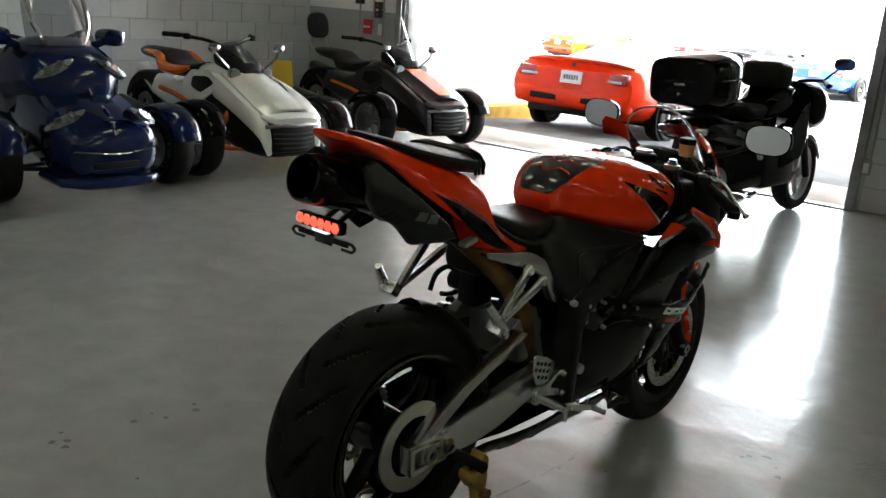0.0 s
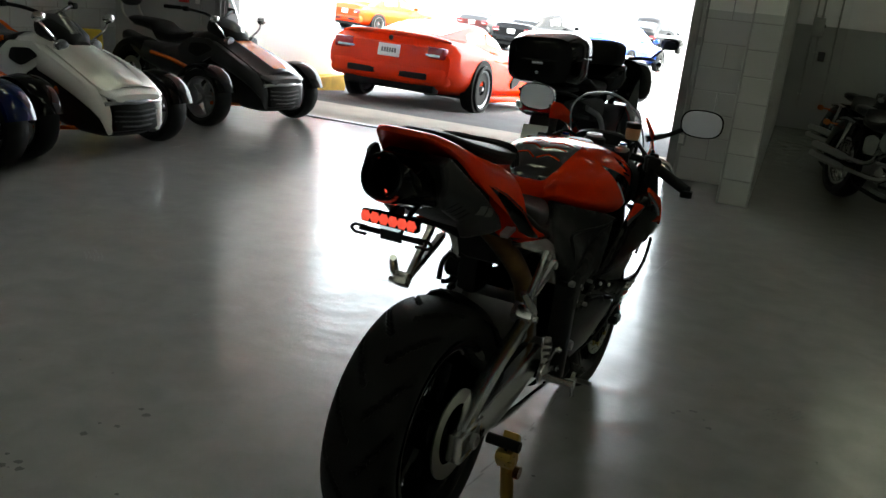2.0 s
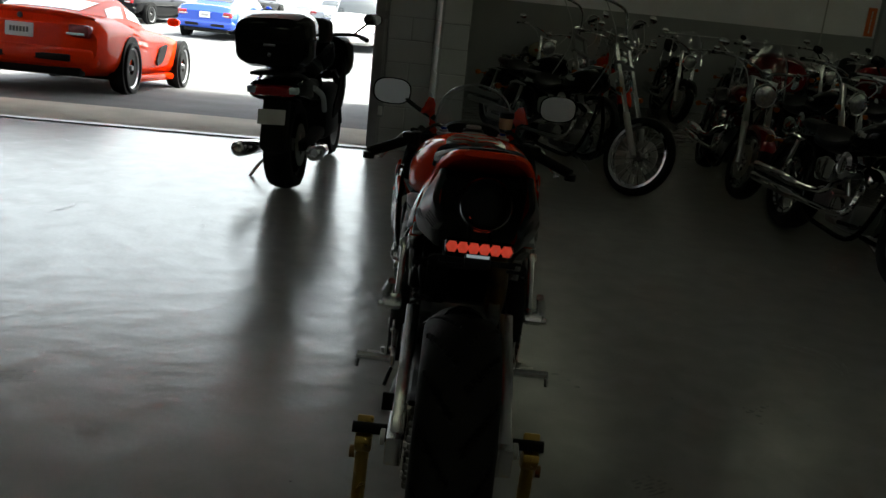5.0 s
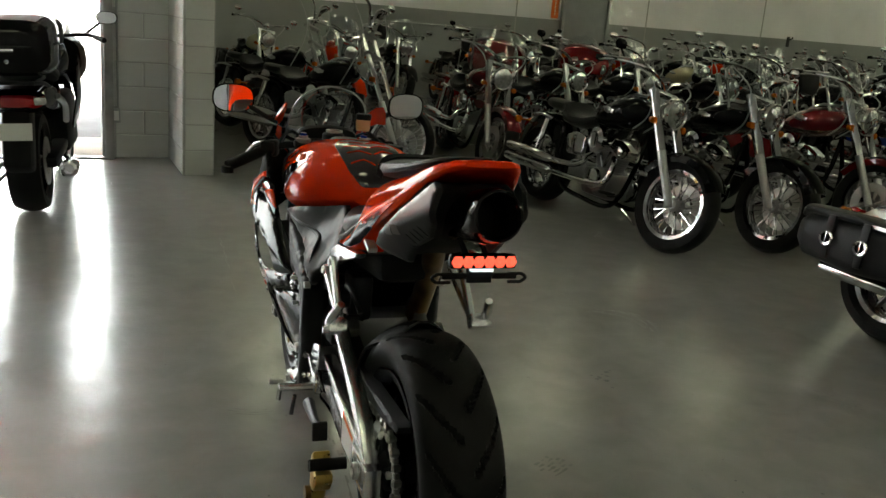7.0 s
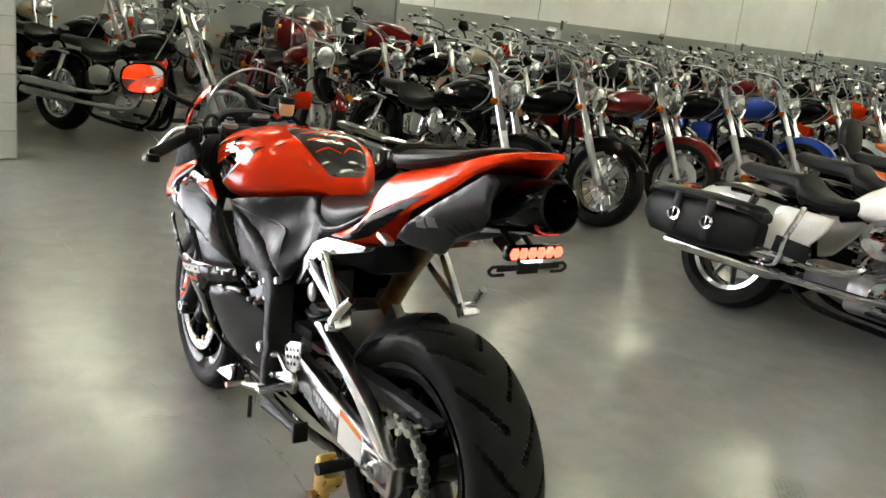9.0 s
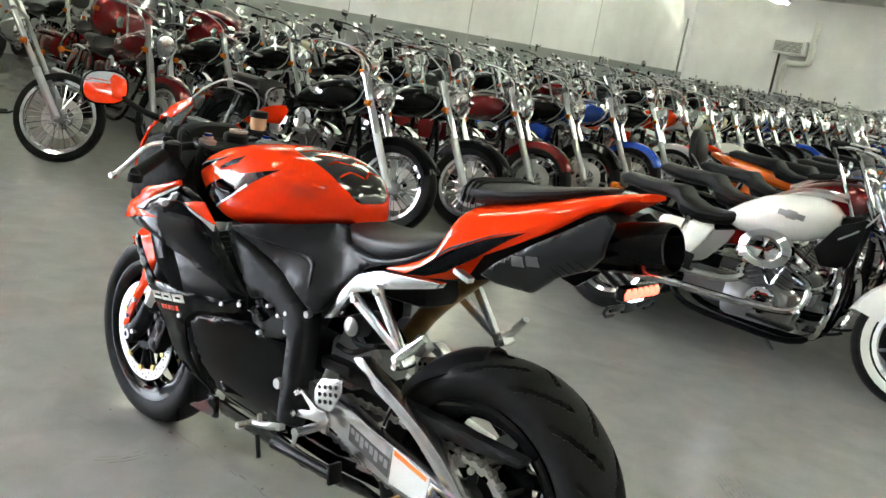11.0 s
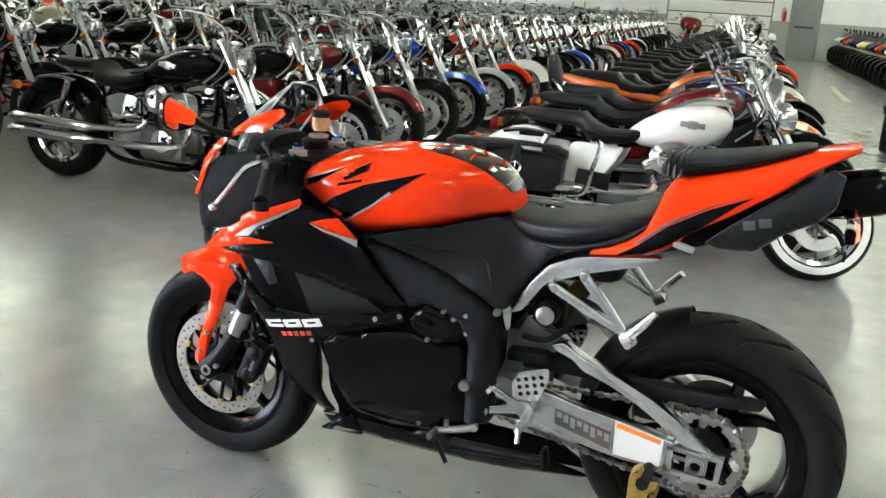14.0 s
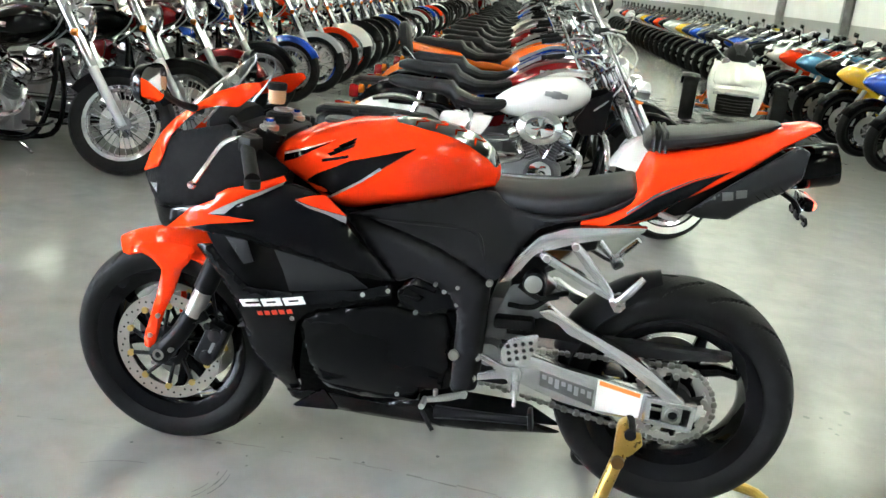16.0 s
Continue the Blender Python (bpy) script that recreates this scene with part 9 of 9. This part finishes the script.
car(park(-7.5, 46.0, 80), "black estate car at the far bays", BLACK_GLOSS, 4.7, 1.85, 1.45, "suv")

# ---- fittings of the hall ----
SIGN_ORANGE = mat("orange_sign", (0.75, 0.16, 0.03), 0.5, vary=0.05)
SIGN_RED = mat("red_sign", (0.5, 0.02, 0.02), 0.45, vary=0.08)
SIGN_YELLOW = mat("yellow_sign", (0.75, 0.5, 0.03), 0.5, vary=0.06)
PLATE_WHITE = mat("white_plate", (0.7, 0.7, 0.68), 0.45, vary=0.05)
BOX_DARK = mat("dark_box", (0.03, 0.03, 0.032), 0.5, vary=0.1)
CONDUIT = mat("conduit", (0.32, 0.33, 0.33), 0.45, metal=0.5, vary=0.12)


def setting(name, label, at=None):
    ob = new(name)
    ob.empty_display_size = 0.1
    if at is not None:
        ob.matrix_basis = at
    return tagged(ob, label, kind="structure")


def block(size, loc, bevel=0.004, rot=(0, 0, 0)):
    bm = bmesh.new()
    box(bm, size, loc, rot, bevel)
    return bm


def pipe(pts, r=0.012, seg=10, smooth=0):
    bm = bmesh.new()
    tube(bm, pts, r, seg, smooth)
    return bm


# the grey door in the north wall and the orange sign beside it
d = setting("door_1", "closed grey steel door in a grey frame")
part("leaf", block((0.90, 0.045, 2.06), (7.205, YF - 0.03, 1.04), 0.004), DOOR_GREY, d)
part("frame", block((0.06, 0.09, 2.16), (6.725, YF - 0.045, 1.08), 0.006), DOOR_GREY, d)
part("frame", block((0.06, 0.09, 2.16), (7.685, YF - 0.045, 1.08), 0.006), DOOR_GREY, d)
part("frame", block((0.90, 0.09, 0.06), (7.205, YF - 0.045, 2.13), 0.006), DOOR_GREY, d)
bm = block((0.05, 0.02, 0.16), (7.57, YF - 0.062, 1.03), 0.006)
tube(bm, [(7.57, YF - 0.07, 1.04), (7.57, YF - 0.11, 1.04), (7.47, YF - 0.11, 1.04)], 0.010, 8, 0)
part("door_handle", bm, STEEL, d)
s = thing("wall_sign", pose(6.58, YF - 0.006, 1.72), "narrow orange warning sign fixed to the wall", "sign")
part("panel", block((0.15, 0.006, 0.45), (0, 0, 0), 0.002), SIGN_ORANGE, s)
for k in range(6):
    part("printed_bar", block((0.02, 0.003, 0.045), (0.0, -0.0045, 0.15 - 0.06 * k), 0.0), PLATE_WHITE, s)
# joints of the wall sheets, and what is fixed to them
for x in (5.8, 8.6, 11.45, 15.85, 18.9, 22.6):
    slab("trim", x - 0.012, x + 0.012, YF - 0.006, YF, 0.0, HIGH, mat("joint_strip", (0.4, 0.4, 0.39), 0.6, vary=0.05), "thin vertical cover strip on the wall")
for x in (12.2, 19.25, 23.2):
    b = thing("wall_bracket", pose(x, YF, 1.42), "small dark metal bracket on the wall", "bracket", "wall brackets")
    part("back_plate", block((0.08, 0.012, 0.20), (0, -0.006, 0), 0.003), BOX_DARK, b)
    bm = pipe([(0, -0.012, 0.05), (0, -0.10, 0.06), (0, -0.12, 0.10)], 0.014, 8, 3)
    part("hook", bm, BOX_DARK, b)
c = thing("conduit", pose(3.2, YF - 0.02, 1.22), "thin steel conduit along the wall", "pipe")
part("pipe", pipe([(0, 0, 0), (2.55, 0, 0)], 0.014), CONDUIT, c)
for x in (0.1, 1.25, 2.4):
    part("clip", block((0.03, 0.035, 0.045), (x, 0.003, 0), 0.004), STEEL, c)
c = thing("drain_pipe", pose(29.4, YF - 0.05, 0), "grey vertical pipe with wall clips", "pipe")
part("pipe", pipe([(0, 0, 0), (0, 0, 3.4)], 0.04, 14), CONDUIT, c)
for z in (0.8, 1.9, 3.0):
    part("clip", block((0.12, 0.05, 0.03), (0, 0.015, z), 0.004), STEEL, c)
# corner of the north wall: boxed column and conduits
slab("column_north", -0.656, 0.02, YF - 0.30, YF - 0.004, 0, HIGH, WALL_NORTH, "boxed corner column, white over grey", 0.006)
for x, z0, z1 in ((-0.42, 0.3, 3.2), (-0.33, 0.9, 3.2), (-0.10, 0.35, 3.2)):
    c = thing("conduit", pose(x, YF - 0.32, 0), "steel conduit running up the wall", "pipe")
    part("pipe", pipe([(0, 0, z0), (0, 0, z1)], 0.013), CONDUIT, c)
    for z in (z0 + 0.2, 1.6):
        part("clip", block((0.05, 0.03, 0.02), (0, 0.005, z), 0.003), STEEL, c)
c = thing("electric_box", pose(-0.36, YF - 0.34, 1.45), "grey electric switch box on the wall", "switch box")
part("case", block((0.16, 0.08, 0.26), (0, 0, 0), 0.008), CONDUIT, c)
part("switch", block((0.02, 0.03, 0.05), (0.085, -0.02, 0.02), 0.004), BOX_DARK, c)
c = thing("electric_box", pose(-0.24, YF - 0.34, 1.05), "small dark socket box on the wall", "switch box")
part("case", block((0.09, 0.05, 0.13), (0, 0, 0), 0.006), BOX_DARK, c)
part("cover", block((0.07, 0.006, 0.11), (0, -0.027, 0), 0.002), BOX_DARK, c)

# east end: sectional door, side door, signs, air handler
d = setting("door_2", "closed white sectional garage door")
for k in range(8):
    part("panel", block((0.05, 3.42, 0.415), (X1 - 0.035, 2.70, 0.225 + 0.45 * k), 0.012), DOOR_WHITE, d)
    part("joint_seal", block((0.02, 3.42, 0.035), (X1 - 0.018, 2.70, 0.45 * (k + 1)), 0.002), BOX_DARK, d)
for y in (1.6, 3.4):
    part("lift_spring", pipe([(X1 - 0.12, y - 0.42, 3.02), (X1 - 0.12, y + 0.42, 3.02)], 0.045, 12), BOX_DARK, d)
    part("spring_bracket", block((0.13, 0.05, 0.14), (X1 - 0.066, y - 0.46, 3.02), 0.004), BOX_DARK, d)
for y in (0.955, 4.445):
    part("track", block((0.09, 0.06, 3.7), (X1 - 0.05, y, 1.85), 0.006), FRAME_STEEL, d)
part("lintel", block((0.09, 3.6, 0.1), (X1 - 0.05, 2.7, 3.68), 0.006), FRAME_STEEL, d)
d = setting("door_3", "grey steel exit door with a push bar")
part("leaf", block((0.045, 0.86, 2.42), (X1 - 0.03, -0.12, 1.21), 0.004), DOOR_GREY, d)
for y in (0.34, -0.58):
    part("frame", block((0.09, 0.06, 2.5), (X1 - 0.045, y, 1.25), 0.006), DOOR_GREY, d)
part("frame", block((0.09, 0.98, 0.06), (X1 - 0.045, -0.12, 2.53), 0.006), DOOR_GREY, d)
part("push_bar", block((0.06, 0.62, 0.06), (X1 - 0.085, -0.12, 1.06), 0.012), BOX_DARK, d)
s = thing("exit_sign", pose(X1 - 0.03, -0.12, 2.75), "red and white exit sign over the door", "sign")
part("case", block((0.06, 0.34, 0.2), (0, 0, 0), 0.008), PLATE_WHITE, s)
part("face", block((0.004, 0.28, 0.13), (-0.033, 0, 0), 0.0), SIGN_RED, s)
e = thing("fire_extinguisher", pose(X1 - 0.11, 0.55, 1.22), "red fire extinguisher hanging on the wall", "extinguisher")
bm = bmesh.new()
lathe(bm, [(0, 0), (0.05, 0.0), (0.065, 0.02), (0.065, 0.28), (0.045, 0.33), (0.02, 0.35), (0.02, 0.38), (0, 0.38)], 20, pose(0, 0, 0, 90, 0, 0))
part("bottle", bm, SIGN_RED, e)
bm = pipe([(0, 0, 0.38), (-0.04, 0.02, 0.44), (0, 0.08, 0.41)], 0.012, 8, 3)
part("valve", bm, BOX_DARK, e)
part("hose", pipe([(0, 0.03, 0.39), (0, 0.09, 0.32), (0, 0.09, 0.12)], 0.012, 8, 4), RUBBER, e)
s = thing("wall_sign", pose(X1 - 0.02, -1.42, 2.3), "long red sign board high on the wall", "sign")
part("panel", block((0.03, 1.16, 0.22), (0, 0, 0), 0.006), SIGN_RED, s)
for k in range(5):
    part("printed_bar", block((0.004, 0.14, 0.06), (-0.017, -0.42 + 0.21 * k, 0), 0.0), PLATE_WHITE, s)
a = thing("air_handler", pose(X1 - 0.25, 10.2, 2.66), "white wall-mounted air unit with a grille", "air conditioner")
part("case", block((0.48, 1.1, 0.5), (0, 0, 0.25), 0.03), DOOR_WHITE, a)
for k in range(9):
    part("louvre", block((0.012, 0.95, 0.02), (-0.245, 0, 0.09 + 0.04 * k), 0.003, (0, 25, 0)), BOX_DARK, a)
part("duct", pipe([(0.12, -0.72, 1.2), (0.12, -0.74, 0.1), (0.12, -0.66, -0.22), (0.12, -0.2, -0.30), (0.12, 0.06, -0.40), (0.12, 0.08, -1.45)], 0.10, 16, 5), PLATE_WHITE, a, "white elbowed duct")
part("drain_pipe", pipe([(0.19, 0.36, 0.0), (0.19, 0.36, -1.5)], 0.045, 10), BOX_DARK, a)
# posts along the south wall
for x, band in ((15.0, False), (19.7, True)):
    c = thing("wall_post", pose(x, YB + 0.11, 0), "steel post against the wall with a yellow foot" if band else "grey steel post against the wall", "post", "wall posts")
    bm = block((0.14, 0.02, HIGH), (0, -0.08, HIGH / 2), 0.004)
    box(bm, (0.14, 0.02, HIGH), (0, 0.08, HIGH / 2), bevel=0.004)
    box(bm, (0.016, 0.15, HIGH), (0, 0, HIGH / 2))
    part("beam", bm, FRAME_STEEL, c)
    part("base_plate", block((0.24, 0.21, 0.02), (0, 0, 0.012), 0.004), FRAME_STEEL, c)
    if band:
        part("foot_guard", block((0.19, 0.20, 0.9), (0, 0.01, 0.47), 0.015), YELLOW_LINE, c)

# the big doorway: tracks at both jambs, and what is fixed beside it
d = setting("door_4", "galvanised tracks of the open roller door")
for x, s in ((DR, 1), (DL, -1)):
    part("guide_channel", block((0.07, 0.012, DH), (x + s * 0.035, YD - 0.10, DH / 2), 0.002), FRAME_STEEL, d)
    part("guide_channel", block((0.07, 0.012, DH), (x + s * 0.035, YD - 0.03, DH / 2), 0.002), FRAME_STEEL, d)
    part("guide_back", block((0.008, 0.06, DH), (x + s * 0.068, YD - 0.065, DH / 2), 0.0), FRAME_STEEL, d)
    part("jamb_angle", block((0.012, 0.20, DH), (x - s * 0.006, YD + 0.11, DH / 2), 0.002), FRAME_STEEL, d)
    for z in (0.4, 1.2, 2.0, 2.8):
        part("bolt_plate", block((0.05, 0.02, 0.07), (x + s * 0.095, YD - 0.012, z), 0.003), FRAME_STEEL, d)
part("door_roll", pipe([(DL + 0.05, YD - 0.28, DH + 0.32), (DR - 0.05, YD - 0.28, DH + 0.32)], 0.24, 24), DOOR_WHITE, d)
part("sill", block((DR - DL, 0.10, 0.014), ((DL + DR) / 2, YD - 0.03, 0.004), 0.003), FRAME_STEEL, d)
for x, z0, z1 in ((-6.80, 1.0, 3.4), (-6.60, 0.95, 3.4), (-6.46, 0.75, 3.4)):
    c = thing("conduit", pose(x, YD - 0.02, 0), "thin grey conduit running up beside the door", "pipe")
    part("pipe", pipe([(0, 0, z0), (0, 0, z1)], 0.010), CONDUIT, c)
    part("clip", block((0.04, 0.025, 0.02), (0, 0.003, z0 + 0.5), 0.003), STEEL, c)
c = thing("door_control", pose(-6.52, YD - 0.03, 1.24), "dark door control box with buttons", "switch box")
part("case", block((0.09, 0.05, 0.17), (0, 0, 0), 0.006), BOX_DARK, c)
for k, m in enumerate((SIGN_RED, PLATE_WHITE, SIGN_RED)):
    bm = bmesh.new()
    lathe(bm, [(0, 0), (0.014, 0), (0.014, 0.012), (0, 0.014)], 12, pose(0, -0.025, 0.05 - 0.05 * k, 0, 0, 180))
    part("button", bm, m, c)
c = thing("electric_box", pose(-6.80, YD - 0.03, 1.32), "small dark junction box on the wall", "switch box")
part("case", block((0.10, 0.05, 0.06), (0, 0, 0), 0.005), BOX_DARK, c)
part("cover", block((0.09, 0.006, 0.05), (0, -0.027, 0), 0.002), BOX_DARK, c)
c = thing("fire_alarm", pose(-6.66, YD - 0.03, 1.05), "red fire alarm pull station on the wall", "alarm")
part("case", block((0.12, 0.05, 0.16), (0, 0, 0), 0.008), SIGN_RED, c)
part("pull_bar", block((0.08, 0.02, 0.02), (0, -0.032, 0.0), 0.004), PLATE_WHITE, c)
c = thing("wall_plate", pose(-6.50, YD - 0.008, 1.03), "white blank switch plate", "switch plate")
part("plate", block((0.075, 0.012, 0.12), (0, 0, 0), 0.003), PLATE_WHITE, c)
part("screw", block((0.008, 0.004, 0.008), (0, -0.007, 0.04), 0.001), STEEL, c)
s = thing("caution_sign", pose(-7.2, 6.95, 0) @ pose(0, 0, 0, 0, 0, 50), "yellow folding floor sign standing by the wall", "floor sign")
for k in (1, -1):
    bm = bmesh.new()
    plate(bm, rounded([(-0.14, 0.01), (0.14, 0.01), (0.10, 0.64), (-0.10, 0.64)], 2, 0.08), -0.004, 0.004, pose(0, k * 0.10, 0, k * 9, 0, 0), 0.002)
    p = part("leaf", bm, SIGN_YELLOW, s)
    bm = bmesh.new()
    plate(bm, [(-0.06, 0.40), (0.06, 0.40), (0.0, 0.52)], k * -0.0055, k * -0.0045, pose(0, k * 0.10, 0, k * 9, 0, 0))
    part("printed_mark", bm, BOX_DARK, p)
c = thing("socket_outlet", pose(-1.33, YD - 0.03, 0.36), "small grey socket box with a conduit above", "socket")
part("case", block((0.075, 0.05, 0.12), (0, 0, 0), 0.006), CONDUIT, c)
part("pipe", pipe([(0.02, 0.01, 0.06), (0.02, 0.01, 1.6), (0.05, 0.01, 2.6)], 0.010), CONDUIT, c)
part("outlet", block((0.045, 0.004, 0.08), (0, -0.027, 0), 0.002), PLATE_WHITE, c)

# marks on the floor
STAIN = mat("floor_stain", (0.045, 0.043, 0.04), 0.35, vary=0.3, scale=30)
SCUFF = mat("rubber_scuff", (0.085, 0.083, 0.078), 0.35, vary=0.3, scale=40)
OLD_YELLOW = mat("worn_floor_paint", (0.34, 0.31, 0.2), 0.3, vary=0.12, scale=3)
CRACK = mat("floor_crack", (0.12, 0.115, 0.105), 0.5, vary=0.2, scale=10)
rnd = random.Random(9)


def blob(bm, x, y, r, z=0.0012, k=1.0, turn=0.0, n=9):
    vs = []
    for i in range(n):
        a = 2 * math.pi * i / n
        q = r * rnd.uniform(0.6, 1.15)
        u, v = q * math.cos(a), q * k * math.sin(a)
        vs.append(bm.verts.new((x + u * math.cos(turn) - v * math.sin(turn), y + u * math.sin(turn) + v * math.cos(turn), z)))
    bm.faces.new(vs)


bm = bmesh.new()
for x, y, n, spread, r in ((0.14, 2.63, 9, 0.05, 0.012), (-2.24, 1.65, 5, 0.05, 0.012), (-2.30, 1.36, 4, 0.04, 0.014), (-0.42, 0.73, 6, 0.06, 0.012), (-1.10, 2.62, 5, 0.10, 0.008), (-0.63, 2.81, 6, 0.07, 0.009), (1.2, 1.9, 5, 0.05, 0.010), (-1.9, 4.6, 5, 0.3, 0.010), (-3.6, 3.4, 4, 0.3, 0.012)):
    for k in range(n):
        blob(bm, x + rnd.gauss(0, spread), y + rnd.gauss(0, spread), r * rnd.uniform(0.5, 1.4))
for k in range(420):
    blob(bm, rnd.uniform(-6.5, 5), rnd.uniform(-1.5, 7.4), 0.003 * rnd.uniform(0.5, 2.6), n=6)
tagged(part("floor_spots", bm, STAIN), "dark specks and oil spots on the floor", "stains", kind="stuff")
bm = bmesh.new()
for x, y, n, ln, turn, bend in ((0.78, 3.24, 7, 0.45, 1.9, 0.9), (-2.56, 2.48, 6, 0.16, 0.3, 0.1), (-0.44, 1.99, 6, 0.14, 0.5, 0.1), (-0.25, 3.0, 7, 0.2, 1.0, 0.1), (0.25, 1.3, 6, 0.22, 0.7, 0.05), (-3.4, 2.9, 5, 0.2, 2.4, 0.2), (1.0, 2.2, 5, 0.3, 2.0, 0.6)) + tuple((rnd.uniform(-5, 4), rnd.uniform(-1, 7), rnd.choice((1, 2, 3)), rnd.uniform(0.08, 0.3), rnd.uniform(0, 3.1), rnd.uniform(-0.6, 0.6)) for k in range(40)):
    for k in range(n):
        ox, oy = -math.sin(turn) * 0.017 * k, math.cos(turn) * 0.017 * k
        pts = []
        l0 = ln * rnd.uniform(0.5, 1.0)
        for i in range(7):
            q = i / 6 - 0.5
            a = turn + bend * q
            pts.append((x + ox + l0 * q * math.cos(a), y + oy + l0 * q * math.sin(a)))
        for (x0, y0), (x1, y1) in zip(pts, pts[1:]):
            if rnd.random() < 0.8:
                w = (0.0048 if n > 3 else 0.002) * rnd.uniform(0.5, 1.3)
                nx, ny = -(y1 - y0), x1 - x0
                q = math.hypot(nx, ny) or 1
                nx, ny = nx / q * w, ny / q * w
                bm.faces.new([bm.verts.new(p) for p in ((x0 - nx, y0 - ny, 0.0014), (x1 - nx, y1 - ny, 0.0014), (x1 + nx, y1 + ny, 0.0014), (x0 + nx, y0 + ny, 0.0014))])
tagged(part("floor_scuffs", bm, SCUFF), "dark rubber scuff marks on the floor", "scuff marks", kind="stuff")
bm = bmesh.new()
line = smooth_path([(-0.97, 4.99, 0), (-1.1, 3.87, 0), (-1.19, 3.5, 0), (-1.1, 3.35, 0), (-1.08, 2.62, 0), (-1.13, 2.06, 0), (-1.3, 1.2, 0), (-1.25, 0.4, 0)], 14)
for a, b in zip(line, line[1:]):
    if rnd.random() < 0.75:
        w = rnd.uniform(0.0012, 0.004)
        j = rnd.uniform(-0.006, 0.006)
        bm.faces.new([bm.verts.new(p) for p in ((a.x - w + j, a.y, 0.001), (a.x + w + j, a.y, 0.001), (b.x + w + j, b.y, 0.001), (b.x - w + j, b.y, 0.001))])
tagged(part("floor_crack", bm, CRACK), "thin broken crack line in the floor coating", "crack", kind="stuff")
slab("floor_line", 13.9, 17.7, -0.30, -0.18, -0.01, 0.0016, OLD_YELLOW, "worn yellow line on the floor")

# ---- painted blocks of the walls, last ----
PIER = wall_paint("painted_pier_block", (0.76, 0.76, 0.74), (0.50, 0.51, 0.50), 1.47)
BLOCK_WEST = mat("painted_block_west", (0.45, 0.46, 0.47), 0.5, vary=0.06, scale=1.5, bump=0.25, bump_scale=80)


def courses(name, wall, material, origin, along, out, length, height, keep, budget):
    """Running-bond blocks 0.4 by 0.2 m, 6 mm proud of the joints; those in the stretch keep are parts, the rest one mesh."""
    along, out = Vector(along), Vector(out)
    M = Matrix((along, out, V(0, 0, 1))).transposed().to_4x4()
    shared, rest, count = {}, bmesh.new(), 0
    for row in range(int(height / 0.2 + 0.5)):
        edges = [0.0]
        p = 0.2 if row % 2 else 0.4
        while p < length - 0.05:
            edges.append(p)
            p += 0.4
        edges.append(length)
        for a, b in zip(edges, edges[1:]):
            w = round(b - a - 0.009, 3)
            at = Matrix.Translation(Vector(origin) + along * ((a + b) / 2) + V(0, 0, 0.2 * row + 0.1)) @ M
            if keep[0] <= (a + b) / 2 <= keep[1] and 0.2 * row < keep[2] and count < budget:
                if w not in shared:
                    bm = bmesh.new()
                    box(bm, (w, 0.012, 0.191), bevel=0.003, seg=1)
                    shared[w] = mesh_of("block", bm)
                    shared[w].materials.append(material)
                ob = new("block", shared[w])
                ob.parent, ob.matrix_basis = wall, at
                count += 1
            else:
                box(rest, (w, 0.012, 0.191), m=at)
    tagged(part("blocks", rest, material, wall), "painted concrete blocks", kind="stuff")


W = bpy.data.objects
courses("block", W["wall_west"], BLOCK_WEST, (X0, YB, 0), (0, 1, 0), (1, 0, 0), YD - YB, 3.0, (8.6, 12.05, 1.3), 48)
courses("block", W["wall_door_3"], PIER, (-0.9, YD, 0), (-1, 0, 0), (0, -1, 0), 0.43, 3.6, (0, 0.5, 1.7), 20)
courses("block", W["wall_return"], PIER, (-0.666, 6.94, 0), (-1, 0, 0), (0, -1, 0), 0.22, 3.6, (0, 0.5, 1.7), 20)
courses("block", W["wall_return"], PIER, (-0.896, 6.95, 0), (0, 1, 0), (-1, 0, 0), 0.79, 3.6, (0, 0.9, 1.7), 24)
